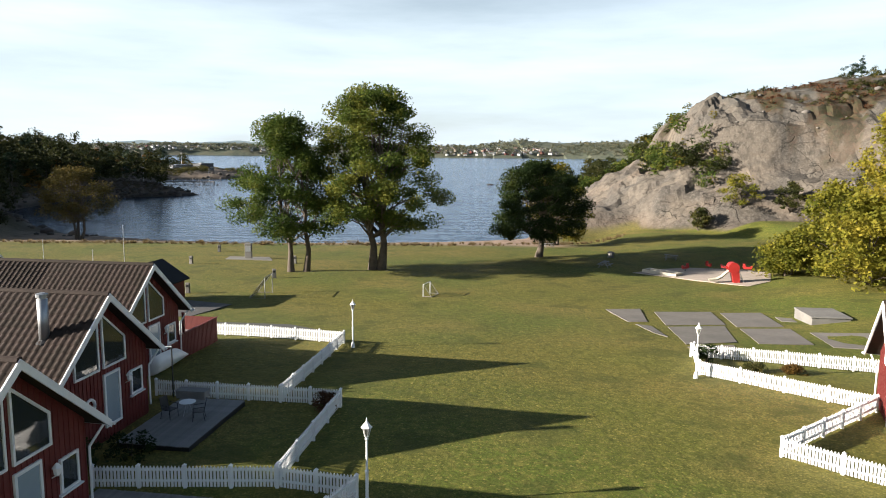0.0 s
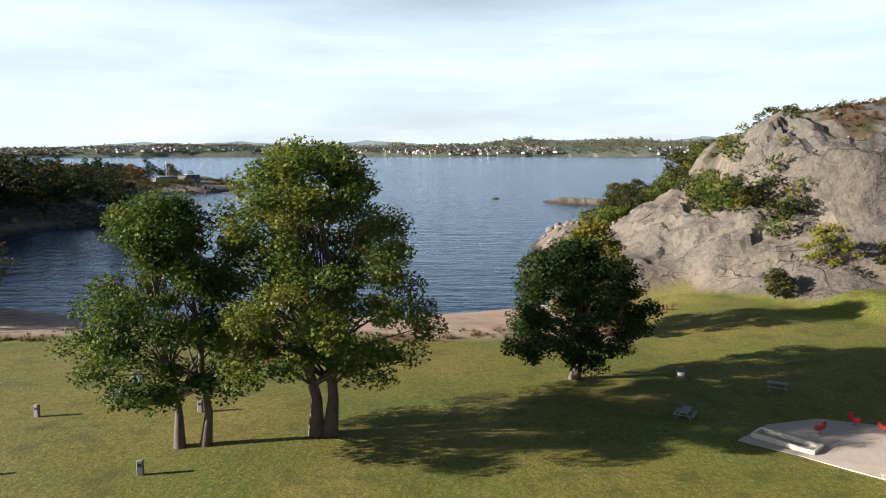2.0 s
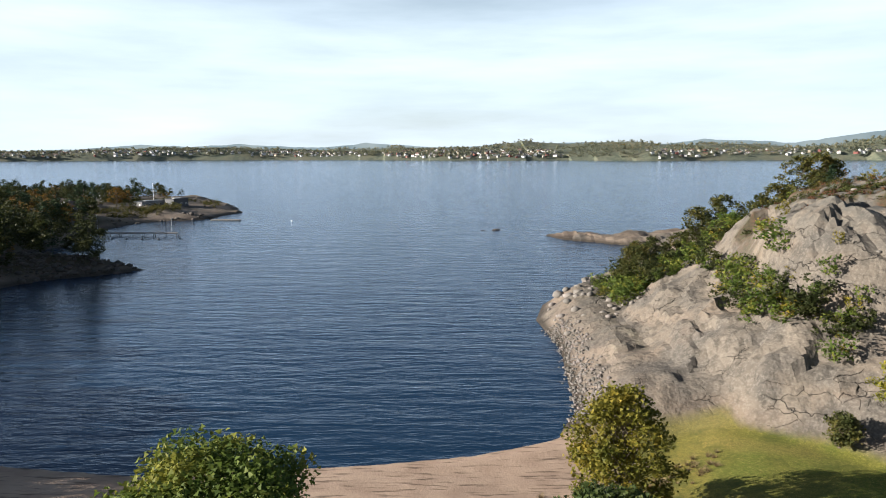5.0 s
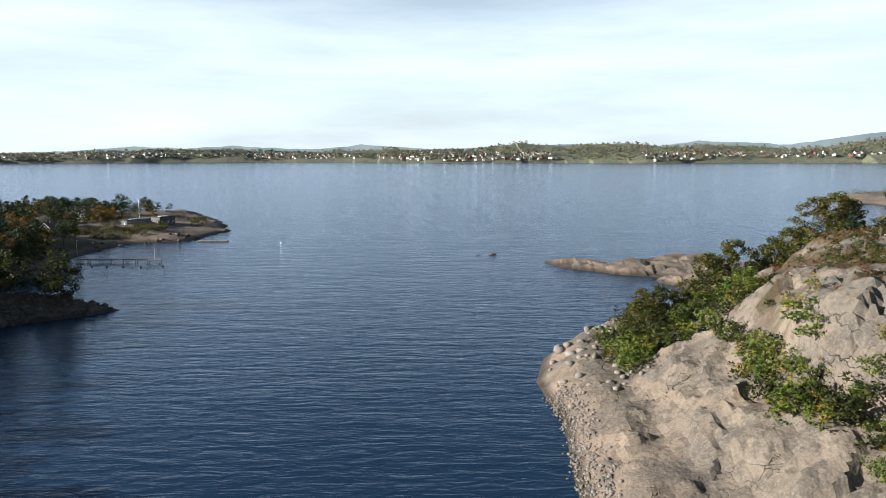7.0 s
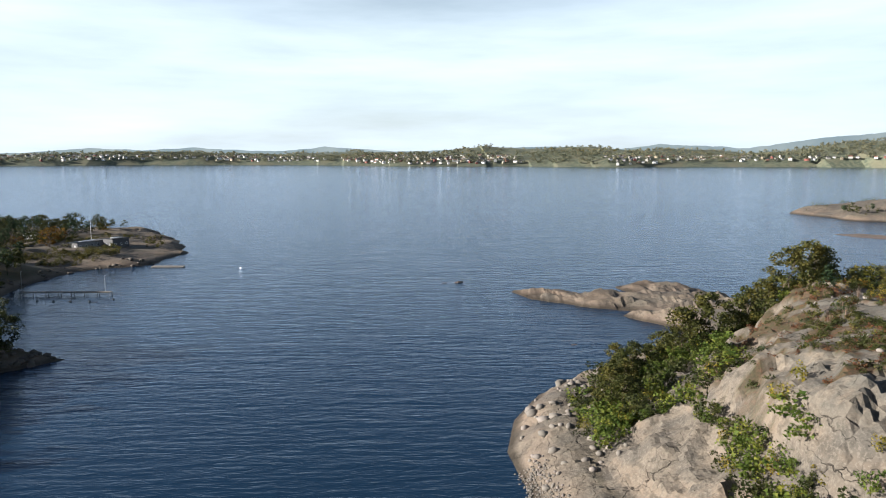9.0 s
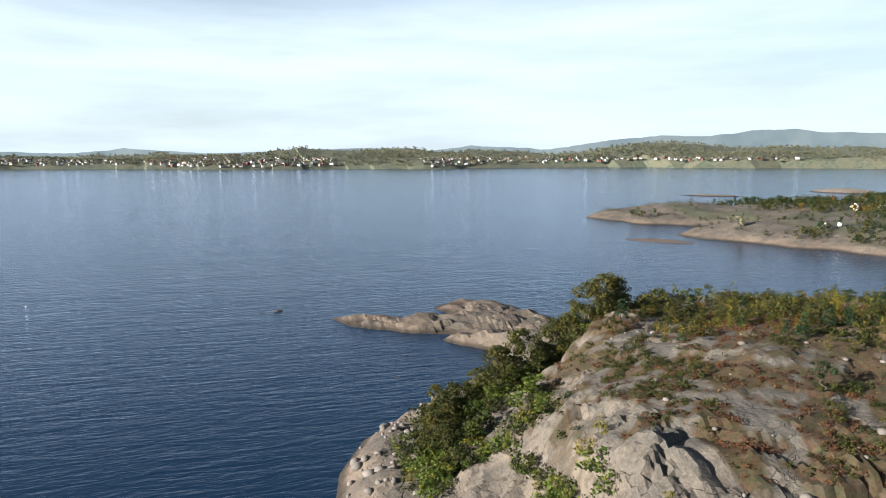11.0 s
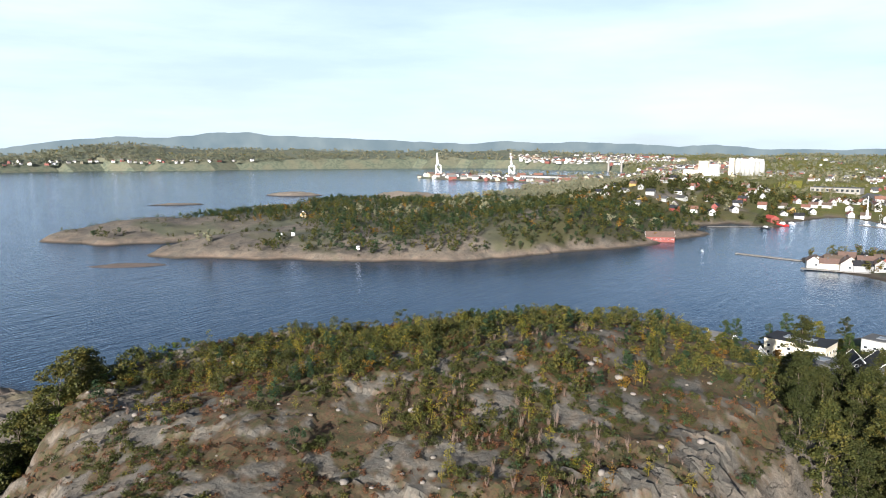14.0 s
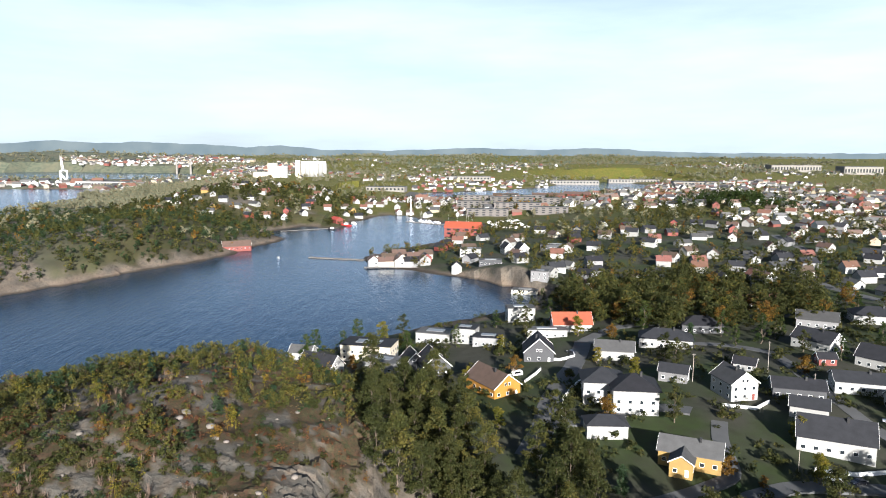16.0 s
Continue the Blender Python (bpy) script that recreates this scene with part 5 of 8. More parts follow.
# ---------------------------------------------------------------- the cottages
def poly_frame(mb, pts, w, x0, x1):
    """A frame round an outline in the (y, z) plane, w wide, from x0 to x1."""
    cy, cz = sum(p[0] for p in pts) / len(pts), sum(p[1] for p in pts) / len(pts)
    inner = []
    n = len(pts)
    for i in range(n):
        a, b, c = Vector(pts[i - 1]), Vector(pts[i]), Vector(pts[(i + 1) % n])
        d0, d1 = (b - a).normalized(), (c - b).normalized()
        n0, n1 = Vector((-d0.y, d0.x)), Vector((-d1.y, d1.x))
        if n0.dot(Vector((cy, cz)) - b) < 0:
            n0, n1 = -n0, -n1
        k = (n0 + n1).normalized()
        inner.append(tuple(b + k * (w / max(0.3, k.dot(n0)))))
    for i in range(n):
        j = (i + 1) % n
        q = [pts[i], pts[j], inner[j], inner[i]]
        mb.prism(q, x0, x1, "x")
    return inner


def window_unit(parent, pts, x, name="window", w=0.09, glass=None, label=""):
    """A window in a wall that faces local +x: a white frame with its pane."""
    mb = MB()
    inner = poly_frame(mb, pts, w, x - 0.02, x + 0.06)
    f = part(name, mb, M_WHITE, parent, label)
    part("pane", MB().prism(inner, x + 0.0, x + 0.02, "x"), glass or M_GLASS, f)
    return f


def rect(y0, y1, z0, z1):
    return [(y0, z0), (y1, z0), (y1, z1), (y0, z1)]


W2, EAVE, APEX, LEN = 3.4, 3.0, 5.85, 11.0       # half width, eave and ridge heights, length
SL = (APEX - EAVE) / W2
OVER = 0.5


def slope_z(y):
    return APEX - SL * abs(y)


def pantile():
    """One curved clay tile, 0.30 wide and 0.42 long, lying on its slope (x along the ridge, y down the slope)."""
    mb = MB()
    prof = [(-0.15, 0.012), (-0.09, 0.0), (-0.02, 0.018), (0.05, 0.052), (0.11, 0.052), (0.155, 0.022)]
    vs = [(x, y, z + lift) for y, lift in ((0.0, 0.0), (0.42, 0.035)) for x, z in prof]
    vs += [(x, 0.42, -0.01) for x, z in prof]
    n = len(prof)
    fs = [(i, i + 1, n + i + 1, n + i) for i in range(n - 1)] + [(n + i, n + i + 1, 2 * n + i + 1, 2 * n + i) for i in range(n - 1)]
    return mb.add(vs, fs).mesh("tile", M_TILE, True)


TILE = pantile()
M_BLIND = mat("glass_over_pale_blind", (0.30, 0.36, 0.40), 0.06, vary=0.15, scale=0.6, spec=0.7)


def cottage(m, label, flue=False, ring=False, balcony=False, tiles=True, side=-1):
    c = thing("cottage", label, "house", m, "row of red cottages")
    wall = MB().prism([(-W2, -0.6), (W2, -0.6), (W2, EAVE), (0, APEX), (-W2, EAVE)], -LEN, 0, "x")
    part("wall", wall, M_RED, c)
    bat = MB()
    y = -W2 + 0.06
    while y < W2:
        top = slope_z(y) - 0.05
        bat.prism(rect(y - 0.025, y + 0.025, -0.3, top), 0.0, 0.028, "x")
        y += 0.24
    x = -0.2
    while x > -LEN:
        for s in (-1, 1):
            bat.box(x, s * (W2 + 0.012), -0.3, 0.05, 0.026, EAVE + 0.3)
        x -= 0.24
    part("cladding", bat, M_RED, c)
    for s in (-1, 1):
        ye, t = W2 + OVER, 0.14
        slab = MB().prism([(0, APEX + 0.02), (s * ye, slope_z(ye) + 0.02), (s * ye, slope_z(ye) + 0.02 + t), (0, APEX + 0.02 + t)], -LEN - 0.3, 0.62, "x")
        roof = part("roof", slab, M_TILE, c)
        # tiles, laid from the eave up
        ln = math.hypot(ye, SL * ye)
        ang = math.atan(SL)
        rows, cols = int(ln / 0.36), int((LEN + 0.9) / 0.30)
        rest = MB()
        for i in range(rows):
            for j in range(cols):
                d = i * 0.36 + 0.02
                mt = Matrix.Translation((0.60 - 0.16 - j * 0.30, 0, APEX + 0.03 + t)) @ Matrix.Rotation(math.pi if s < 0 else 0, 4, "Z") @ Matrix.Rotation(-ang, 4, "X") @ Matrix.Translation((0, d, 0))
                if tiles and s == side and j < 20 and i < 14:
                    o = new("tile", TILE)
                    o.parent, o.matrix_local = roof, mt
                else:
                    rest.add([tuple(mt @ v.co) for v in TILE.vertices], [tuple(p.vertices) for p in TILE.polygons])
        r = part("tiles", rest, M_TILE, roof)
        tagged(r, kind="stuff")
        # white bargeboard, its return at the eave, and the gutter
        bb = MB().prism([(0, APEX + 0.22), (s * (ye + 0.05), slope_z(ye + 0.05) + 0.22), (s * (ye + 0.05), slope_z(ye + 0.05) - 0.06), (0, APEX - 0.10)], 0.60, 0.66, "x")
        part("bargeboard", bb, M_WHITE, c)
        part("gutter", MB().tube((0.75, s * (ye + 0.09), slope_z(ye) + 0.04), (-LEN - 0.3, s * (ye + 0.09), slope_z(ye) + 0.02), 0.065, n=8), M_WHITE, c)
        part("downpipe", MB().tube((0.35, s * (ye + 0.05), slope_z(ye)), (0.08, s * (W2 + 0.1), slope_z(ye) - 0.65), 0.045, n=7).tube((0.08, s * (W2 + 0.1), slope_z(ye) - 0.65), (0.08, s * (W2 + 0.1), 0.0), 0.045, n=7), M_WHITE, c)
    part("ridge_cap", MB().tube((0.62, 0, APEX + 0.16), (-LEN - 0.3, 0, APEX + 0.16), 0.13, n=8), M_TILE, c)
    # glazing that follows the roof
    window_unit(c, [(-1.75, 2.75), (-0.12, 2.75), (-0.12, slope_z(0.12) - 0.55), (-1.75, slope_z(1.75) - 0.55)], 0.03)
    window_unit(c, [(0.12, 2.75), (1.75, 2.75), (1.75, slope_z(1.75) - 0.55), (0.12, slope_z(0.12) - 0.55)], 0.03)
    window_unit(c, rect(0.1, 1.25, 0.15, 2.5), 0.03, "glass_door", 0.11, M_BLIND)
    w = window_unit(c, rect(2.05, 2.95, 0.95, 2.1), 0.03)
    part("sill", MB().box(0.08, 2.5, 0.88, 0.14, 1.1, 0.05), M_WHITE, w)
    lamp = part("wall_lamp", MB().lathe(0.22, 1.7, 1.75, [(0.05, 0), (0.10, 0.05), (0.13, 0.25), (0.16, 0.27), (0.03, 0.42)], 6), M_WHITE, c, "white lantern beside the door")
    part("bracket", MB().tube((0.02, 1.7, 1.65), (0.22, 1.7, 1.76), 0.02), M_WHITE, lamp)
    if ring:
        mb = MB()
        for i in range(16):
            a, b = 2 * math.pi * i / 16, 2 * math.pi * (i + 1) / 16
            mb.tube((0.08, -0.9 + 0.30 * math.cos(a), 1.45 + 0.30 * math.sin(a)), (0.08, -0.9 + 0.30 * math.cos(b), 1.45 + 0.30 * math.sin(b)), 0.065, n=6, cap=False)
        part("lifebuoy", mb, M_WHITE, c, "white lifebuoy on the wall", True)
    if flue:
        f = part("flue", MB().tube((-1.1, -1.75, slope_z(1.75) - 0.1), (-1.1, -1.75, slope_z(1.75) + 1.75), 0.2, n=14), M_METAL, c, "steel chimney flue", True)
        part("cap", MB().lathe(-1.1, -1.75, slope_z(1.75) + 1.75, [(0.15, 0), (0.15, 0.06), (0.23, 0.08), (0.23, 0.2), (0.1, 0.24)], 14), M_METAL, f)
        part("collar", MB().lathe(-1.1, -1.75, slope_z(1.75) - 0.25, [(0.34, 0), (0.33, 0.25), (0.2, 0.36)], 14), M_DARK, f)
    if balcony:
        b = part("terrace", MB().box(-1.3, 5.9, 0.0, 2.6, 5.0, 0.14), M_DECK, c, "timber terrace behind a dark red board screen")
        board, end = MB().box(0, 0, -0.55, 0.03, 0.082, 1.65).mesh("screen_board", M_RED), MB().box(0, 0, -0.55, 0.082, 0.03, 1.65).mesh("screen_board", M_RED)
        for k in range(56):
            o = new("screen_board", board)
            o.parent, o.matrix_local = b, Matrix.Translation((0.02 + 0.012 * (k % 2), 3.38 + k * 0.09, 0))
        for k in range(26):
            o = new("screen_board", end)
            o.parent, o.matrix_local = b, Matrix.Translation((-0.06 - k * 0.09, 8.42, 0))
        part("rail", MB().box(0.02, 5.9, 1.10, 0.14, 5.1, 0.04), M_RED, b)
        part("post", MB().box(-0.05, 4.1, 0.1, 0.13, 0.13, 2.3), M_RED, b)
    return c


COT = -8.0
cottage(pose(-12.55, 19.3, 2.75, 0, 0, COT), "dark red board cottage with white trim and brown tiles")
cottage(pose(-14.4, 28.6, 2.75, 0, 0, COT), "dark red board cottage with a steel flue and lifebuoy", flue=True, ring=True)
cottage(pose(-16.5, 38.2, 2.45, 0, 0, COT), "dark red board cottage with a screened terrace", balcony=True)
cottage(pose(20.7, 31.2, 2.1, 0, 0, 156), "red board cottage with white trim beside the picket fence", tiles=False)

# a small red shed with a black roof, and the barrel-roofed one behind
def shed(m, w, l, h, rise, wall, roof, label):
    s = thing("shed", label, "shed", m)
    part("wall", MB().prism([(-w, -0.5), (w, -0.5), (w, h), (0, h + rise), (-w, h)], -l, 0, "x"), wall, s)
    for k in (-1, 1):
        part("roof", MB().prism([(0, h + rise + 0.02), (k * (w + 0.4), h - 0.4 * rise / w + 0.02), (k * (w + 0.4), h - 0.4 * rise / w + 0.14), (0, h + rise + 0.14)], -l - 0.3, 0.4, "x"), roof, s)
        part("bargeboard", MB().prism([(0, h + rise + 0.17), (k * (w + 0.42), h - 0.42 * rise / w + 0.17), (k * (w + 0.42), h - 0.42 * rise / w - 0.05), (0, h + rise - 0.05)], 0.4, 0.45, "x"), M_WHITE, s)
    part("door", MB().box(0.03, 0.2, 0.0, 0.08, 0.95, 1.95, 0, 0.01), M_WHITE, s)
    return s


shed(at(-27.6, 61.2, -98), 2.3, 5.0, 2.1, 1.5, M_RED, M_BLACKROOF, "small red board shed with a black roof on the asphalt")
hut = thing("hut", "low dark hut with a white-edged barrel roof", "hut", at(-47, 72, 15))
arc = [(3.2 * math.cos(a), 1.9 + 1.3 * math.sin(a)) for a in np.linspace(0, math.pi, 13)]
part("wall", MB().prism([(-3.1, -0.4), (3.1, -0.4)] + [(x * 0.96, z - 0.06) for x, z in arc], -6, 0, "x"), M_GREYWALL, hut)
part("roof", MB().prism(arc + [(x * 0.95, z - 0.1) for x, z in reversed(arc)], -6.2, 0.2, "x"), M_BLACKROOF, hut)
part("roof_edge", MB().prism([(x * 1.03, z + 0.05) for x, z in arc] + [(x * 0.96, z - 0.14) for x, z in reversed(arc)], 0.2, 0.32, "x"), M_WHITE, hut)

# ---------------------------------------------------------------- fences
PICKET = MB().prism([(-0.042, 0.06), (0.042, 0.06), (0.042, 0.80), (0.0, 0.87), (-0.042, 0.80)], -0.011, 0.011, "y").mesh("picket", M_WHITE)
POST = MB().box(0, 0, -0.15, 0.12, 0.12, 1.02, 0, 0.015).add([(-0.08, -0.08, 0.87), (0.08, -0.08, 0.87), (0.08, 0.08, 0.87), (-0.08, 0.08, 0.87), (0, 0, 0.95)],
                                                          [(0, 1, 4), (1, 2, 4), (2, 3, 4), (3, 0, 4), (3, 2, 1, 0)]).mesh("post", M_WHITE)


def fence(pts, label, side=1, step=0.125, bay=1.9):
    """A white picket fence along a line of ground points, in bays between posts."""
    f = thing("picket_fence", label, "fence", pose(*pts[0], ground_z(*pts[0])), "white picket fences")
    o = Vector((*pts[0], ground_z(*pts[0])))
    done = set()
    for a, b in zip(pts, pts[1:]):
        a, b = Vector(a), Vector(b)
        n = max(1, round((b - a).length / bay))
        ang = math.atan2(b.y - a.y, b.x - a.x)
        for k in range(n + 1):
            p = a.lerp(b, k / n)
            key = (round(p.x, 1), round(p.y, 1))
            if key in done:
                continue
            done.add(key)
            q = new("post", POST)
            q.parent, q.matrix_local = f, Matrix.Translation(Vector((p.x, p.y, ground_z(p.x, p.y))) - o) @ Matrix.Rotation(ang, 4, "Z")
        for k in range(n):
            p, q = a.lerp(b, k / n), a.lerp(b, (k + 1) / n)
            zp, zq = ground_z(p.x, p.y), ground_z(q.x, q.y)
            nrm = Vector((-math.sin(ang), math.cos(ang), 0)) * side
            for h in (0.24, 0.66):
                mb = MB()
                p3, q3 = Vector((p.x, p.y, zp + h)) - o, Vector((q.x, q.y, zq + h)) - o
                vs = [tuple(v + nrm * s * 0.02 + Vector((0, 0, z))) for v in (p3, q3) for s, z in ((-1, 0), (1, 0), (1, 0.085), (-1, 0.085))]
                mb.add(vs, [(0, 1, 2, 3), (7, 6, 5, 4), (0, 4, 5, 1), (1, 5, 6, 2), (2, 6, 7, 3), (3, 7, 4, 0)])
                part("rail", mb, M_WHITE, f)
            m = max(1, int((q - p).length / step))
            for i in range(m):
                t = (i + 0.5) / m
                c = p.lerp(q, t)
                ob = new("picket", PICKET)
                ob.parent = f
                ob.matrix_local = Matrix.Translation(Vector((c.x, c.y, zp + (zq - zp) * t + random.uniform(-0.008, 0.008))) - o + nrm * -0.035) @ Matrix.Rotation(ang + random.uniform(-0.02, 0.02), 4, "Z")
    return f


fence([(-12.7, 24.2), (-6.0, 24.3), (-3.0, 23.6), (-4.6, 20.2)], "white picket fence along the cottage terrace", 1)
fence([(-6.0, 24.5), (-4.95, 32.9)], "white picket fence closing a cottage garden", -1)
fence([(-14.6, 34.6), (-8.0, 33.5), (-4.95, 33.1)], "white picket fence with a gate between two gardens", 1)
fence([(-8.0, 33.7), (-6.7, 46.6)], "white picket fence along the meadow side of a garden", -1)
fence([(-6.7, 46.6), (-13.7, 48.3), (-24.0, 50.4)], "sunlit white picket fence at the far end of a garden", -1)
fence([(15.9, 43.6), (26.2, 39.8), (30, 38.4)], "sunlit white picket fence behind a flower bed", 1)
fence([(16.2, 43.9), (14.9, 39.3), (18.2, 36.0), (21.3, 33.0)], "white picket fence bending round a flower bed", 1)
fence([(21.3, 33.0), (14.0, 27.5), (17.2, 24.2), (21, 21)], "white picket fence round a cottage garden corner", 1)

# ---------------------------------------------------------------- lamps, decks, garden things
def street_lamp(x, y):
    l = thing("street_lamp", "white lantern lamp post on the grass", "lamp post", at(x, y), "lantern posts")
    p = part("pole", MB().lathe(0, 0, -0.2, [(0.13, 0), (0.13, 0.35), (0.10, 0.5), (0.055, 0.6), (0.055, 1.45), (0.075, 1.5), (0.075, 1.55), (0.042, 1.6), (0.038, 2.65), (0.07, 2.7), (0.03, 2.78)], 10), M_WHITE, l)
    h = part("lantern", MB().lathe(0, 0, 2.56, [(0.05, 0), (0.08, 0.03), (0.08, 0.06)], 6), M_WHITE, l)
    for k in range(6):
        a = math.pi * k / 3
        part("bar", MB().tube((0.075 * math.cos(a), 0.075 * math.sin(a), 2.6), (0.15 * math.cos(a), 0.15 * math.sin(a), 2.92), 0.012, n=4), M_WHITE, h)
    part("glass", MB().lathe(0, 0, 2.61, [(0.068, 0), (0.138, 0.3)], 6), mat_lantern, h)
    part("cap", MB().lathe(0, 0, 2.91, [(0.20, 0), (0.19, 0.03), (0.07, 0.16), (0.05, 0.2), (0.02, 0.24), (0.025, 0.28), (0.004, 0.36)], 6), M_WHITE, h)
    return l


mat_lantern = mat("lantern_glass", (0.25, 0.23, 0.19), 0.15, spec=0.7)
street_lamp(-2.55, 22.9)
street_lamp(-5.95, 45.5)
street_lamp(14.45, 38.6)


def deck(pts, z, label, along=0.0, width=0.14):
    """A terrace of boards, each board its own piece, cut to the outline's bounds."""
    d = thing("terrace", label, "terrace", pose(pts[0], pts[1], z, 0, 0, along))
    lx, ly = pts[2], pts[3]
    n = int(lx / width)
    part("underframe", MB().box(lx / 2, ly / 2, -0.35, lx - 0.1, ly - 0.1, 0.31), M_DARK, d)
    me = MB().box(0, ly / 2, -0.035, width - 0.012, ly, 0.035).mesh("board", M_DECK)
    for i in range(n):
        o = new("board", me)
        o.parent, o.matrix_local = d, Matrix.Translation(((i + 0.5) * width, random.uniform(-0.02, 0.02), random.uniform(-0.003, 0.003)))
    return d


deck((-13.6, 27.9, 3.3, 5.6), 2.62, "weathered grey board terrace beside a cottage", -8)
deck((-13.0, 19.0, 4.6, 4.9), 2.62, "weathered grey board terrace inside the fence", -8)


def garden_chair(x, y, rz):
    c = thing("garden_chair", "black mesh garden chair on the board terrace", "chair", pose(x, y, 2.62, 0, 0, rz), "chairs on the terrace")
    part("seat", MB().box(0, 0, 0.40, 0.50, 0.48, 0.03, 0, 0.008), M_DARK, c)
    part("backrest", MB().prism([(-0.25, 0.42), (-0.22, 0.42), (-0.34, 0.95), (-0.37, 0.95)], -0.24, 0.24, "y"), M_DARK, c)
    for s in (-1, 1):
        part("armrest", MB().tube((-0.28, s * 0.27, 0.66), (0.22, s * 0.27, 0.62), 0.018, n=6), M_DARK, c)
        part("leg", MB().tube((0.22, s * 0.27, 0.62), (0.25, s * 0.27, 0), 0.015, n=6), M_DARK, c)
        part("leg", MB().tube((-0.2, s * 0.25, 0.42), (-0.28, s * 0.27, 0), 0.015, n=6), M_DARK, c)
    return c


garden_chair(-12.4, 30.7, -20)
garden_chair(-11.0, 30.5, 195)
tb = thing("garden_table", "small round pale table between two chairs", "table", pose(-11.7, 31.05, 2.62))
part("tabletop", MB().lathe(0, 0, 0.62, [(0.36, 0), (0.38, 0.015), (0.36, 0.03)], 18), M_WHITE, tb)
for k in range(3):
    a = 2.1 * k
    part("leg", MB().tube((0.05 * math.cos(a), 0.05 * math.sin(a), 0.62), (0.27 * math.cos(a), 0.27 * math.sin(a), 0), 0.016, n=6), M_METAL, tb)
bx = thing("storage_bench", "low grey wooden bench box against the fence", "bench", pose(-12.3, 33.4, 2.62, 0, 0, -8))
part("body", MB().box(0, 0, 0, 1.5, 0.55, 0.36, 0, 0.02), M_DECK, bx)
part("lid", MB().box(0, 0, 0.365, 1.56, 0.62, 0.04, 0, 0.01), M_DECK, bx)
# a white dinghy laid on its side against the terrace
boat = thing("rowing_boat", "white dinghy lying tilted on the grass", "boat", pose(-15.75, 39.7, ground_z(-15.75, 39.7) + 0.42, -66, 0, 80) @ Matrix.Scale(0.88, 4))
hull = MB()
secs = []
for i in range(9):
    t = i / 8
    w = 0.75 * math.sin(math.pi * min(1, 0.25 + 0.75 * (1 - t)) * 0.62) * (1 - t ** 6)
    secs.append([(-1.9 + 3.8 * t, s * w * k, z) for s, k, z in ((-1, 1, 0.42), (-1, 0.85, 0.1), (-1, 0.35, -0.12), (1, 0.35, -0.12), (1, 0.85, 0.1), (1, 1, 0.42))])
hull.add([p for s in secs for p in s], [(i * 6 + j, i * 6 + j + 1, i * 6 + j + 7, i * 6 + j + 6) for i in range(8) for j in range(5)] + [(5, 4, 3, 2, 1, 0)])
part("hull", hull, M_WHITE, boat, smooth=True)
part("thwart", MB().box(-0.3, 0, 0.25, 0.25, 1.0, 0.03), M_DECK, boat)
part("thwart", MB().box(-1.5, 0, 0.25, 0.3, 1.1, 0.03), M_DECK, boat)
pole = thing("gutter_post", "thin dark post carrying a white gutter arm", "post", pose(-13.5, 34.0, 2.4))
part("post", MB().tube((0, 0, 0), (0, 0, 2.6), 0.04), M_DARK, pole)
part("arm", MB().tube((0, 0, 2.6), (-0.9, -0.1, 2.62), 0.05), M_WHITE, pole)
for i, (x, y, h, r, mt, lb) in enumerate(((-12.6, 27.1, 0.9, 1.3, M_OAK2, "dark evergreen hedge bush under the cottage wall"), (-14.0, 25.8, 1.0, 1.3, M_OAK2, "dark evergreen hedge bush under the cottage wall"),
                                          (-5.6, 32.6, 0.8, 0.6, M_RUST, "reddish flowering shrub beside the gate"), (16.4, 42.2, 1.1, 0.7, M_OAK2, "dark round shrub in the flower bed"),
                                          (18.4, 40.0, 0.5, 0.6, M_BUSH, "low plant in the flower bed"), (20.5, 39.6, 0.4, 0.6, M_AUTUMN, "low withered plant in the flower bed"))):
    s = thing("shrub", lb, "shrub", at(x, y))
    rg = np.random.default_rng(60 + i)
    cl = clump_spots(rg, 16, 0.15, h, lambda t: r * math.sqrt(max(0.05, 1 - t * t)), 0.5)
    part("leaves", leaves_mesh("leaves", leaf_quads(rg, crown_points(rg, cl, 60, 0.32), 0.07), mt), None, s)
    part("stems", MB().tube((0, 0, -0.1), (0.1, 0, h * 0.7), 0.04, 0.01).tube((0, 0, 0), (-0.3, 0.2, h * 0.6), 0.03, 0.01), M_BARK, s)

# ---------------------------------------------------------------- things on the meadow
def slab(pts, h, material, label, name="slab", cat="slab", raise_=0.0, kind=""):
    """A thin paved or concrete piece that follows the ground, from its corners."""
    n = len(pts)
    cx, cy = sum(p[0] for p in pts) / n, sum(p[1] for p in pts) / n
    z0 = ground_z(cx, cy)
    mb = MB()
    vs = [(x - cx, y - cy, ground_z(x, y) - z0 + k) for k in (-0.3, h) for x, y in pts]
    mb.add(vs, [tuple(range(n - 1, -1, -1)), tuple(range(n, 2 * n))] + [(i, (i + 1) % n, n + (i + 1) % n, n + i) for i in range(n)])
    o = part(name, mb, material)
    o.matrix_basis = pose(cx, cy, z0 + raise_)
    return tagged(o, label, cat, "" if kind else "old concrete slabs", kind)


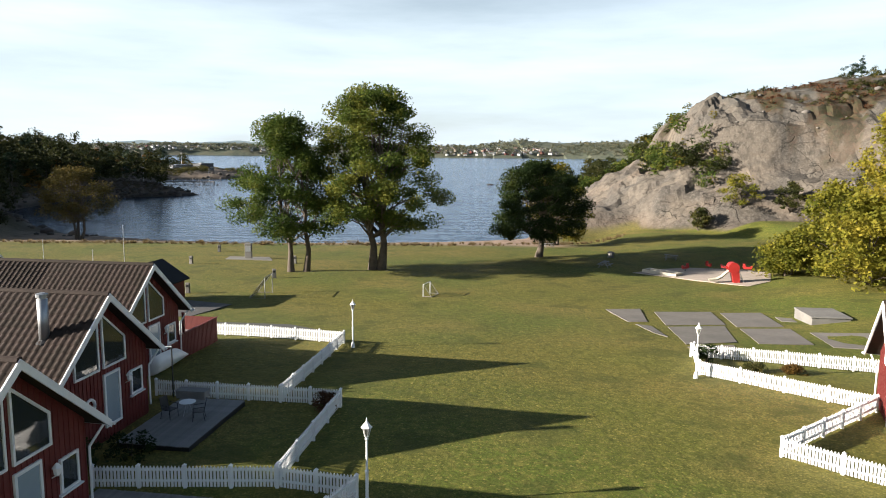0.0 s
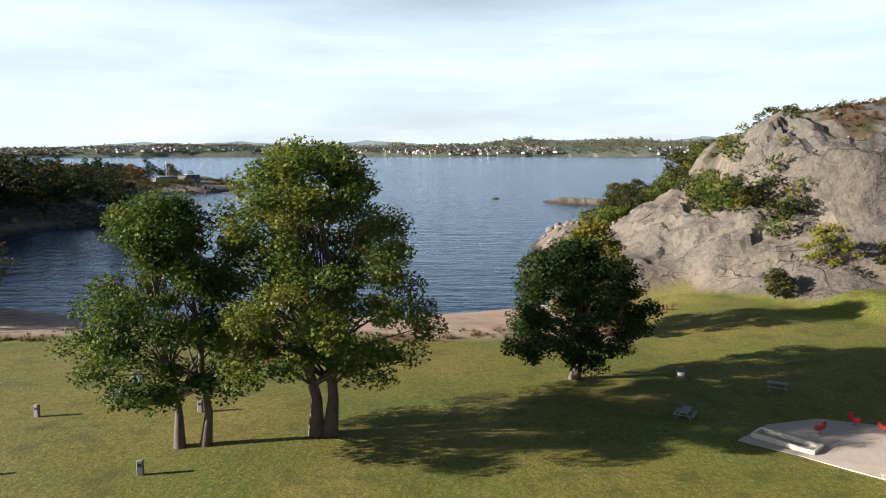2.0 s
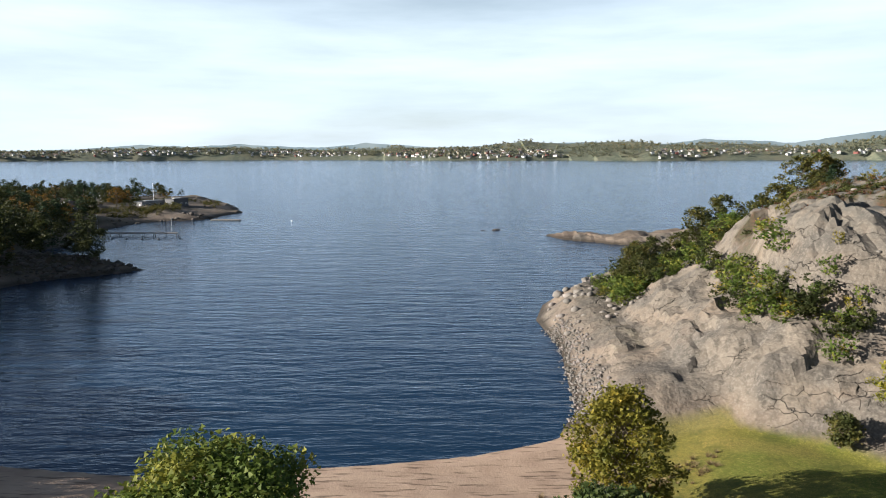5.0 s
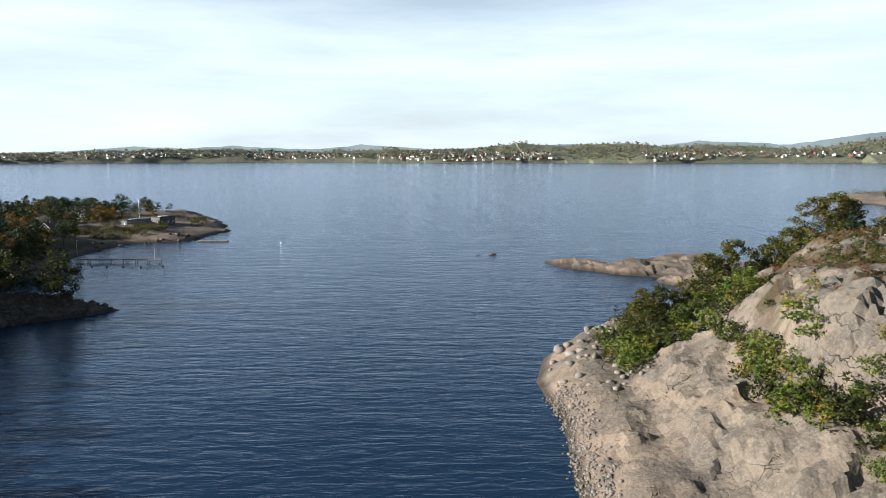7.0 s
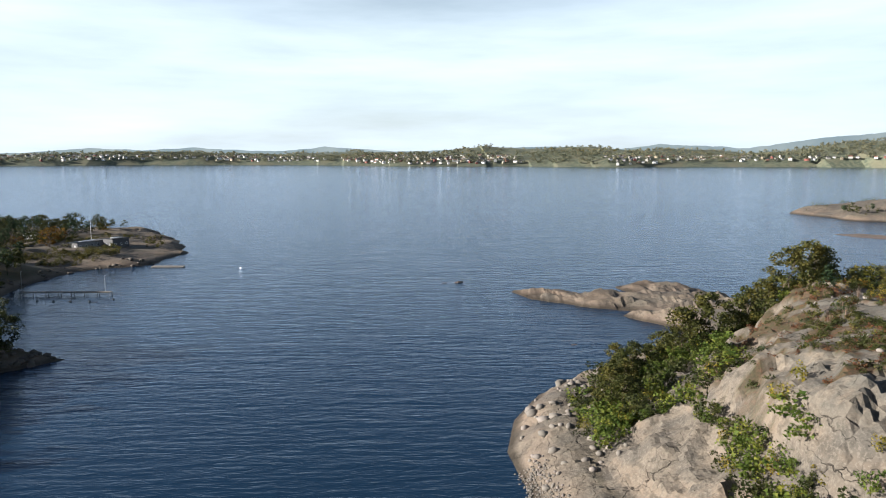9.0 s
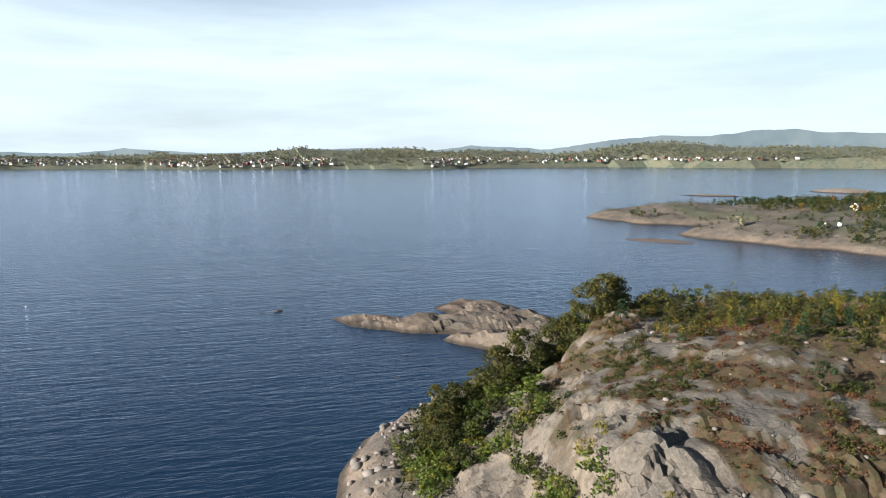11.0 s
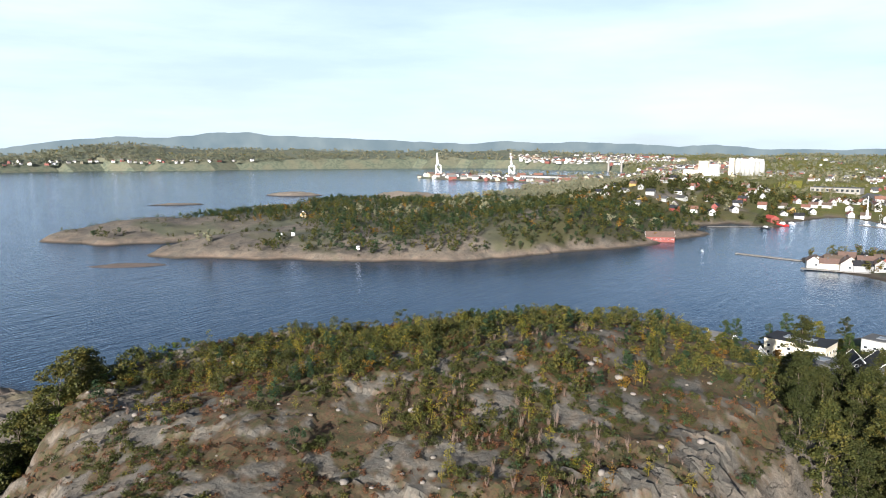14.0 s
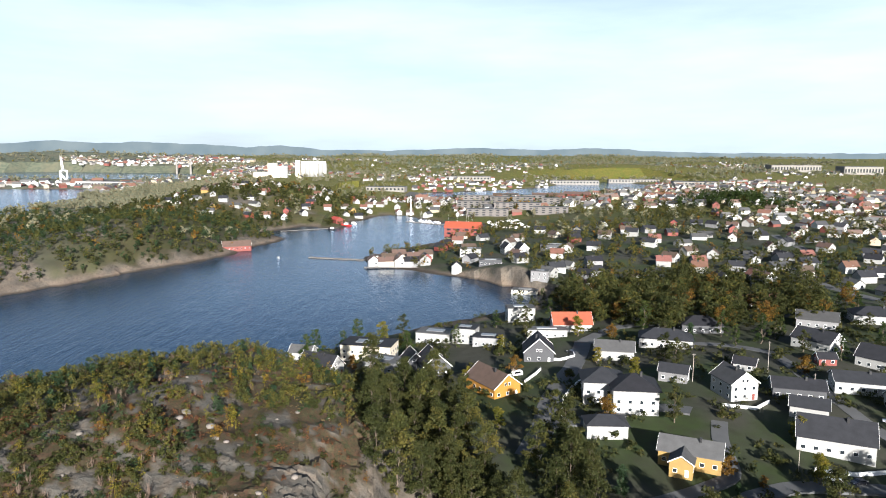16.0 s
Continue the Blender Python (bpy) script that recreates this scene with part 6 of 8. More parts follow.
M_OLDC = mat("old_dark_concrete", (0.175, 0.158, 0.136), 0.9, vary=0.55, scale=0.35, bump=0.012, rand=0.15)
for pts in ([(14.9, 62.7), (18.1, 63.0), (16.9, 56.5), (15.3, 56.4)], [(15.6, 55.3), (16.6, 54.5), (16.4, 49.6), (15.9, 51.0)], [(19.0, 61.6), (24.1, 61.7), (22.9, 55.4), (17.9, 54.8)],
            [(24.8, 61.3), (28.2, 60.9), (27.0, 54.2), (23.4, 54.4)], [(17.8, 54.1), (22.5, 54.6), (20.6, 47.7), (16.8, 47.0)], [(23.2, 53.4), (27.0, 53.2), (25.6, 47.0), (21.9, 47.2)],
            [(27.5, 51.2), (31.2, 49.6), (30.0, 44.9), (26.5, 46.2)], [(28.4, 58.6), (29.2, 57.4), (28.9, 55.9), (28.0, 56.6)], [(16.6, 46.2), (20.0, 46.8), (19.0, 43.6), (16.7, 43.2)]):
    slab(pts, 0.05, M_OLDC, "weathered grey concrete slab sunk in the grass")
bl = thing("concrete_block", "pale concrete block with a worn top in the grass", "block", at(30.9, 55.9, -6))
part("block", MB().box(0, 0, -0.5, 3.0, 3.5, 1.0, 0, 0.05), M_CONC, bl)
part("slab_top", MB().box(0, 0, 0.50, 3.12, 3.6, 0.10, 0, 0.03), M_CONC, bl)
slab([(-60, 59), (-40, 62.5), (-26.3, 66.2), (-19.5, 63.6), (-20.8, 57.0), (-25.6, 54.8), (-60, 50)], 0.03, M_ASPH, "grey asphalt yard beside the shed", "yard", "yard", kind="structure")
slab([(-25.4, 54.6), (-20.2, 54.6), (-11.9, 53.7), (-8.9, 51.2), (-12, 50.4), (-24, 52.0)], 0.03, M_ASPH, "grey asphalt path along the fence", "path", "path", kind="structure")

BOLL = thing("bollard", "squat grey granite post on the grass", "bollard", at(-25.5, 69.0), "granite posts")
part("post", MB().box(0, 0, -0.2, 0.42, 0.32, 1.25, 0, 0.04), M_CONC, BOLL)
part("plate", MB().box(0, -0.165, 0.65, 0.26, 0.012, 0.2), M_DARK, BOLL)
for x, y in ((-31.4, 78.4), (-32.6, 89.8), (-19.2, 78.8), (-33.2, 103.2), (-19.4, 90.9)):
    copy_thing(BOLL, at(x, y, random.uniform(-10, 10)))
mon = thing("stone_sign", "pale upright stone sign on a paved square", "sign", at(-26.7, 95.4))
part("stone", MB().box(0, 0, -0.2, 0.95, 0.4, 2.3, 0, 0.05), M_CONC, mon)
part("panel", MB().box(0, -0.21, 1.0, 0.7, 0.02, 0.8), M_METAL, mon)
slab([(-29.6, 94.4), (-23.0, 93.6), (-24.2, 97.0), (-29.8, 97.0)], 0.05, M_CONC, "pale paved square round the stone sign", "paved_square", "paving")


def goal(x, y, rz, w, h, label, mt):
    g = thing("football_goal", label, "goal", at(x, y, rz), "small goals")
    for s in (-1, 1):
        part("post", MB().tube((0, s * w / 2, -0.1), (0, s * w / 2, h), 0.045, n=8), mt, g)
        part("stay", MB().tube((0, s * w / 2, h), (-h * 0.75, s * w / 2, 0.03), 0.03, n=6), M_DECK, g)
        part("ground_bar", MB().tube((0, s * w / 2, 0.03), (-h * 0.75, s * w / 2, 0.03), 0.03, n=6), M_DECK, g)
    part("crossbar", MB().tube((0, -w / 2, h), (0, w / 2, h), 0.045, n=8), mt, g)
    part("back_bar", MB().tube((-h * 0.75, -w / 2, 0.03), (-h * 0.75, w / 2, 0.03), 0.03, n=6), M_DECK, g)
    net = MB()
    k = int(w / 0.22)
    for i in range(k + 1):
        yy = -w / 2 + w * i / k
        net.tube((-0.02, yy, h * 0.98), (-h * 0.74, yy, 0.05), 0.007, n=3)
    for i in range(8):
        t = i / 8
        net.tube((-h * 0.74 * t, -w / 2, h * (1 - t)), (-h * 0.74 * t, w / 2, h * (1 - t)), 0.007, n=3)
    part("net", net, M_DARK, g)
    return g


goal(-17.2, 68.2, 0, 3.0, 2.0, "small goal with pale blue posts on the grass", M_METAL)
goal(-1.6, 69.2, 160, 1.9, 1.2, "small white training goal on the grass", M_WHITE)


def picnic_table(x, y, rz):
    p = thing("picnic_table", "grey weathered wooden picnic table on the grass", "picnic table", at(x, y, rz), "picnic tables")
    for k in range(5):
        part("top_board", MB().box(0, -0.3 + k * 0.15, 0.72, 1.8, 0.135, 0.04, 0, 0.006), M_DECK, p)
    for s in (-1, 1):
        for k in range(2):
            part("seat_board", MB().box(0, s * (0.62 + k * 0.14), 0.43, 1.8, 0.125, 0.04, 0, 0.006), M_DECK, p)
        part("leg", MB().tube((s * 0.65, -0.2, 0.72), (s * 0.65, -0.65, 0), 0.05, n=4), M_DECK, p)
        part("leg", MB().tube((s * 0.65, 0.2, 0.72), (s * 0.65, 0.65, 0), 0.05, n=4), M_DECK, p)
        part("beam", MB().box(s * 0.65, 0, 0.38, 0.05, 1.5, 0.07), M_DECK, p)
    return p


picnic_table(31.6, 96.2, -25)
picnic_table(17.4, 114.6, 10)
picnic_table(-15.4, 117.0, 5)
picnic_table(20.9, 89.4, 60)
gr = thing("grill_stone", "grey stump with a flat stone grill top", "grill", at(24.3, 100.6))
part("stump", MB().lathe(0, 0, -0.2, [(0.5, 0), (0.45, 0.3), (0.42, 0.75), (0.55, 0.85), (0.5, 1.0)], 9), M_CONC, gr)
part("grate", MB().box(0, 0, 0.82, 0.6, 0.6, 0.03), M_DARK, gr)
fp = []
for x, y, h in ((-39.3, 85.6, 5.2), (-48.9, 85.0, 3.4), (-33.4, 66.2, 4.6)):
    p = thing("flagpole", "thin pale pole standing on the grass", "pole", at(x, y), "thin poles")
    part("pole", MB().tube((0, 0, -0.2), (0, 0, h), 0.05, 0.03, 8), M_METAL, p)
    part("knob", MB().lathe(0, 0, h, [(0.03, 0), (0.06, 0.05), (0.02, 0.12)], 8), M_METAL, p)

# playground
slab([(23.2, 84.6), (26.5, 82.0), (33.2, 75.0), (36.5, 77.0), (39.3, 83.0), (37.5, 86.2), (31.5, 89.0), (27.0, 88.0)], 0.03,
     mat("play_sand", (0.40, 0.33, 0.27), 0.95, vary=0.3, scale=1.2, bump=0.02), "pale sand bed of the playground", "sand_bed", "sand bed", kind="structure")
sb = thing("sandbox", "long sandbox with pale wooden sides on the playground", "sandbox", at(26.7, 84.2, -48))
for a, b, lx, ly in ((0, -0.75, 4.6, 0.22), (0, 0.75, 4.6, 0.22), (-2.2, 0, 0.22, 1.3), (2.2, 0, 0.22, 1.3)):
    part("side", MB().box(a, b, 0.03, lx, ly, 0.36, 0, 0.03), M_CREAM, sb)
sl = thing("slide", "red play tower with a curved white slide", "slide", at(32.7, 77.3, 175))
tw = part("tower", MB().prism([(-0.45, 0.0), (0.25, 0.0), (0.62, 1.5), (-0.2, 1.6)], -0.42, 0.42, "y"), M_PLAYRED, sl)
disc = MB()
for s in (-1, 1):
    disc.prism([(0.35 + 0.62 * math.cos(a), 1.75 + 0.62 * math.sin(a)) for a in np.linspace(0, 2 * math.pi, 21)[:-1]], s * 0.46, s * 0.40, "y")
part("side_disc", disc, M_PLAYRED, sl)
part("arch", MB().prism([(0.35 + 0.6 * math.cos(a), 1.75 + 0.6 * math.sin(a)) for a in np.linspace(0.2, math.pi - 0.2, 9)] + [(0.35 + 0.52 * math.cos(a), 1.75 + 0.52 * math.sin(a)) for a in np.linspace(math.pi - 0.2, 0.2, 9)], -0.42, 0.42, "y"), M_PLAYRED, sl)
ch = MB()
prof = [(0.55, 1.45), (1.0, 1.15), (1.5, 0.65), (2.0, 0.36), (2.6, 0.28), (2.9, 0.30)]
for (x0, z0), (x1, z1) in zip(prof, prof[1:]):
    for y0, y1, dz0, dz1 in ((-0.28, 0.28, 0, 0), (-0.34, -0.28, 0.16, 0.0), (0.28, 0.34, 0.0, 0.16)):
        ch.add([(x0, y0, z0 + dz0), (x0, y1, z0 + dz1), (x1, y1, z1 + dz1), (x1, y0, z1 + dz0), (x0, y0, z0 + dz0 - 0.06), (x0, y1, z0 + dz1 - 0.06), (x1, y1, z1 + dz1 - 0.06), (x1, y0, z1 + dz0 - 0.06)],
               [(0, 1, 2, 3), (7, 6, 5, 4), (0, 4, 5, 1), (1, 5, 6, 2), (2, 6, 7, 3), (3, 7, 4, 0)])
part("chute", ch, M_CREAM, sl)
for s in (-1, 1):
    part("ladder_rail", MB().tube((-0.9, s * 0.3, 0), (-0.15, s * 0.3, 1.7), 0.03), M_METAL, sl)
for k in range(5):
    part("rung", MB().tube((-0.8 + k * 0.14, -0.3, 0.25 + k * 0.3), (-0.8 + k * 0.14, 0.3, 0.25 + k * 0.3), 0.022), M_METAL, sl)


def spring_rider(x, y, rz):
    r = thing("spring_rider", "small red plastic rocking figure on a spring", "play rocker", at(x, y, rz), "rockers on the playground")
    sp = MB()
    for i in range(24):
        a, b = i * 0.9, (i + 1) * 0.9
        sp.tube((0.09 * math.cos(a), 0.09 * math.sin(a), 0.05 + i * 0.014), (0.09 * math.cos(b), 0.09 * math.sin(b), 0.05 + (i + 1) * 0.014), 0.014, n=4, cap=False)
    part("spring", sp, M_DARK, r)
    part("body", MB().prism([(-0.45, 0.4), (0.4, 0.4), (0.55, 0.62), (0.5, 1.0), (0.3, 1.05), (0.2, 0.7), (-0.2, 0.62), (-0.5, 0.85), (-0.58, 0.7)], -0.13, 0.13, "y"), M_PLAYRED, r)
    part("seat", MB().box(-0.1, 0, 0.62, 0.4, 0.34, 0.06, 0, 0.02), M_PLAYRED, r)
    part("handle", MB().tube((0.28, -0.28, 0.85), (0.28, 0.28, 0.85), 0.02), M_DARK, r)
    return r


for x, y, a in ((30.0, 85.8, 30), (33.4, 87.2, 100), (34.8, 85.4, -40), (37.0, 84.2, 160)):
    spring_rider(x, y, a)

# stones: the pebble beach under the rock, and weed-dark stones on the spit
def stone_proto(seed):
    rg = np.random.default_rng(seed)
    bm = bmesh.new()
    bmesh.ops.create_icosphere(bm, subdivisions=1, radius=1.0)
    v = np.array([tuple(p.co) for p in bm.verts]) * (1.0, rg.uniform(0.65, 0.95), rg.uniform(0.45, 0.7))
    v *= rg.uniform(0.82, 1.15, (len(v), 1))
    f = np.array([[q.index for q in p.verts] for p in bm.faces])
    bm.free()
    return v, f


def stones(name, label, xy, size, material, seed):
    rg = np.random.default_rng(seed)
    ps = [stone_proto(seed * 10 + i) for i in range(5)]
    z = land(xy[:, 0], xy[:, 1])[0]
    V, F, o = [], [], 0
    for (x, y), h in zip(xy, z):
        v, f = ps[int(rg.integers(5))]
        s, a = size[0] + (size[1] - size[0]) * rg.random() ** 2.2, rg.uniform(0, 6.28)
        c, d = math.cos(a), math.sin(a)
        V.append(np.stack([(v[:, 0] * c - v[:, 1] * d) * s + x, (v[:, 0] * d + v[:, 1] * c) * s + y, v[:, 2] * s + max(h, WATER - 0.2) + 0.15 * s], 1))
        F.append(f + o)
        o += len(v)
    return tagged(new(name, raw_mesh(name, np.concatenate(V), np.concatenate(F), material)), label, "stones", kind="stuff")


M_STONE = mat("beach_stones", (0.116, 0.102, 0.088), 0.8, vary=0.5, scale=0.8, rand_island=0.45)
M_BOULDER = mat("granite_boulders", (0.173, 0.153, 0.134), 0.85, vary=0.6, scale=0.4, bump=0.04, rand_island=0.2)
M_DARKSTONE = mat("weed_dark_stones", (0.075, 0.062, 0.050), 0.85, vary=0.5, scale=0.6, rand_island=0.35)
stones("pebbles", "heap of pale rounded stones along the shore", spots(rgp, 7000, (20, 40, 152, 206), lambda x, y, z, d, dh, c: 0.75 * smooth(-1.5, 0, d) * (1 - smooth(3, 6, d))), (0.14, 0.5), M_STONE, 51)
stones("boulders", "tumbled granite boulders below the hill", spots(rgp, 900, (22, 60, 195, 262), lambda x, y, z, d, dh, c: 0.22 * smooth(0, 2, d) * (1 - smooth(12, 20, d))), (0.6, 2.1), M_BOULDER, 52)
stones("spit_stones", "dark weedy stones of a low spit", spots(rgp, 3000, (-170, -96, 262, 306), lambda x, y, z, d, dh, c: 0.5 * smooth(-1, 1, d)), (0.4, 1.5), M_DARKSTONE, 53)
stones("shore_stones", "dark stones along the wooded shore", spots(rgp, 5000, (-200, -70, 140, 470), lambda x, y, z, d, dh, c: 0.6 * smooth(-2, 1, d) * (1 - smooth(5, 9, d))), (0.4, 1.8), M_DARKSTONE, 54)
stones("boulders", "loose granite blocks on the bare hilltop", spots(rgp, 1500, (45, 200, 100, 250), lambda x, y, z, d, dh, c: 0.12 * smooth(8, 20, dh)), (0.3, 1.3), M_BOULDER, 55)

# ---------------------------------------------------------------- houses of the town
M_HOUSEWHITE = mat("white_boards", (0.292, 0.292, 0.284), 0.65, vary=0.22, scale=0.5, bump=0.006, rand=0.08)
HOUSE_WALLS = {"white": M_HOUSEWHITE, "grey": M_GREYWALL, "dark": M_DARKWALL, "red": M_REDWALL, "yellow": M_YELLOW, "ochre": M_OCHRE, "cream": M_CREAM}
HOUSE_ROOFS = {"black": M_BLACKROOF, "grey": M_GREYROOF, "orange": M_REDROOF, "dullred": M_DULLROOF, "brown": M_BROWNROOF}


def wall_window(parent, x, y, z, w, h, nx, ny):
    """A window standing 4 cm proud of a wall whose outward normal is (nx, ny)."""
    a = math.atan2(ny, nx)
    f = part("window", MB().box(0, 0, 0, 0.08, w, h), M_WHITE, parent)
    f.matrix_local = Matrix.Translation((x, y, z)) @ Matrix.Rotation(a, 4, "Z")
    part("pane", MB().box(0.03, 0, 0.09, 0.05, w - 0.18, h - 0.18), M_GLASS, f)
    return f


def house(m, label, w, l, h, rise, wall, roof, form="gable", over=0.5, chimney=True, storeys=1, group="", door=True, porch=False, rows=True, name="house"):
    """A detached house. Local x runs along the ridge (length l), y across it (width w); the gables are at both ends."""
    t = thing(name, label, "house", m, group)
    hw, hl = w / 2, l / 2
    mw, mr = HOUSE_WALLS[wall], HOUSE_ROOFS[roof]
    if form == "gable":
        part("wall", MB().prism([(-hw, -1.5), (hw, -1.5), (hw, h), (0, h + rise), (-hw, h)], -hl, hl, "x"), mw, t)
        for s in (-1, 1):
            ye = hw + over
            ze = h - over * rise / hw
            part("roof", MB().prism([(0, h + rise + 0.03), (s * ye, ze + 0.03), (s * ye, ze + 0.25), (0, h + rise + 0.25)], -hl - over, hl + over, "x"), mr, t)
            for e in (-1, 1):
                x0 = e * (hl + over)
                part("bargeboard", MB().prism([(0, h + rise + 0.30), (s * (ye + 0.04), ze + 0.30), (s * (ye + 0.04), ze - 0.02), (0, h + rise - 0.02)], x0, x0 + e * 0.06, "x"), M_WHITE, t)
    elif form == "hip":
        part("wall", MB().box(0, 0, -1.5, l, w, h + 1.5), mw, t)
        a, b, k = hl + over, hw + over, max(0.5, hl - hw)
        z0, z1 = h + 0.02, h + rise
        mb = MB().add([(-a, -b, z0), (a, -b, z0), (a, b, z0), (-a, b, z0), (-k, 0, z1), (k, 0, z1), (-a, -b, z0 - 0.18), (a, -b, z0 - 0.18), (a, b, z0 - 0.18), (-a, b, z0 - 0.18)],
                      [(0, 1, 5, 4), (1, 2, 5), (2, 3, 4, 5), (3, 0, 4), (6, 7, 1, 0), (7, 8, 2, 1), (8, 9, 3, 2), (9, 6, 0, 3), (9, 8, 7, 6)])
        part("roof", mb, mr, t)
    else:
        part("wall", MB().box(0, 0, -1.5, l, w, h + 1.5), mw, t)
        part("roof", MB().box(0, 0, h, l + over, w + over, 0.3, 0, 0.04), mr, t)
        part("parapet", MB().box(0, 0, h + 0.3, l * 0.5, w * 0.4, 0.25, 0, 0.04), M_METAL, t)
    if chimney:
        part("chimney", MB().box(-l * 0.15, w * 0.08, h + rise * 0.6, 0.7, 0.7, rise * 0.4 + 0.9, 0, 0.04), M_DARK, t)
    if rows:
        for st in range(storeys):
            z = 0.9 + st * 2.7
            if z + 1.2 > h + 0.2:
                break
            n = max(2, int(l / 3.4))
            for i in range(n):
                x = -hl + l * (i + 0.5) / n
                for s in (-1, 1):
                    wall_window(t, x, s * (hw + 0.02), z, 1.3, 1.25, 0, s)
            n = max(2, int(w / 3.2))
            for i in range(n):
                y = -hw + w * (i + 0.5) / n
                for s in (-1, 1):
                    if door and st == 0 and i == 0 and s == -1:
                        d = part("door", MB().box(-hl - 0.02, y, 0, 0.1, 1.0, 2.1, 0, 0.01), M_REDWALL if wall == "white" else M_WHITE, t)
                        part("handle", MB().tube((-hl - 0.09, y + 0.35, 1.0), (-hl - 0.09, y + 0.22, 1.0), 0.02, n=5), M_METAL, d)
                        continue
                    wall_window(t, s * (hl + 0.02), y, z, 1.2, 1.25, s, 0)
        if form == "gable" and rise > 2.0:
            for s in (-1, 1):
                for y in (-0.8, 0.8):
                    wall_window(t, s * (hl + 0.02), y, h + 0.3, 1.0, 1.1, s, 0)
    if porch:
        p = part("balcony", MB().box(-hl - 1.3, 0, 2.6, 2.6, w * 0.9, 0.2), M_WHITE, t)
        part("railing", MB().box(-hl - 2.55, 0, 2.8, 0.08, w * 0.9, 0.9).box(-hl - 1.3, w * 0.45, 2.8, 2.5, 0.08, 0.9).box(-hl - 1.3, -w * 0.45, 2.8, 2.5, 0.08, 0.9), M_WHITE, p)
        for k in (-0.4, 0.0, 0.4):
            part("post", MB().box(-hl - 2.45, w * k, -1.0, 0.14, 0.14, 3.6), M_WHITE, p)
    return t


def put(x, y, rz, label, w, l, h, *a, **k):
    """A house at a place; those on the near slope stand on raised cellars."""
    s = 1.14 if 150 < x < 460 else 1.0
    return house(at(x, y, rz, 0.1), label, w * s, l * s, h * s + (0.9 if s > 1 and k.get("name") is None else 0), *[(v * s if i == 0 else v) for i, v in enumerate(a)], **k)


put(346, -3, 88, "white house under a bright orange tiled roof", 9, 17, 3.0, 4.4, "white", "orange", storeys=1)
put(376, 18, 90, "white modern cube house with a flat roof", 9, 13, 6.0, 0, "white", "grey", "flat", chimney=False, storeys=2)
put(338, 66, 70, "white modern house with stacked flat roofs", 10, 15, 3.4, 0, "white", "grey", "flat", chimney=False)
put(331, 52, 70, "white modern house with a dark flat roof", 8, 10, 5.8, 0, "white", "black", "flat", chimney=False, storeys=2)
put(322, 42, 75, "grey modern house wing with a flat roof", 8, 12, 3.2, 0, "grey", "black", "flat", chimney=False)
put(293, 24, -8, "dark grey gabled house with white edged roof", 11, 12, 3.0, 5.0, "dark", "black")
put(334, 12, 85, "low white garage with a grey flat roof", 6, 17, 2.8, 0, "white", "grey", "flat", chimney=False)
put(279, 70, 12, "dark gabled house with white edged roof", 10, 12, 3.0, 4.6, "dark", "black")
put(286, 78, 12, "dark house wing with a white edged gable", 7, 9, 2.8, 3.4, "dark", "black", chimney=False)
put(251, 49, 28, "ochre yellow wooden house under a worn brown roof", 10, 16, 2.8, 3.8, "ochre", "brown")
put(228, 4, 80, "white two-storey house with a black hipped roof", 12, 13, 6.4, 3.4, "white", "black", "hip", over=0.9, storeys=2, porch=False)
put(236, 12.5, 80, "white house wing with a balcony and black hipped roof", 11, 12, 6.0, 3.2, "white", "black", "hip", over=0.9, chimney=False, storeys=2)
put(209, 19, 85, "white garage with a black hipped roof", 7, 11, 2.7, 2.0, "white", "black", "hip", chimney=False, rows=False)
put(191, -1, 62, "yellow wooden house with a weathered grey roof", 8, 15, 2.8, 2.6, "yellow", "grey")
put(187, 3, -28, "yellow house wing with a grey gable roof", 5.5, 8, 2.7, 1.7, "yellow", "grey", chimney=False)
put(236, -35, 8, "white gabled house with a red cellar door", 9, 11, 4.6, 3.4, "white", "grey", storeys=2)
put(196, -47, 62, "large white wooden house with a black roof", 10, 18, 3.4, 4.4, "white", "black", storeys=1)
put(289, -8, 75, "white bungalow with a grey tiled roof", 9, 14, 2.8, 2.8, "white", "grey")
put(304, -36, 70, "long white house with a black hipped roof", 11, 20, 2.9, 3.2, "white", "black", "hip")
put(330, -63, 80, "dark brick house with a black hipped roof", 11, 17, 2.9, 3.0, "dark", "black", "hip")
put(366, -44, 20, "white cottage with a brown tiled roof", 8, 11, 3.0, 3.6, "white", "brown")
put(424, -144, 10, "tall white house with a red-brown roof", 9, 11, 7.4, 3.4, "white", "brown", storeys=3)
put(379, -110, 75, "white house with a red tiled roof", 8, 13, 2.9, 2.8, "white", "dullred")
put(385, -134, 40, "red painted garage house with a red roof", 7, 10, 2.7, 2.4, "red", "dullred", chimney=False)
put(392, -152, 75, "white house with a grey roof and terrace", 9, 14, 3.0, 2.8, "white", "grey")
put(330, -122, 60, "grey bungalow with a grey gabled roof", 10, 16, 2.8, 3.0, "grey", "grey")
put(332, -153, 70, "white house with a broad black hipped roof", 12, 19, 2.9, 3.2, "white", "black", "hip")
put(290, -98, 30, "white gabled house with a black roof", 10, 15, 2.8, 3.4, "white", "black")
put(266, -87, 80, "small red hut with white corners", 4.5, 6, 2.4, 1.5, "red", "black", chimney=False, name="garden_hut")
put(261, -108, 35, "white house with a black gabled roof", 10, 15, 3.0, 3.6, "white", "black")
put(234, -57, 70, "low dark house with a white side wing", 8, 15, 2.7, 2.2, "dark", "black")
put(218, -52, 60, "low white outbuilding with a black roof", 7, 10, 2.6, 2.0, "white", "black", chimney=False)
put(237, -82, 70, "white bungalow with a dark low roof", 9, 16, 2.8, 2.2, "white", "black")
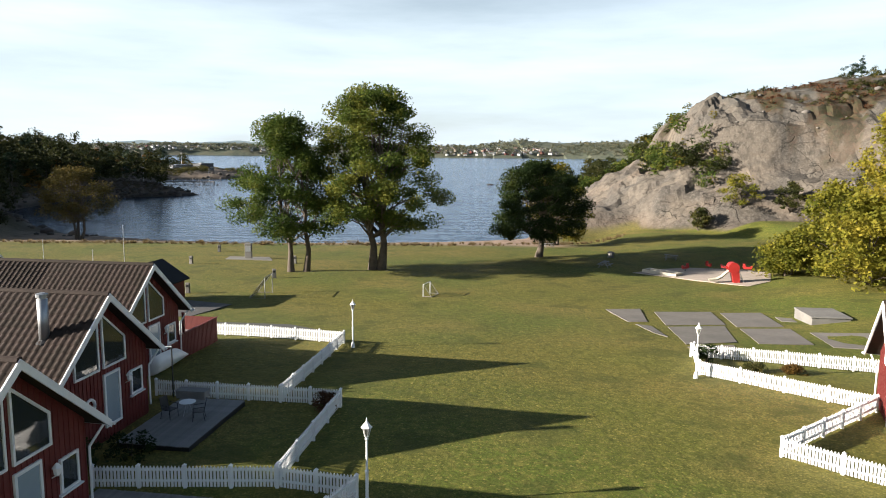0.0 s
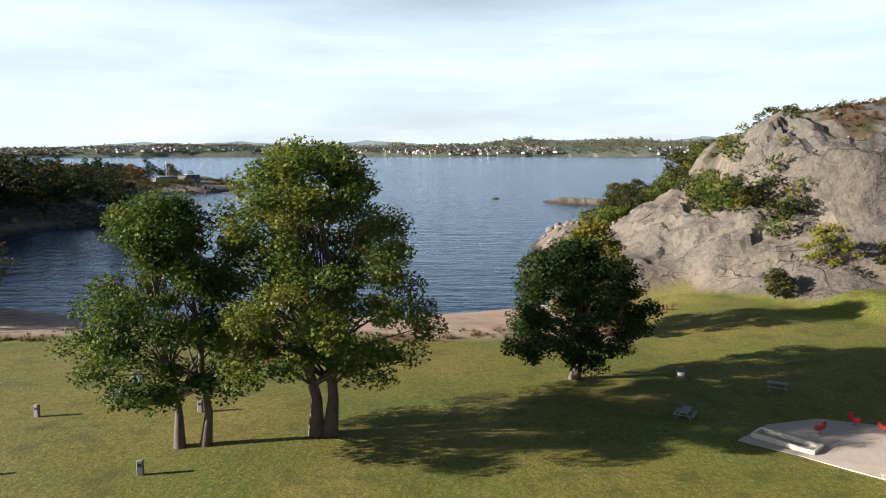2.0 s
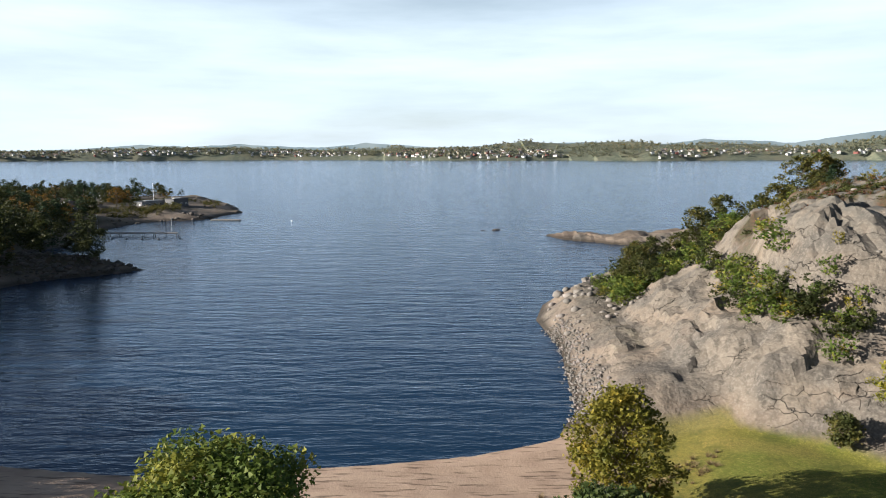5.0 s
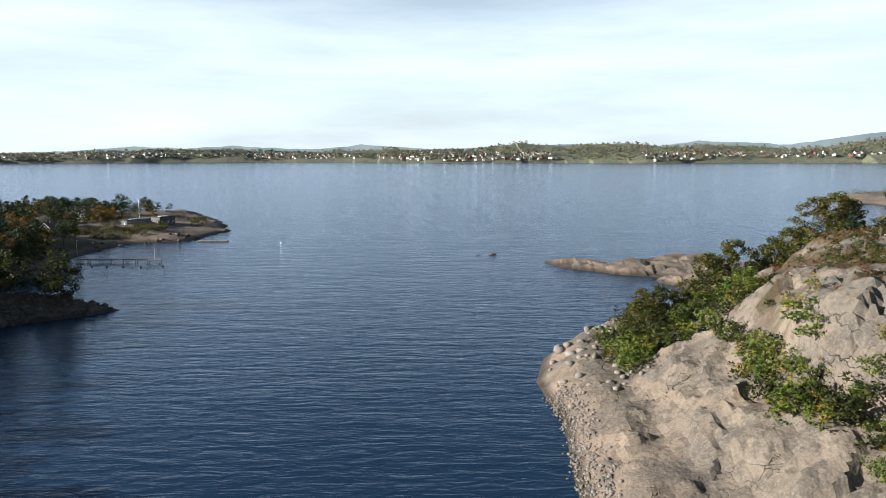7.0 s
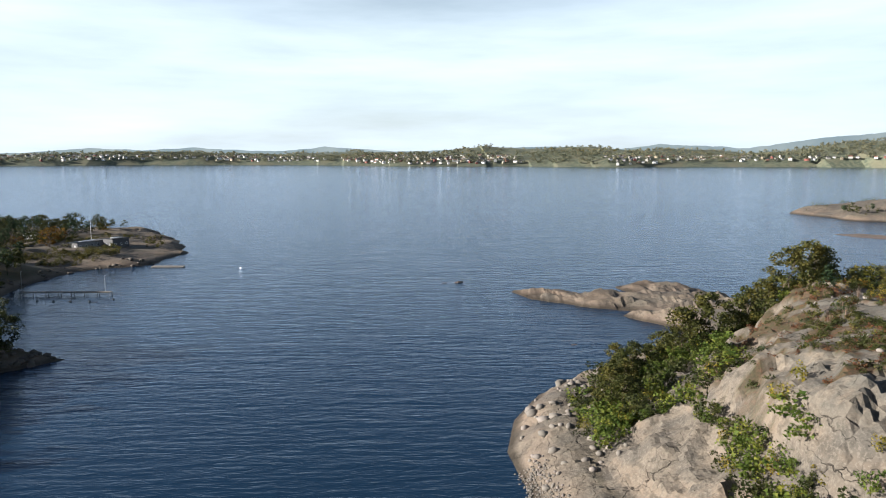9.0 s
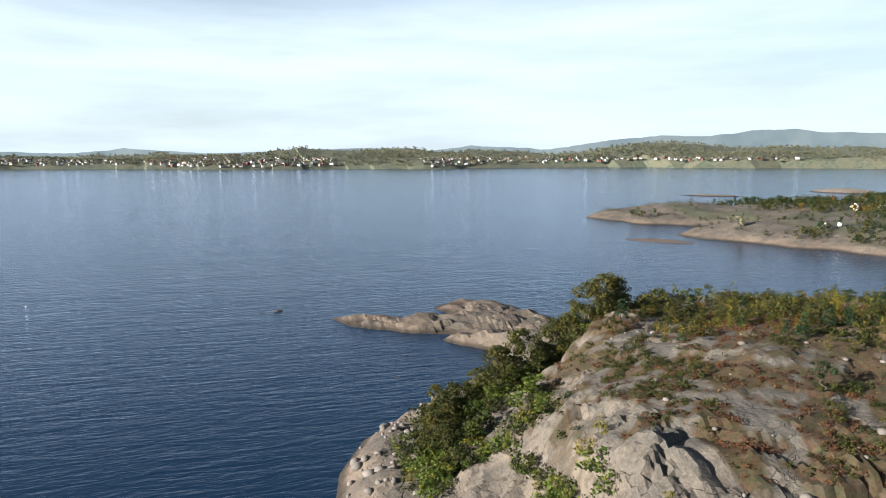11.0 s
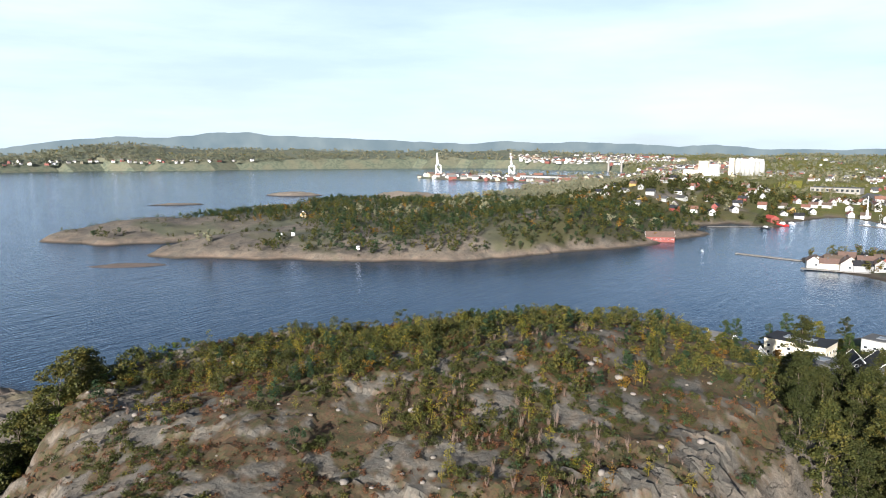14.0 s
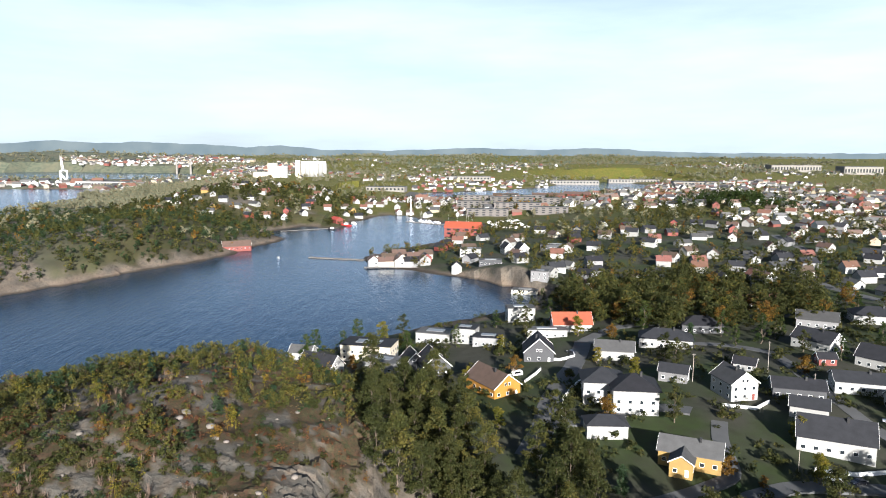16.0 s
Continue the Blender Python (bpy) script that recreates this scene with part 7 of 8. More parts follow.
put(219, -88, 70, "white house at the edge of the street", 8, 12, 3.0, 2.6, "white", "black")
put(262, -52, 55, "small white garden house with a dark roof", 5, 7, 2.5, 1.8, "white", "black", chimney=False, name="garden_hut")
put(253, -20, 60, "low grey garage with a black roof", 6, 9, 2.6, 2.0, "grey", "black", chimney=False)
put(308, 97, 75, "modern timber house with a black flat roof", 12, 20, 5.4, 0, "cream", "black", "flat", chimney=False, storeys=2)
put(288, 90, 60, "low grey modern house with a flat roof", 9, 13, 3.2, 0, "grey", "grey", "flat", chimney=False)
put(285, 116, 60, "white house with a steep black roof", 9, 14, 2.9, 4.0, "white", "black")
put(318, 128, 75, "white cabin half hidden by scrub", 7, 9, 2.8, 2.2, "white", "grey", chimney=False)
put(300, 176, 60, "dark house with a black roof behind the scrub", 9, 15, 3.0, 3.2, "dark", "black")

put(486, -4, 70, "pale modern villa with flat roofs on the rock", 10, 18, 4.6, 0, "cream", "grey", "flat", chimney=False, storeys=2)
put(494, -16, 70, "grey modern villa wing with a flat roof", 9, 12, 6.2, 0, "grey", "grey", "flat", chimney=False, storeys=2)
put(556, 12, 80, "low modern villa with a blue-grey flat roof", 10, 18, 4.0, 0, "dark", "grey", "flat", chimney=False)
put(620, 22, 80, "white two-storey villa with a flat roof", 12, 18, 6.4, 0, "white", "grey", "flat", chimney=False, storeys=2)
put(628, -12, 10, "white house with a steep black gable", 9, 14, 5.6, 4.6, "white", "black", storeys=2)
put(626, -25, 10, "white house with a steep black gable", 9, 14, 5.6, 4.6, "white", "black", storeys=2)
put(640, -58, 80, "dark modern house with long flat roofs", 12, 26, 4.4, 0, "dark", "black", "flat", chimney=False)

# neighbours further off: a few patterns, copied with their parts
PATTERNS = []
for i, (lb, w, l, h, r, wl_, rf, st) in enumerate((("white wooden house with a red tiled roof", 8, 11, 4.4, 3.6, "white", "dullred", 1), ("white wooden house with a black roof", 8, 12, 4.2, 3.4, "white", "black", 1),
                                               ("white bungalow with a grey roof", 9, 14, 2.9, 2.8, "white", "grey", 1), ("red wooden house with a black roof", 8, 11, 4.0, 3.2, "red", "black", 1),
                                               ("grey wooden house with a black roof", 9, 13, 3.8, 3.2, "grey", "black", 1), ("yellow wooden house with a brown roof", 8, 11, 4.0, 3.4, "yellow", "brown", 1),
                                               ("cream house with a brown roof", 9, 13, 3.4, 3.2, "cream", "brown", 1), ("white house with a brown roof", 9, 12, 4.4, 3.4, "white", "brown", 1))):
    g = thing("house", lb, "house", pose(560 + 24 * i, -420, 0), "houses of the town")
    hw, hl = w / 2, l / 2
    part("wall", MB().prism([(-hw, -2.5), (hw, -2.5), (hw, h), (0, h + r), (-hw, h)], -hl, hl, "x"), M_SOFTWHITE if wl_ == "white" else HOUSE_WALLS[wl_], g)
    for s in (-1, 1):
        part("roof", MB().prism([(0, h + r + 0.05), (s * (hw + 0.5), h - 0.5 * r / hw + 0.05), (s * (hw + 0.5), h - 0.5 * r / hw + 0.3), (0, h + r + 0.3)], -hl - 0.5, hl + 0.5, "x"), HOUSE_ROOFS[rf], g)
    part("chimney", MB().box(1, 0.6, h + r * 0.5, 0.8, 0.8, r * 0.5 + 1.0), M_DARK, g)
    for e in (-1,):
        part("window", MB().box(e * (hl + 0.02), -hw * 0.4, 1.0, 0.1, 1.5, 1.4), M_GLASS, g)
    for k in range(1):
        part("window", MB().box(0, -hw - 0.02, 1.0, l * 0.5, 0.1, 1.4), M_GLASS, g)
    PATTERNS.append(g)

rgt = np.random.default_rng(21)
TAKEN = [(o.matrix_basis.translation.x, o.matrix_basis.translation.y) for o in scene.objects if o.name.split(".")[0] in ("house", "garden_hut") and o.parent is None and o not in PATTERNS]


def free(x, y, gap):
    return not TAKEN or float(((np.array(TAKEN) - (x, y)) ** 2).sum(1).min()) > gap * gap


def fill(box, n, gap, keep, tries=6000, top=1e9):
    """House sites in a box, a gap apart, where the ground suits."""
    out = []
    xs, ys = rgt.uniform(box[0], box[1], tries), rgt.uniform(box[2], box[3], tries)
    z, d, dh, cov = land(xs, ys)
    for x, y, zz, dd, hh in zip(xs, ys, z, d, dh):
        if len(out) >= n:
            break
        if dd > 7 and hh < -6 and zz < top and keep(x, y) and free(x, y, gap):
            TAKEN.append((x, y))
            out.append((x, y, zz))
    return out


in_wood = lambda x, y: math.hypot((x - 395) * 0.9, y + 85) < 72
used = set()


def plant_house(x, y, z, choice, rz):
    g = PATTERNS[choice]
    m = pose(x, y, z + 0.1, 0, 0, rz)
    if choice not in used:
        used.add(choice)
        g.matrix_basis = m
    else:
        copy_thing(g, m)


# the row on the quay across the cove
QUAY = [(606, 108), (604, 97), (603, 86), (602, 75), (602, 64), (618, 106), (617, 95), (616, 84), (615, 73), (615, 62), (632, 98), (631, 86), (630, 74), (629, 62)]
for i, (x, y) in enumerate(QUAY):
    TAKEN.append((x, y))
    plant_house(x, y, max(ground_z(x, y), -1.4) + 0.3, (7, 6, 7, 4, 7, 6, 7, 6, 7, 3, 6, 7, 4, 7)[i], (8, 96, 12, 100, 10)[i % 5])
qd = thing("quay", "grey timber quay in front of the boathouse row", "quay", pose(597, 84, WATER + 1.0, 0, 0, 92))
for k in range(9):
    part("plank_bay", MB().box(-28 + k * 7, 0, -0.25, 6.9, 7, 0.3, 0, 0.03), M_DECK, qd)
for k in range(10):
    part("pile", MB().tube((-30 + k * 6.6, 3.2, -2.5), (-30 + k * 6.6, 3.2, 0.4), 0.2, n=6), M_BARK, qd)
for x, y, z in fill((400, 560, -330, -20), 45, 19, lambda x, y: not in_wood(x, y) and abs(y + 0.5 * x - 20) > 9):
    plant_house(x, y, z, int(rgt.choice([1, 2, 1, 7, 4, 0])), float(rgt.choice([10, 75, 40, 95])))
for x, y, z in fill((545, 800, -330, 60), 50, 23, lambda x, y: True):
    plant_house(x, y, z, int(rgt.choice([1, 2, 4, 1, 7, 3, 6, 0])), float(rgt.uniform(0, 180)))
for x, y, z in fill((900, 1300, 130, 420), 60, 21, lambda x, y: y > 40 + (x - 900) * 0.05):
    plant_house(x, y, z, int(rgt.choice([0, 1, 0, 1, 3, 7, 5, 2])), float(rgt.choice([0, 20, 70, 90]) + rgt.normal() * 8))
for x, y, z in fill((1080, 1330, -30, 140), 36, 17, lambda x, y: True):
    plant_house(x, y, z, int(rgt.choice([0, 0, 1, 7, 0])), float(rgt.choice([0, 15, 80]) + rgt.normal() * 8))


M_BLOCK = mat("brown_grey_cladding", (0.115, 0.105, 0.098), 0.8, vary=0.35, scale=0.3, rand=0.25)


def block(x, y, rz, l, w, h, mw, mr, label, storeys=4, name="apartment_block", gable=0.0):
    b = thing(name, label, "building", pose(x, y, max(ground_z(x, y), WATER + 1.2), 0, 0, rz))
    if gable:
        part("wall", MB().prism([(-w / 2, -2), (w / 2, -2), (w / 2, h), (0, h + gable), (-w / 2, h)], -l / 2, l / 2, "x"), mw, b)
        for s in (-1, 1):
            part("roof", MB().prism([(0, h + gable + 0.1), (s * (w / 2 + 0.6), h - 0.3), (s * (w / 2 + 0.6), h + 0.1), (0, h + gable + 0.5)], -l / 2 - 0.6, l / 2 + 0.6, "x"), mr, b)
    else:
        part("wall", MB().box(0, 0, -2, l, w, h + 2), mw, b)
        part("roof", MB().box(0, 0, h, l + 0.6, w + 0.6, 0.5), mr, b)
    pane = MB().box(0, 0, 0, 4.4, 0.12, h / storeys * 0.45).mesh("window", M_GLASS)
    n = max(2, int(l / 9.0))
    for st in range(storeys):
        for i in range(n):
            for sd in (-1, 1):
                o = new("window", pane)
                o.parent, o.matrix_local = b, Matrix.Translation((-l / 2 + l * (i + 0.5) / n, sd * (w / 2 + 0.02), h * (st + 0.28) / storeys))
    return b


# the big red boathouse, the dark blocks round the marina, the industrial sheds
block(812, 12, 75, 42, 16, 9, M_REDWALL, M_REDROOF, "large red wooden warehouse with an orange roof", 2, "warehouse", 6)
for x, y, rz, l, w, h in ((1010, -40, 20, 60, 14, 12), (1050, -90, 20, 70, 14, 13), (1100, -30, 20, 55, 14, 13), (1140, -95, 20, 70, 15, 14), (1190, -40, 20, 60, 15, 13), (1000, -130, 15, 50, 14, 12),
                          (1210, -130, 20, 80, 15, 14), (1110, -170, 15, 60, 14, 12)):
    block(x, y, rz + 60, l, w, h * 0.8, M_BLOCK, M_GREYROOF, "brown-grey apartment block beside the marina", 3)
for x, y, rz, l in ((1310, -190, 80, 60), (1380, -120, 80, 50), (1330, -250, 60, 50)):
    block(x, y, rz, l, 15, 10, M_REDWALL, M_BROWNROOF, "red brick block with a brown roof", 3, gable=4)
block(1330, 60, 30, 36, 22, 8, M_BROWNROOF, M_GREYROOF, "brown harbour hall with a white gable", 1, "harbour_hall", 7)
for x, y, l, w, h in ((1640, 120, 90, 40, 10), (1950, -100, 120, 50, 10), (2050, -420, 140, 50, 10), (1850, -700, 120, 45, 9), (2350, -1250, 160, 70, 22), (2250, -1420, 120, 70, 26), (2120, -620, 150, 40, 9)):
    block(x, y, 80, l, w, h, M_CONC, M_GREYROOF, "long pale industrial hall", 1, "industrial_hall")
# grain silos and the works beside them
silo = thing("silo", "tall white silo block standing over the town", "silo", pose(2010, 336, ground_z(2010, 336)) @ Matrix.Scale(0.74, 4))
for k in range(6):
    part("drum", MB().tube((0, -44 + k * 16, -3), (0, -44 + k * 16, 52), 9.5, n=16), M_SOFTWHITE, silo, smooth=True)
part("head_house", MB().box(0, -4, 51, 16, 92, 9), M_SOFTWHITE, silo)
part("stair_tower", MB().box(4, 56, -3, 18, 18, 66), M_CREAM, silo)
works = thing("works", "pale yellow industrial tower beside the silos", "factory", pose(1930, 432, ground_z(1930, 432)) @ Matrix.Scale(0.9, 4))
part("tower", MB().box(0, 0, -3, 30, 26, 48), M_CREAM, works)
part("tower", MB().box(0, -28, -3, 30, 26, 38), M_WHITE, works)
part("hall", MB().box(0, 34, -3, 30, 42, 22), M_CREAM, works)
for x, y in ((2960, 1010), (2980, 960)):
    st = thing("chimney_stack", "tall pale chimney stack far behind the town", "chimney", pose(x, y, ground_z(x, y)), "far stacks")
    part("shaft", MB().tube((0, 0, -3), (0, 0, 60), 5, 3.4, 12), M_CONC, st)
    part("rim", MB().lathe(0, 0, 60, [(3.9, 0), (3.9, 3), (2.8, 3.5)], 12), M_WHITE, st)


def crane(x, y, rz, label):
    c = thing("harbour_crane", label, "crane", pose(x, y, WATER + 4, 0, 0, rz), "harbour cranes")
    for a in (-9, 9):
        for b in (-8, 8):
            part("leg", MB().box(a, b, 0, 1.1, 1.1, 38), M_WHITE, c)
        part("brace", MB().tube((a, -8, 8), (a, 8, 30), 0.8).tube((a, -8, 10), (a, 8, 10), 0.7).tube((a, -8, 37), (a, 8, 37), 1.0), M_WHITE, c)
    part("girder", MB().box(0, 0, 38, 40, 5, 3.5), M_WHITE, c)
    part("boom", MB().tube((-18, -1.5, 41), (-26, -1.5, 78), 0.5, n=5).tube((-18, 1.5, 41), (-26, 1.5, 78), 0.5, n=5), M_WHITE, c)
    part("mast", MB().tube((-6, 0, 41), (-9, 0, 66), 1.0, n=5).tube((10, 0, 41), (-9, 0, 66), 0.6, n=5).tube((-9, 0, 66), (-24, 0, 72), 0.4, n=5), M_WHITE, c)
    part("cab", MB().box(-8, 0, 33, 4, 4, 4), M_GREYWALL, c)
    return c


crane(2018, 1292, 20, "tall white container crane with raised boom")
crane(1990, 1010, 15, "tall white container crane on the quay")
block(1870, 850, 75, 150, 40, 14, M_SOFTWHITE, M_GREYROOF, "long white harbour warehouse", 1, "harbour_warehouse")

# ---- far houses: too many to count
def far_houses(name, label, sites, size, palette, roofs, seed):
    rg = np.random.default_rng(seed)
    W, R, G = MB(), MB(), MB()
    for x, y, z in sites:
        s = rg.uniform(*size)
        w, l, h, r = 8.5 * s, rg.uniform(10, 16) * s, rg.uniform(2.6, 4.6) * s, 3.2 * s
        a = rg.uniform(0, math.pi)
        m = pose(x, y, z, 0, 0, math.degrees(a))
        hw, hl = w / 2, l / 2
        W.add([tuple(m @ Vector(p)) for p in ((-hl, -hw, -4), (hl, -hw, -4), (hl, hw, -4), (-hl, hw, -4), (-hl, -hw, h), (hl, -hw, h), (hl, hw, h), (-hl, hw, h), (-hl, 0, h + r), (hl, 0, h + r))],
              [(0, 1, 5, 4), (2, 3, 7, 6), (1, 2, 6, 9, 5), (3, 0, 4, 8, 7), (3, 2, 1, 0)])
        o = 0.5 * s
        R.add([tuple(m @ Vector(p)) for p in ((-hl - o, -hw - o, h - 0.3), (hl + o, -hw - o, h - 0.3), (hl + o, 0, h + r + 0.3), (-hl - o, 0, h + r + 0.3), (hl + o, hw + o, h - 0.3), (-hl - o, hw + o, h - 0.3))],
              [(0, 1, 2, 3), (3, 2, 4, 5)])
        for k in range(2):
            yy = (k - 0.5) * hw
            G.add([tuple(m @ Vector(p)) for p in ((-hl - 0.05, yy - 0.8, 1), (-hl - 0.05, yy + 0.8, 1), (-hl - 0.05, yy + 0.8, 2.6), (-hl - 0.05, yy - 0.8, 2.6))], [(0, 1, 2, 3)])
    t = thing(name, label, "houses", kind="stuff")
    for nm, mb, mt in (("walls", W, palette), ("roofs", R, roofs), ("windows", G, M_GLASS)):
        me = bpy.data.meshes.new(nm)
        me.from_pydata(mb.v, [], mb.f)
        me.materials.append(mt)
        tagged(part(nm, me, None, t), kind="stuff")
    return t


def ramp_mat(name, cols, rough=0.75):
    """A colour picked per house from a few paints."""
    m = bpy.data.materials.new(name)
    m.use_nodes = True
    nt = m.node_tree
    ge, rp = nt.nodes.new("ShaderNodeNewGeometry"), nt.nodes.new("ShaderNodeValToRGB")
    rp.color_ramp.interpolation = "CONSTANT"
    for i, c in enumerate(cols):
        e = rp.color_ramp.elements[i] if i < 2 else rp.color_ramp.elements.new(0.5)
        e.color = (*c, 1)
    for i, e in enumerate(rp.color_ramp.elements):
        e.position = i / len(cols)
    nt.links.new(ge.outputs["Random Per Island"], rp.inputs["Fac"])
    b = nt.nodes["Principled BSDF"]
    b.inputs["Roughness"].default_value = rough
    no, mx = nt.nodes.new("ShaderNodeTexNoise"), nt.nodes.new("ShaderNodeMix")
    tc = nt.nodes.new("ShaderNodeTexCoord")
    no.inputs["Scale"].default_value = 0.4
    nt.links.new(tc.outputs["Object"], no.inputs["Vector"])
    mx.data_type, mx.blend_type = "RGBA", "MULTIPLY"
    mx.inputs[0].default_value = 0.3
    nt.links.new(rp.outputs["Color"], mx.inputs[6])
    nt.links.new(no.outputs["Color"], mx.inputs[7])
    nt.links.new(mx.outputs[2], b.inputs["Base Color"])
    return m


M_FARWALL = ramp_mat("painted_house_walls", [(0.576, 0.576, 0.560), (0.400, 0.392, 0.368), (0.240, 0.232, 0.216), (0.560, 0.552, 0.536), (0.160, 0.048, 0.036), (0.336, 0.288, 0.208), (0.480, 0.480, 0.472)])
M_FARROOF = ramp_mat("mixed_house_roofs", [(0.05, 0.05, 0.055), (0.12, 0.115, 0.11), (0.17, 0.085, 0.06), (0.07, 0.07, 0.072), (0.15, 0.10, 0.08), (0.14, 0.14, 0.14)])
T0 = TAKEN
TAKEN = []
cluster = lambda s, thr: (lambda x, y: float(fbm(np.array([x / s + 3.0]), np.array([y / s + 11.0]), 3)[0]) > thr)
far_houses("far_town", "dense white and red wooden houses of the town", fill((1000, 2000, -900, 60), 520, 19, cluster(260, -0.3), 12000), (0.9, 1.3), M_FARWALL, M_FARROOF, 71)
far_houses("far_town", "houses spread over the wooded suburb", fill((560, 1400, -900, -330), 230, 24, cluster(200, -0.25), 9000), (0.9, 1.25), M_FARWALL, M_FARROOF, 72)
far_houses("far_town", "pale houses on the slopes behind the town", fill((1900, 3400, -1500, 900), 420, 32, cluster(300, 0.0), 12000, 62), (0.8, 1.2), M_FARWALL, M_FARROOF, 73)
far_houses("far_town", "pale city houses across the harbour", fill((2600, 3700, 500, 1700), 420, 28, cluster(350, -0.1), 12000, 60), (1.1, 2.0), M_FARWALL, M_FARROOF, 74)
far_houses("far_town", "white houses among woods on the far shore", fill((-2600, 2600, 2500, 3700), 900, 24, cluster(330, -0.12), 36000, 40), (0.9, 1.4), M_FARWALL, M_FARROOF, 75)
far_houses("far_town", "houses and sheds on the harbour peninsula", fill((1500, 2050, 700, 1330), 90, 30, lambda x, y: True, 4000), (1.0, 2.2), M_FARWALL, M_FARROOF, 76)
TAKEN = T0 + TAKEN

# ---------------------------------------------------------------- streets and gardens
def ribbon(name, line, width, material, label, lift=0.10, cat="road", step=2.5, kerb=0.0):
    """A street that follows the ground along a line of points."""
    pts = []
    for (x0, y0), (x1, y1) in zip(line, line[1:]):
        n = max(1, int(math.hypot(x1 - x0, y1 - y0) / step))
        pts += [Vector((x0 + (x1 - x0) * i / n, y0 + (y1 - y0) * i / n)) for i in range(n)]
    pts.append(Vector(line[-1]))
    for _ in range(3):
        pts = [pts[0]] + [(a + b * 2 + c) / 4 for a, b, c in zip(pts, pts[1:], pts[2:])] + [pts[-1]]
    P = np.array([tuple(p) for p in pts])
    T = np.gradient(P, axis=0)
    T /= np.linalg.norm(T, axis=1, keepdims=True)
    S = np.stack([-T[:, 1], T[:, 0]], 1) * width / 2
    Z = np.max([ground_zs(*(P + S * k).T) for k in (-1, -0.5, 0, 0.5, 1)], axis=0) + lift
    V, F = [], []
    for p, q, zc in zip(P, S, Z):
        V += [(p[0] + q[0] * k, p[1] + q[1] * k, zc + dz) for k, dz in ((-1.04, -0.6), (-1, 0), (1, 0), (1.04, -0.6))]
    for i in range(len(pts) - 1):
        for k in range(3):
            F.append((i * 4 + k, i * 4 + k + 1, i * 4 + 4 + k + 1, i * 4 + 4 + k))
    ob = part(name, MB().add(V, F), material)
    return tagged(ob, label, cat, kind="structure")


M_ROAD = mat("street_asphalt", (0.081, 0.083, 0.086), 0.85, vary=0.35, scale=0.2, bump=0.01)
ribbon("road", [(196, 46), (212, 38), (232, 32), (252, 24), (276, 13), (300, 4), (318, -2)], 7.5, M_ROAD, "grey asphalt street between gardens")
ribbon("road", [(216, 34), (217, 22), (222, 14), (228, -4), (222, -14)], 7.0, M_ROAD, "asphalt drive beside the white house")
ribbon("road", [(160, 36), (170, 22), (176, 4), (182, -10), (203, -15), (214, -20)], 5.0, M_ROAD, "narrow asphalt lane past the yellow house")
ribbon("road", [(150, 20), (172, -8), (176, -24), (174, -50), (166, -80), (150, -120)], 6.0, M_ROAD, "shaded asphalt street below the houses")
ribbon("road", [(318, -2), (345, -26), (352, -70), (356, -115), (340, -150)], 6.0, M_ROAD, "grey asphalt street between houses")
ribbon("road", [(330, -175), (376, -196), (430, -190), (480, -205), (560, -260), (700, -300)], 9.0, M_ROAD, "wide asphalt main road through the suburb")
ribbon("road", [(318, -2), (300, -62), (285, -75), (250, -70), (214, -68), (190, -70), (172, -62)], 5.0, M_ROAD, "grey asphalt street between houses")


def garden_wall(line, label):
    w = thing("garden_wall", label, "wall", pose(*line[0], ground_z(*line[0])), "white garden walls")
    o = Vector((*line[0], ground_z(*line[0])))
    for (x0, y0), (x1, y1) in zip(line, line[1:]):
        a, b = Vector((x0, y0, ground_z(x0, y0) - 0.4)) - o, Vector((x1, y1, ground_z(x1, y1) - 0.4)) - o
        n = Vector((-(b - a).y, (b - a).x, 0)).normalized() * 0.14
        up = Vector((0, 0, 1.45))
        vs = [tuple(v) for v in (a - n, a + n, b + n, b - n, a - n + up, a + n + up, b + n + up, b - n + up)]
        part("wall", MB().add(vs, [(3, 2, 1, 0), (4, 5, 6, 7), (0, 1, 5, 4), (1, 2, 6, 5), (2, 3, 7, 6), (3, 0, 4, 7)]), M_WHITE, w)
        c = Vector((0, 0, 0.06))
        vs = [tuple(v) for v in (a - n * 1.4 + up, a + n * 1.4 + up, b + n * 1.4 + up, b - n * 1.4 + up, a - n * 1.4 + up + c, a + n * 1.4 + up + c, b + n * 1.4 + up + c, b - n * 1.4 + up + c)]
        part("coping", MB().add(vs, [(3, 2, 1, 0), (4, 5, 6, 7), (0, 1, 5, 4), (1, 2, 6, 5), (2, 3, 7, 6), (3, 0, 4, 7)]), M_WHITE, w)
    return w


garden_wall([(221, 30), (236, 26), (248, 20), (255, 15)], "white rendered garden wall along the street")
garden_wall([(290, 26), (287, 16), (293, 8), (300, 7)], "white rendered wall round a corner garden")
garden_wall([(257, 36), (266, 30), (272, 27)], "white rendered garden wall along the street")
garden_wall([(322, -48), (330, -40), (338, -46)], "low white wall before a garden")
garden_wall([(184, -34), (181, -44), (183, -58), (190, -64)], "white fence wall round the large white house")
garden_wall([(225, -26), (222, -36), (228, -44)], "pale concrete wall of a sunken terrace")

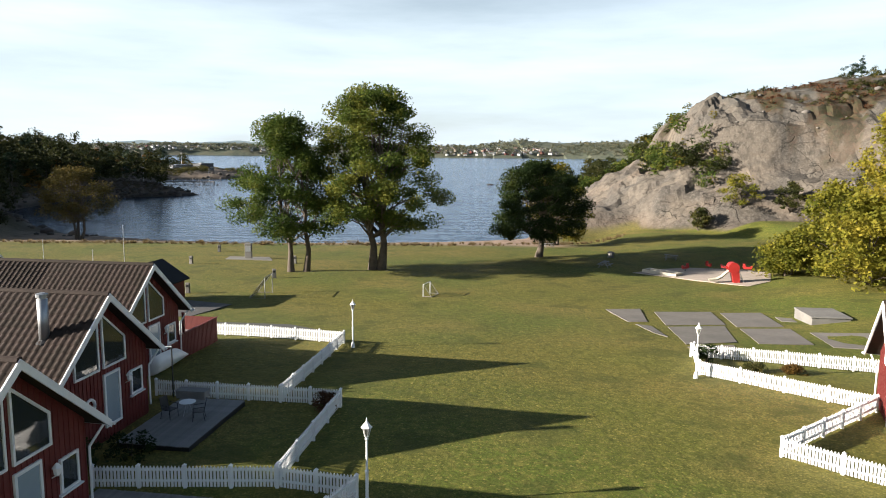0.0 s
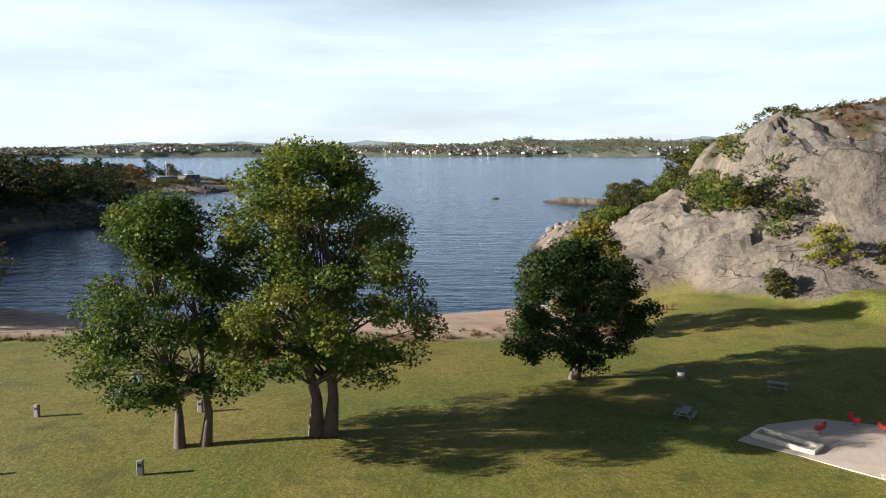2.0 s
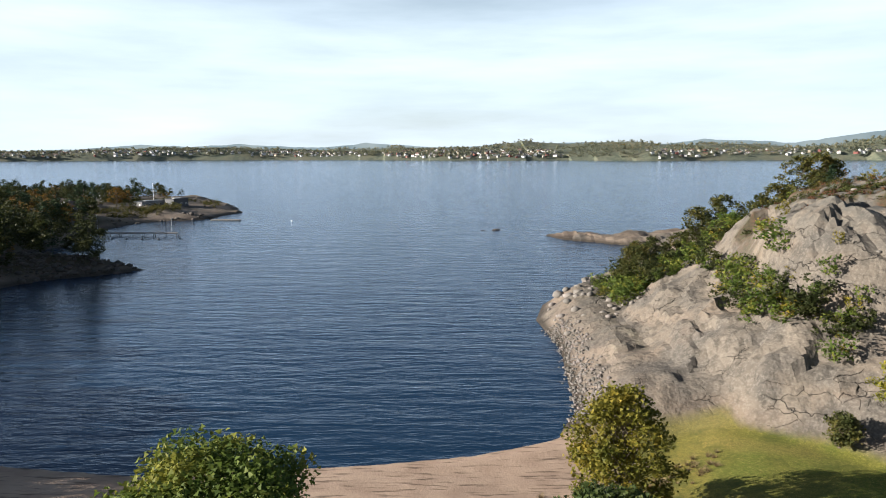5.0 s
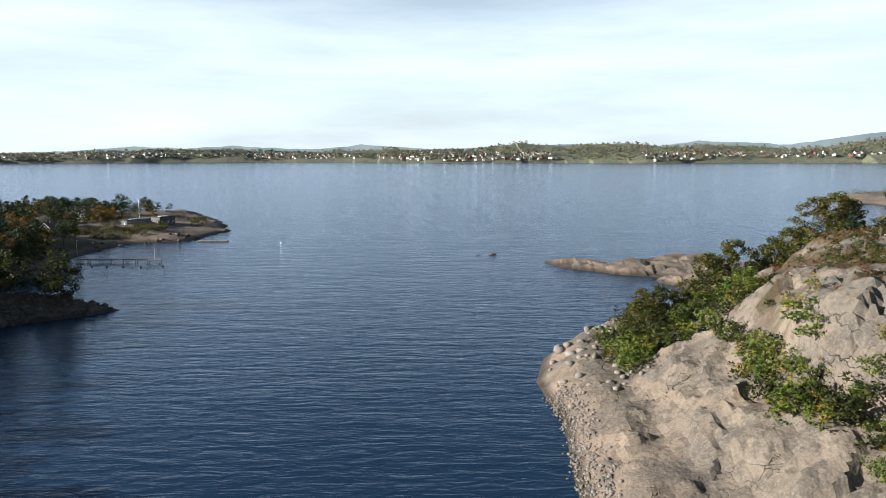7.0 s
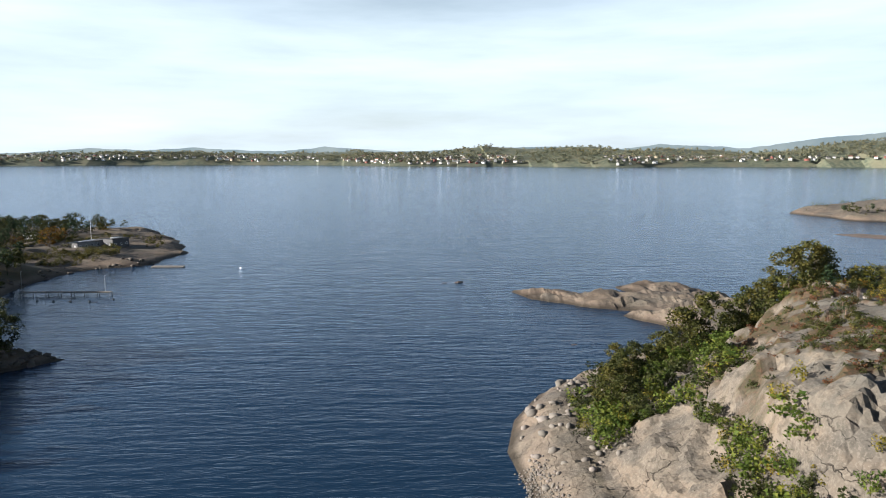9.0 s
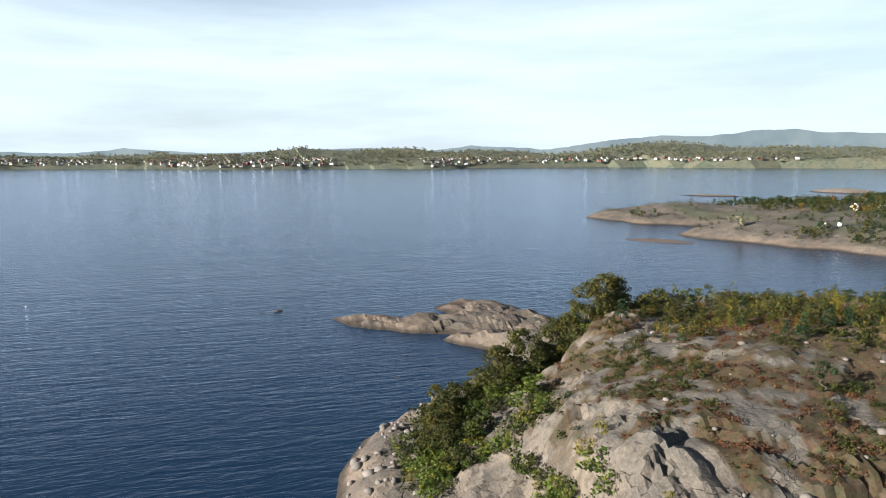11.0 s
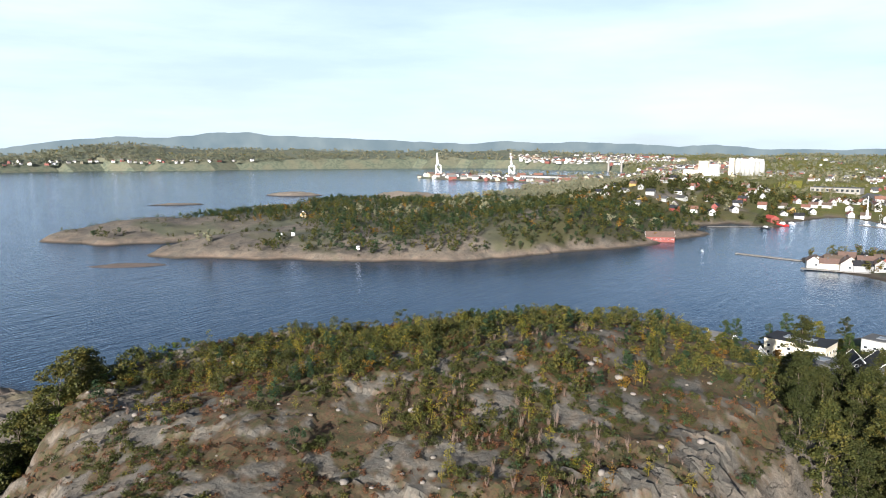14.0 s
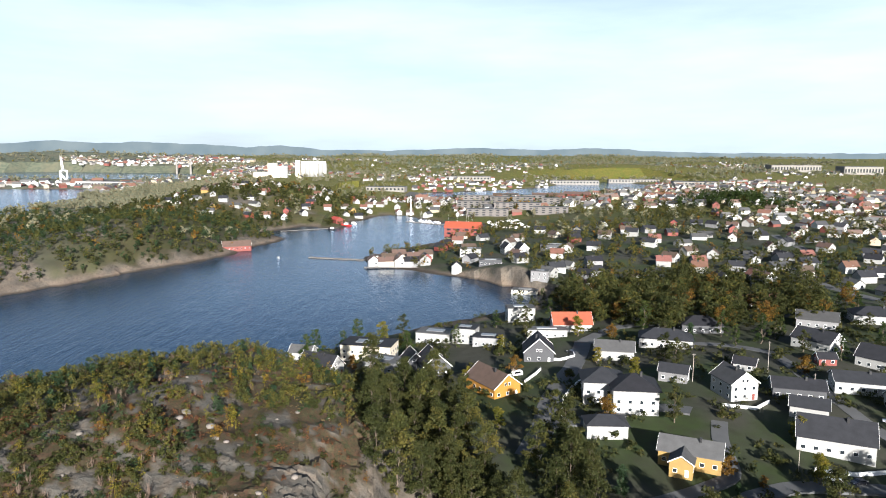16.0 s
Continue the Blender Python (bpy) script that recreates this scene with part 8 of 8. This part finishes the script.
GARDEN = []
for i, (lb, z0, z1, r, n, per, mt, nm) in enumerate((("green garden tree between the houses", 1.2, 8.5, 3.2, 34, 24, M_COPSE, "tree"), ("dark green garden tree between the houses", 0.8, 10.5, 3.0, 36, 24, M_OAK2, "tree"),
                                                 ("yellow autumn tree in a garden", 1.0, 7.0, 2.7, 28, 32, M_GOLD, "tree"), ("orange autumn tree in a garden", 0.8, 6.0, 2.5, 24, 32, M_AUTUMN, "tree"),
                                                 ("clipped dark green conifer in a garden", 0.2, 6.5, 1.4, 26, 32, M_PINE, "conifer"), ("round green shrub in a garden", 0.2, 2.4, 1.9, 18, 26, M_BUSH, "shrub"))):
    t = tree(lb, pose(300 + 10 * i, -300, 0), 300 + i, z0, z1, curve((0, r * 0.75), (0.35, r), (0.8, r * 0.6), (1, r * 0.2)) if nm != "conifer" else curve((0, r), (1, 0.2)), n, int(per * 2.4), 0.9, 0.22, mt, 0.16, group="garden trees", name=nm, share=0.3)
    GARDEN.append(t)
first = set()


def plant(k, x, y, s=1.0):
    m = at(x, y, random.uniform(0, 360)) @ Matrix.Scale(s, 4)
    if k not in first:
        first.add(k)
        GARDEN[k].matrix_basis = m
        return GARDEN[k]
    o = copy_thing(GARDEN[k], m)
    o.scale = (s, s, s)
    return o


rgg = np.random.default_rng(77)
TAKEN = [p for p in TAKEN if p[0] < 520]
# the grove below the hill: tall birches and oaks
GROVE = [tree("tall olive-green birch in the grove below the hill", pose(190, 80 + i, 0), 330 + i, 1.5, 13.5, curve((0, 3.0), (0.3, 3.9), (0.7, 2.8), (1, 0.6)), 70, 80, 1.05, 0.21, mt, 0.13,
              group="grove below the hill", share=0.25) for i, mt in enumerate((M_COPSE, M_COPSE, M_BUSH))]
n = 0
for _ in range(2500):
    if n >= 50:
        break
    x, y = rgg.uniform(136, 262), rgg.uniform(28, 112)
    here = (158 < x < 244 and 60 + (x - 200) * 0.12 < y < 92) or (160 < x < 196 and 30 < y < 46)
    if here and free(x, y, 5.0):
        TAKEN.append((x, y))
        m = at(x, y, float(rgg.uniform(0, 360))) @ Matrix.Scale(float(rgg.uniform(0.85, 1.45)), 4)
        if n < 3:
            GROVE[n].matrix_basis = m
        else:
            copy_thing(GROVE[int(rgg.choice([0, 1, 0, 1, 2]))], m)
        n += 1
# a tall row of unseen trees, added to shade the lowest gardens
for i in range(30):
    x, y = 126 + 24 * float(rgg.random()), -104 + 4.4 * i + float(rgg.normal()) * 2
    copy_thing(GROVE[i % 3], at(x, y, 40 * i) @ Matrix.Scale(float(rgg.uniform(1.2, 1.6)), 4))
for k, x, y, s in ((3, 268, 38, 1.3), (2, 262, -8, 1.0), (4, 176, 24, 1.2), (4, 172, -6, 0.7), (2, 345, -82, 1.9), (1, 300, -78, 1.3), (0, 306, -88, 1.2), (5, 246, -2, 1.1), (5, 240, 28, 1.0),
                   (2, 214, 52, 1.0), (5, 262, 18, 1.2), (5, 300, 40, 1.3), (0, 262, 82, 0.9), (2, 268, 100, 0.8), (1, 356, 34, 0.9), (0, 300, -20, 0.7), (5, 216, -22, 1.0), (3, 176, -15, 0.6)):
    plant(k, x, y, s)
    TAKEN.append((x, y))
n = 0
tx, ty = rgg.uniform(168, 500, 4000), rgg.uniform(-240, 140, 4000)
td, th = (sum(g[j, i] * w for j, i, w in on_grid(tx, ty)) for g in (D_GRID, H_GRID))
for x, y, d, dh in zip(tx, ty, td, th):
    if n >= 120:
        break
    if d > 5 and dh < -3 and not in_wood(x, y) and free(x, y, 9.0):
        TAKEN.append((x, y))
        plant(int(rgg.choice([0, 1, 1, 3, 5, 5, 1, 4, 0, 2])), x, y, float(rgg.uniform(0.8, 1.45)))
        n += 1
scatter("hedges", "dark clipped hedges and garden scrub between the houses", "hedge", [bush_proto(400 + i, 1.8, 1.9, 7, 9, 0.8, 0.36) for i in range(4)],
        spots(rgp, 6000, (170, 470, -240, 125), lambda x, y, z, d, dh, c: 0.42 * (d > 4) * (dh < -2) * smooth(-0.05, 0.1, fbm(x / 26, y / 26, 3))), (0.8, 1.9), M_COPSE, 61)
scatter("suburb_trees", "green and brown trees in the suburb gardens", "trees", MIDTREE,
        spots(rgp, 9000, (420, 1000, -620, 120), lambda x, y, z, d, dh, c: 0.28 * (d > 6) * smooth(-0.25, 0.1, fbm(x / 90 + 5, y / 90, 3))), (0.35, 0.95), M_BUSH, 62)
scatter("suburb_trees", "dark trees in the suburb gardens", "trees", MIDTREE,
        spots(rgp, 9000, (420, 1500, -700, 120), lambda x, y, z, d, dh, c: 0.24 * (d > 6) * smooth(-0.1, 0.2, fbm(x / 110 + 1, y / 110 + 7, 3))), (0.4, 1.0), M_COPSE, 63)
scatter("suburb_trees", "orange trees in the suburb gardens", "trees", NROUND,
        spots(rgp, 9000, (420, 1300, -620, 120), lambda x, y, z, d, dh, c: 0.025 * (d > 6)), (0.4, 0.8), M_AUTUMN, 64)


# ---------------------------------------------------------------- cars
M_CARGLASS = mat("car_glass", (0.015, 0.017, 0.02), 0.05, spec=0.8)
M_TYRE = mat("tyre_rubber", (0.02, 0.02, 0.02), 0.8)


def car(x, y, rz, paint, label, van=False):
    c = thing("van" if van else "car", label, "car", at(x, y, rz, 0.12), "parked cars")
    ln, w, h = (5.2, 1.95, 2.0) if van else (4.4, 1.78, 1.45)
    prof = [(-ln / 2, 0.35), (ln / 2, 0.35), (ln / 2, 0.8), (ln / 2 - 0.9, 1.0), (ln / 2 - 1.6, h), (-ln / 2 + 0.2, h), (-ln / 2, 1.0)] if van else \
           [(-ln / 2, 0.3), (ln / 2, 0.3), (ln / 2, 0.72), (ln / 2 - 1.1, 0.92), (ln / 2 - 1.8, h), (-ln / 2 + 1.1, h), (-ln / 2 + 0.3, 0.95), (-ln / 2, 0.85)]
    part("body", MB().prism(prof, -w / 2, w / 2, "y"), paint, c)
    for s in (-1, 1):
        part("side_window", MB().prism([(ln / 2 - 1.25, 1.0), (ln / 2 - 1.75, h - 0.14), (-ln / 2 + 1.2, h - 0.14), (-ln / 2 + 0.7, 1.0)], s * w / 2, s * (w / 2 + 0.015), "y"), M_CARGLASS, c)
        part("headlight", MB().box(ln / 2, s * 0.65, 0.6, 0.05, 0.35, 0.16), M_WHITE, c)
        for e in (-1, 1):
            wh = part("wheel", MB().tube((e * ln * 0.31, s * (w / 2 - 0.2), 0.33), (e * ln * 0.31, s * (w / 2 + 0.02), 0.33), 0.33, n=14), M_TYRE, c)
            part("rim", MB().tube((e * ln * 0.31, s * (w / 2 + 0.02), 0.33), (e * ln * 0.31, s * (w / 2 + 0.035), 0.33), 0.2, n=10), M_METAL, wh)
    part("windscreen", MB().add([(ln / 2 - 1.08, -w / 2 + 0.12, 0.98), (ln / 2 - 1.08, w / 2 - 0.12, 0.98), (ln / 2 - 1.62, w / 2 - 0.16, h - 0.08), (ln / 2 - 1.62, -w / 2 + 0.16, h - 0.08)], [(0, 1, 2, 3)]), M_CARGLASS, c)
    return c


P_WHITE, P_DARK, P_RED, P_SILVER = (mat(n, c, 0.3, coat=0.6) for n, c in (("white_car_paint", (0.75, 0.75, 0.75)), ("dark_car_paint", (0.02, 0.022, 0.03)), ("red_car_paint", (0.4, 0.03, 0.03)), ("silver_car_paint", (0.4, 0.42, 0.44))))
car(176.5, -34.5, 95, P_SILVER, "pale silver van parked on the shaded street", True)
car(177.0, -42.5, 95, P_DARK, "dark car parked on the shaded street")
car(212, -76, 60, P_WHITE, "white car parked beside a house")
car(210, -79.5, 60, P_RED, "red car parked beside a white one")
car(266, 38, 110, P_WHITE, "white van on a drive", True)
car(300, 8, 30, P_DARK, "dark car on the street")

# ---------------------------------------------------------------- along the water
M_JETTY = mat("jetty_timber", (0.20, 0.18, 0.16), 0.85, vary=0.5, scale=1.0, bump=0.01)


def jetty(x0, y0, x1, y1, w, z, label, post=True, name="jetty"):
    ln, a = math.hypot(x1 - x0, y1 - y0), math.degrees(math.atan2(y1 - y0, x1 - x0))
    j = thing(name, label, "jetty", pose(x0, y0, z, 0, 0, a))
    n = max(6, int(ln / 1.5))
    me = MB().box(0, 0, -0.08, ln / n - 0.06, w, 0.1).mesh("plank", M_JETTY)
    for i in range(n):
        o = new("plank", me)
        o.parent, o.matrix_local = j, Matrix.Translation(((i + 0.5) * ln / n, 0, random.uniform(-0.01, 0.01)))
    for s in (-1, 1):
        part("beam", MB().box(ln / 2, s * w * 0.4, -0.36, ln, 0.25, 0.27), M_JETTY, j)
    if post:
        k = max(2, int(ln / 5))
        for i in range(k + 1):
            for s in (-1, 1):
                part("post", MB().tube((ln * i / k, s * w * 0.42, -2.6), (ln * i / k, s * w * 0.42, 0.1), 0.16, n=6), M_JETTY, j)
    else:
        part("float", MB().box(ln / 2, 0, -0.55, ln, w * 0.9, 0.3), M_CONC, j)
    return j


jetty(-163, 384, -125, 383, 2.6, WATER + 1.5, "timber jetty on posts running out from the rocks")
jetty(-134, 458, -117, 457, 4.0, WATER + 0.5, "small floating jetty with pale boards", False)
jetty(658, 170, 640, 118, 4.0, WATER + 0.75, "long floating breakwater in the cove", False, "breakwater")
jetty(870, 232, 905, 166, 4.0, WATER + 1.0, "stone harbour mole with a flat top", True, "mole")
jetty(984, 78, 915, -4, 4.0, WATER + 0.7, "long floating pier of the marina", False, "pier")
for x, y, h in ((-128, 384.5, 7), (-166, 390, 8)):
    p = thing("lamp_post", "thin pale lamp post by the jetty", "lamp post", pose(x, y, WATER + 1.2), "jetty lamps")
    part("pole", MB().tube((0, 0, 0), (0, 0, h), 0.09, 0.06, 6), M_METAL, p)
    part("lamp_head", MB().box(0.3, 0, h, 0.7, 0.2, 0.12), M_METAL, p)
# swimmers' buoys and a mooring ball
for i, (x, y) in enumerate(((-150, 371), (-143, 370), (-136, 370), (-128, 369), (-120, 373), (-86, 452))):
    b = part("buoy", MB().lathe(0, 0, -0.4, [(0.2, 0), (0.5, 0.25), (0.55, 0.5), (0.4, 0.8), (0.1, 0.95)], 10), M_WHITE if i == 5 else M_DARK, smooth=True)
    b.matrix_basis = pose(x, y, WATER)
    tagged(b, "pale mooring buoy on the water" if i == 5 else "small dark float on the water", "buoy", "floats off the jetty")


def skerry(x, y, lx, ly, h, rz, seed, label, material=None):
    """A low rounded islet with rough sides."""
    n, m = 44, 26
    u, v = np.meshgrid(np.linspace(-1.15, 1.15, n), np.linspace(-1.15, 1.15, m))
    r = np.sqrt(u * u + v * v)
    ang = np.arctan2(v, u)
    edge = 1 + 0.22 * fbm(np.cos(ang) * 1.3 + seed, np.sin(ang) * 1.3 + seed * 2, 3)
    z = h * np.clip(1 - (r / edge) ** 2.4, -0.5, 1) * (0.75 + 0.5 * fbm(u * 2 + seed, v * 2, 4)) + 0.25 * h * fbm(u * 7, v * 7 + seed, 3) * (r < edge)
    idx = np.arange(n * m).reshape(m, n)
    q = np.stack([idx[:-1, :-1], idx[:-1, 1:], idx[1:, 1:], idx[1:, :-1]], -1).reshape(-1, 4)
    me = raw_mesh("skerry", np.stack([u.ravel() * lx, v.ravel() * ly, z.ravel() - 0.25], 1), q, material or M_SKERRY)
    o = new("skerry", me)
    o.matrix_basis = pose(x, y, WATER, 0, 0, rz)
    return tagged(o, label, "rock", "skerries in the fjord")


def skerry_mat():
    m = mat("skerry_rock", (0.165, 0.138, 0.112), 0.85, vary=0.7, scale=0.05, bump=0.3, bump_scale=0.5)
    nt = m.node_tree
    b = nt.nodes["Principled BSDF"]
    src = b.inputs["Base Color"].links[0].from_socket
    tc, sx, mr, mx = nt.nodes.new("ShaderNodeTexCoord"), nt.nodes.new("ShaderNodeSeparateXYZ"), nt.nodes.new("ShaderNodeMapRange"), nt.nodes.new("ShaderNodeMix")
    nt.links.new(tc.outputs["Object"], sx.inputs[0])
    nt.links.new(sx.outputs["Z"], mr.inputs["Value"])
    mr.inputs["From Min"].default_value, mr.inputs["From Max"].default_value = 0.5, 1.4
    mr.inputs["To Min"].default_value, mr.inputs["To Max"].default_value = 1, 0
    mx.data_type = "RGBA"
    nt.links.new(mr.outputs[0], mx.inputs[0])
    nt.links.new(src, mx.inputs[6])
    mx.inputs[7].default_value = (0.022, 0.019, 0.016, 1)
    nt.links.new(mx.outputs[2], b.inputs["Base Color"])
    return m


M_SKERRY = skerry_mat()
skerry(346, 570, 30, 10, 2.0, -50, 1.1, "low dark skerry awash beside the ness", M_DARKSTONE)
skerry(780, 1052, 46, 16, 3.2, -43, 2.2, "low brown skerry out in the fjord")
skerry(1062, 1056, 58, 24, 8, -62, 3.3, "brown rocky islet out in the fjord")
skerry(845, 868, 66, 16, 4.0, -60, 4.4, "long low brown skerry behind the ness")
skerry(1080, 790, 95, 40, 17, -55, 5.5, "rounded brown islet behind the ness")
skerry(27, 406, 2.6, 1.4, 1.1, 20, 6.6, "small dark rock awash in the bay", M_DARKSTONE)
skerry(20, 405, 2.0, 0.9, 0.5, 5, 7.7, "small dark rock awash in the bay", M_DARKSTONE)
skerry(56, 296, 2.4, 0.9, 0.4, 5, 8.7, "small dark rock awash in the bay", M_DARKSTONE)

# huts on the ness, the red boathouse, the houses of the headland
put(706, 248, 112, "red wooden boathouse on the shore rocks", 11, 27, 4.0, 4.6, "red", "brown", chimney=False, name="boathouse")
put(596, 612, 30, "small yellow cabin on the rocky ness", 7, 9, 3.4, 3.2, "yellow", "brown", chimney=False, name="cabin")
for x, y in ((470, 528), (478, 520), (472, 442)):
    hb = thing("beacon_hut", "small white hut on the shore rocks", "hut", at(x, y, 30), "white shore huts")
    part("wall", MB().box(0, 0, -0.5, 3.0, 2.6, 3.6), M_WHITE, hb)
    part("roof", MB().prism([(-1.5, 3.1), (1.5, 3.1), (0, 4.0)], -1.7, 1.7, "x"), M_GREYROOF, hb)
    part("door", MB().box(-1.52, 0, 0, 0.08, 0.8, 1.8), M_GREYWALL, hb)
put(-190, 509, 62, "low grey modern summer house on the point", 8, 20, 3.4, 0, "grey", "grey", "flat", chimney=False)
put(-175, 514, 62, "dark glass-fronted summer house on the point", 8, 12, 4.6, 0, "dark", "black", "flat", chimney=False)
put(-208, 448, 70, "brown cabin among trees on the headland", 7, 11, 3.0, 2.6, "dark", "brown")
put(-238, 545, 80, "grey cabin with a brown roof on the headland", 8, 12, 3.0, 2.6, "grey", "brown")
fl = thing("flagpole", "tall white flagpole beside the summer house", "flagpole", at(-196, 528))
part("pole", MB().tube((0, 0, -0.3), (0, 0, 13), 0.12, 0.06, 6), M_WHITE, fl)
part("knob", MB().lathe(0, 0, 13, [(0.1, 0), (0.18, 0.15), (0.05, 0.35)], 8), M_WHITE, fl)
for x, y, h in ((256, -58, 13), (232, -62, 9), (250, -26, 11), (247, 42, 9), (182, -28, 8), (480, -215, 11), (455, -222, 10)):
    p = thing("utility_pole", "slim pole standing among the gardens", "pole", at(x, y), "poles among the gardens")
    part("pole", MB().tube((0, 0, -0.3), (0, 0, h), 0.12, 0.07, 6), M_BIRCH, p)
    part("cross_arm", MB().box(0, 0, h - 0.6, 0.1, 1.6, 0.1), M_JETTY, p)


# ---------------------------------------------------------------- boats
def motor_boat(x, y, rz, ln, paint, label, mast=0.0):
    b = thing("sailing_boat" if mast else "motor_boat", label, "boat", pose(x, y, WATER, 0, 0, rz), "boats in the harbour")
    mb = MB()
    sec = []
    for t, w in ((0, 0.8), (0.35, 1.0), (0.7, 0.8), (1.0, 0.03)):
        x0 = (t - 0.5) * ln
        h = 0.12 * ln * (0.85 + 0.35 * t)
        bw = 0.16 * ln * w
        sec.append([(x0, -bw, h), (x0, -bw * 0.7, -0.2), (x0, bw * 0.7, -0.2), (x0, bw, h)])
    mb.add([p for s in sec for p in s], [(i * 4 + k, i * 4 + k + 1, i * 4 + 5 + k, i * 4 + 4 + k) for i in range(3) for k in range(3)] + [(3, 2, 1, 0)] + [(i * 4, i * 4 + 4, i * 4 + 7, i * 4 + 3) for i in range(3)])
    part("hull", mb, paint, b)
    part("cabin", MB().prism([(-0.18 * ln, 0.12 * ln), (0.2 * ln, 0.13 * ln), (0.1 * ln, 0.24 * ln), (-0.16 * ln, 0.24 * ln)], -0.1 * ln, 0.1 * ln, "y"), M_WHITE, b)
    part("windscreen", MB().prism([(0.105 * ln, 0.15 * ln), (0.19 * ln, 0.15 * ln), (0.12 * ln, 0.22 * ln)], -0.104 * ln, 0.104 * ln, "y"), M_CARGLASS, b)
    if mast:
        part("mast", MB().tube((0.05 * ln, 0, 0.2 * ln), (0.05 * ln, 0, mast), 0.09, 0.05, 5), M_WHITE, b)
        part("boom", MB().tube((0.05 * ln, 0, 0.3 * ln), (-0.35 * ln, 0, 0.3 * ln), 0.07, n=5), M_WHITE, b)
    return b


motor_boat(656, 198, 200, 7, M_WHITE, "small white motor boat under way")
motor_boat(935, 158, 60, 16, M_PLAYRED, "red work boat at the quay", 9)
motor_boat(962, 150, 40, 11, M_WHITE, "white boat at the quay")
motor_boat(892, 172, 60, 12, M_DARK, "dark boat moored at the mole")
bb = random.Random(5)
first_m, first_s = motor_boat(990, 45, 30, 8, M_WHITE, "white leisure boat in the marina"), motor_boat(985, 58, 30, 10, M_WHITE, "white sailing boat in the marina", 14)
for i in range(26):
    t = bb.random()
    copy_thing(first_s if i % 3 == 0 else first_m, pose(985 - 72 * t + bb.uniform(-3, 3) + 12 * (i % 2), 72 - 82 * t - 10 * (i % 2), WATER, 0, 0, 40 + 180 * (i % 2) + bb.uniform(-6, 6)))
for i in range(34):
    x, y = bb.uniform(840, 960), bb.uniform(-75, -30)
    copy_thing(first_m, pose(x, y, max(ground_z(x, y), WATER + 0.2) + 0.6, 0, 0, bb.choice((20, 110)) + bb.uniform(-8, 8)))
rd = thing("work_shed", "red painted harbour shed on the quay", "shed", at(955, 172, 30))
part("wall", MB().prism([(-5, -1), (5, -1), (5, 5), (0, 8), (-5, 5)], -10, 10, "x"), M_REDWALL, rd)
for s in (-1, 1):
    part("roof", MB().prism([(0, 8.1), (s * 5.6, 4.8), (s * 5.6, 5.1), (0, 8.4)], -10.5, 10.5, "x"), M_REDROOF, rd)
ms = thing("harbour_mast", "tall white beacon mast on the quay", "mast", at(1075, 70, 0))
part("tower", MB().box(0, 0, -1, 3, 3, 12), M_WHITE, ms)
part("mast", MB().tube((0, 0, 11), (0, 0, 30), 0.8, 0.4, 8), M_WHITE, ms)
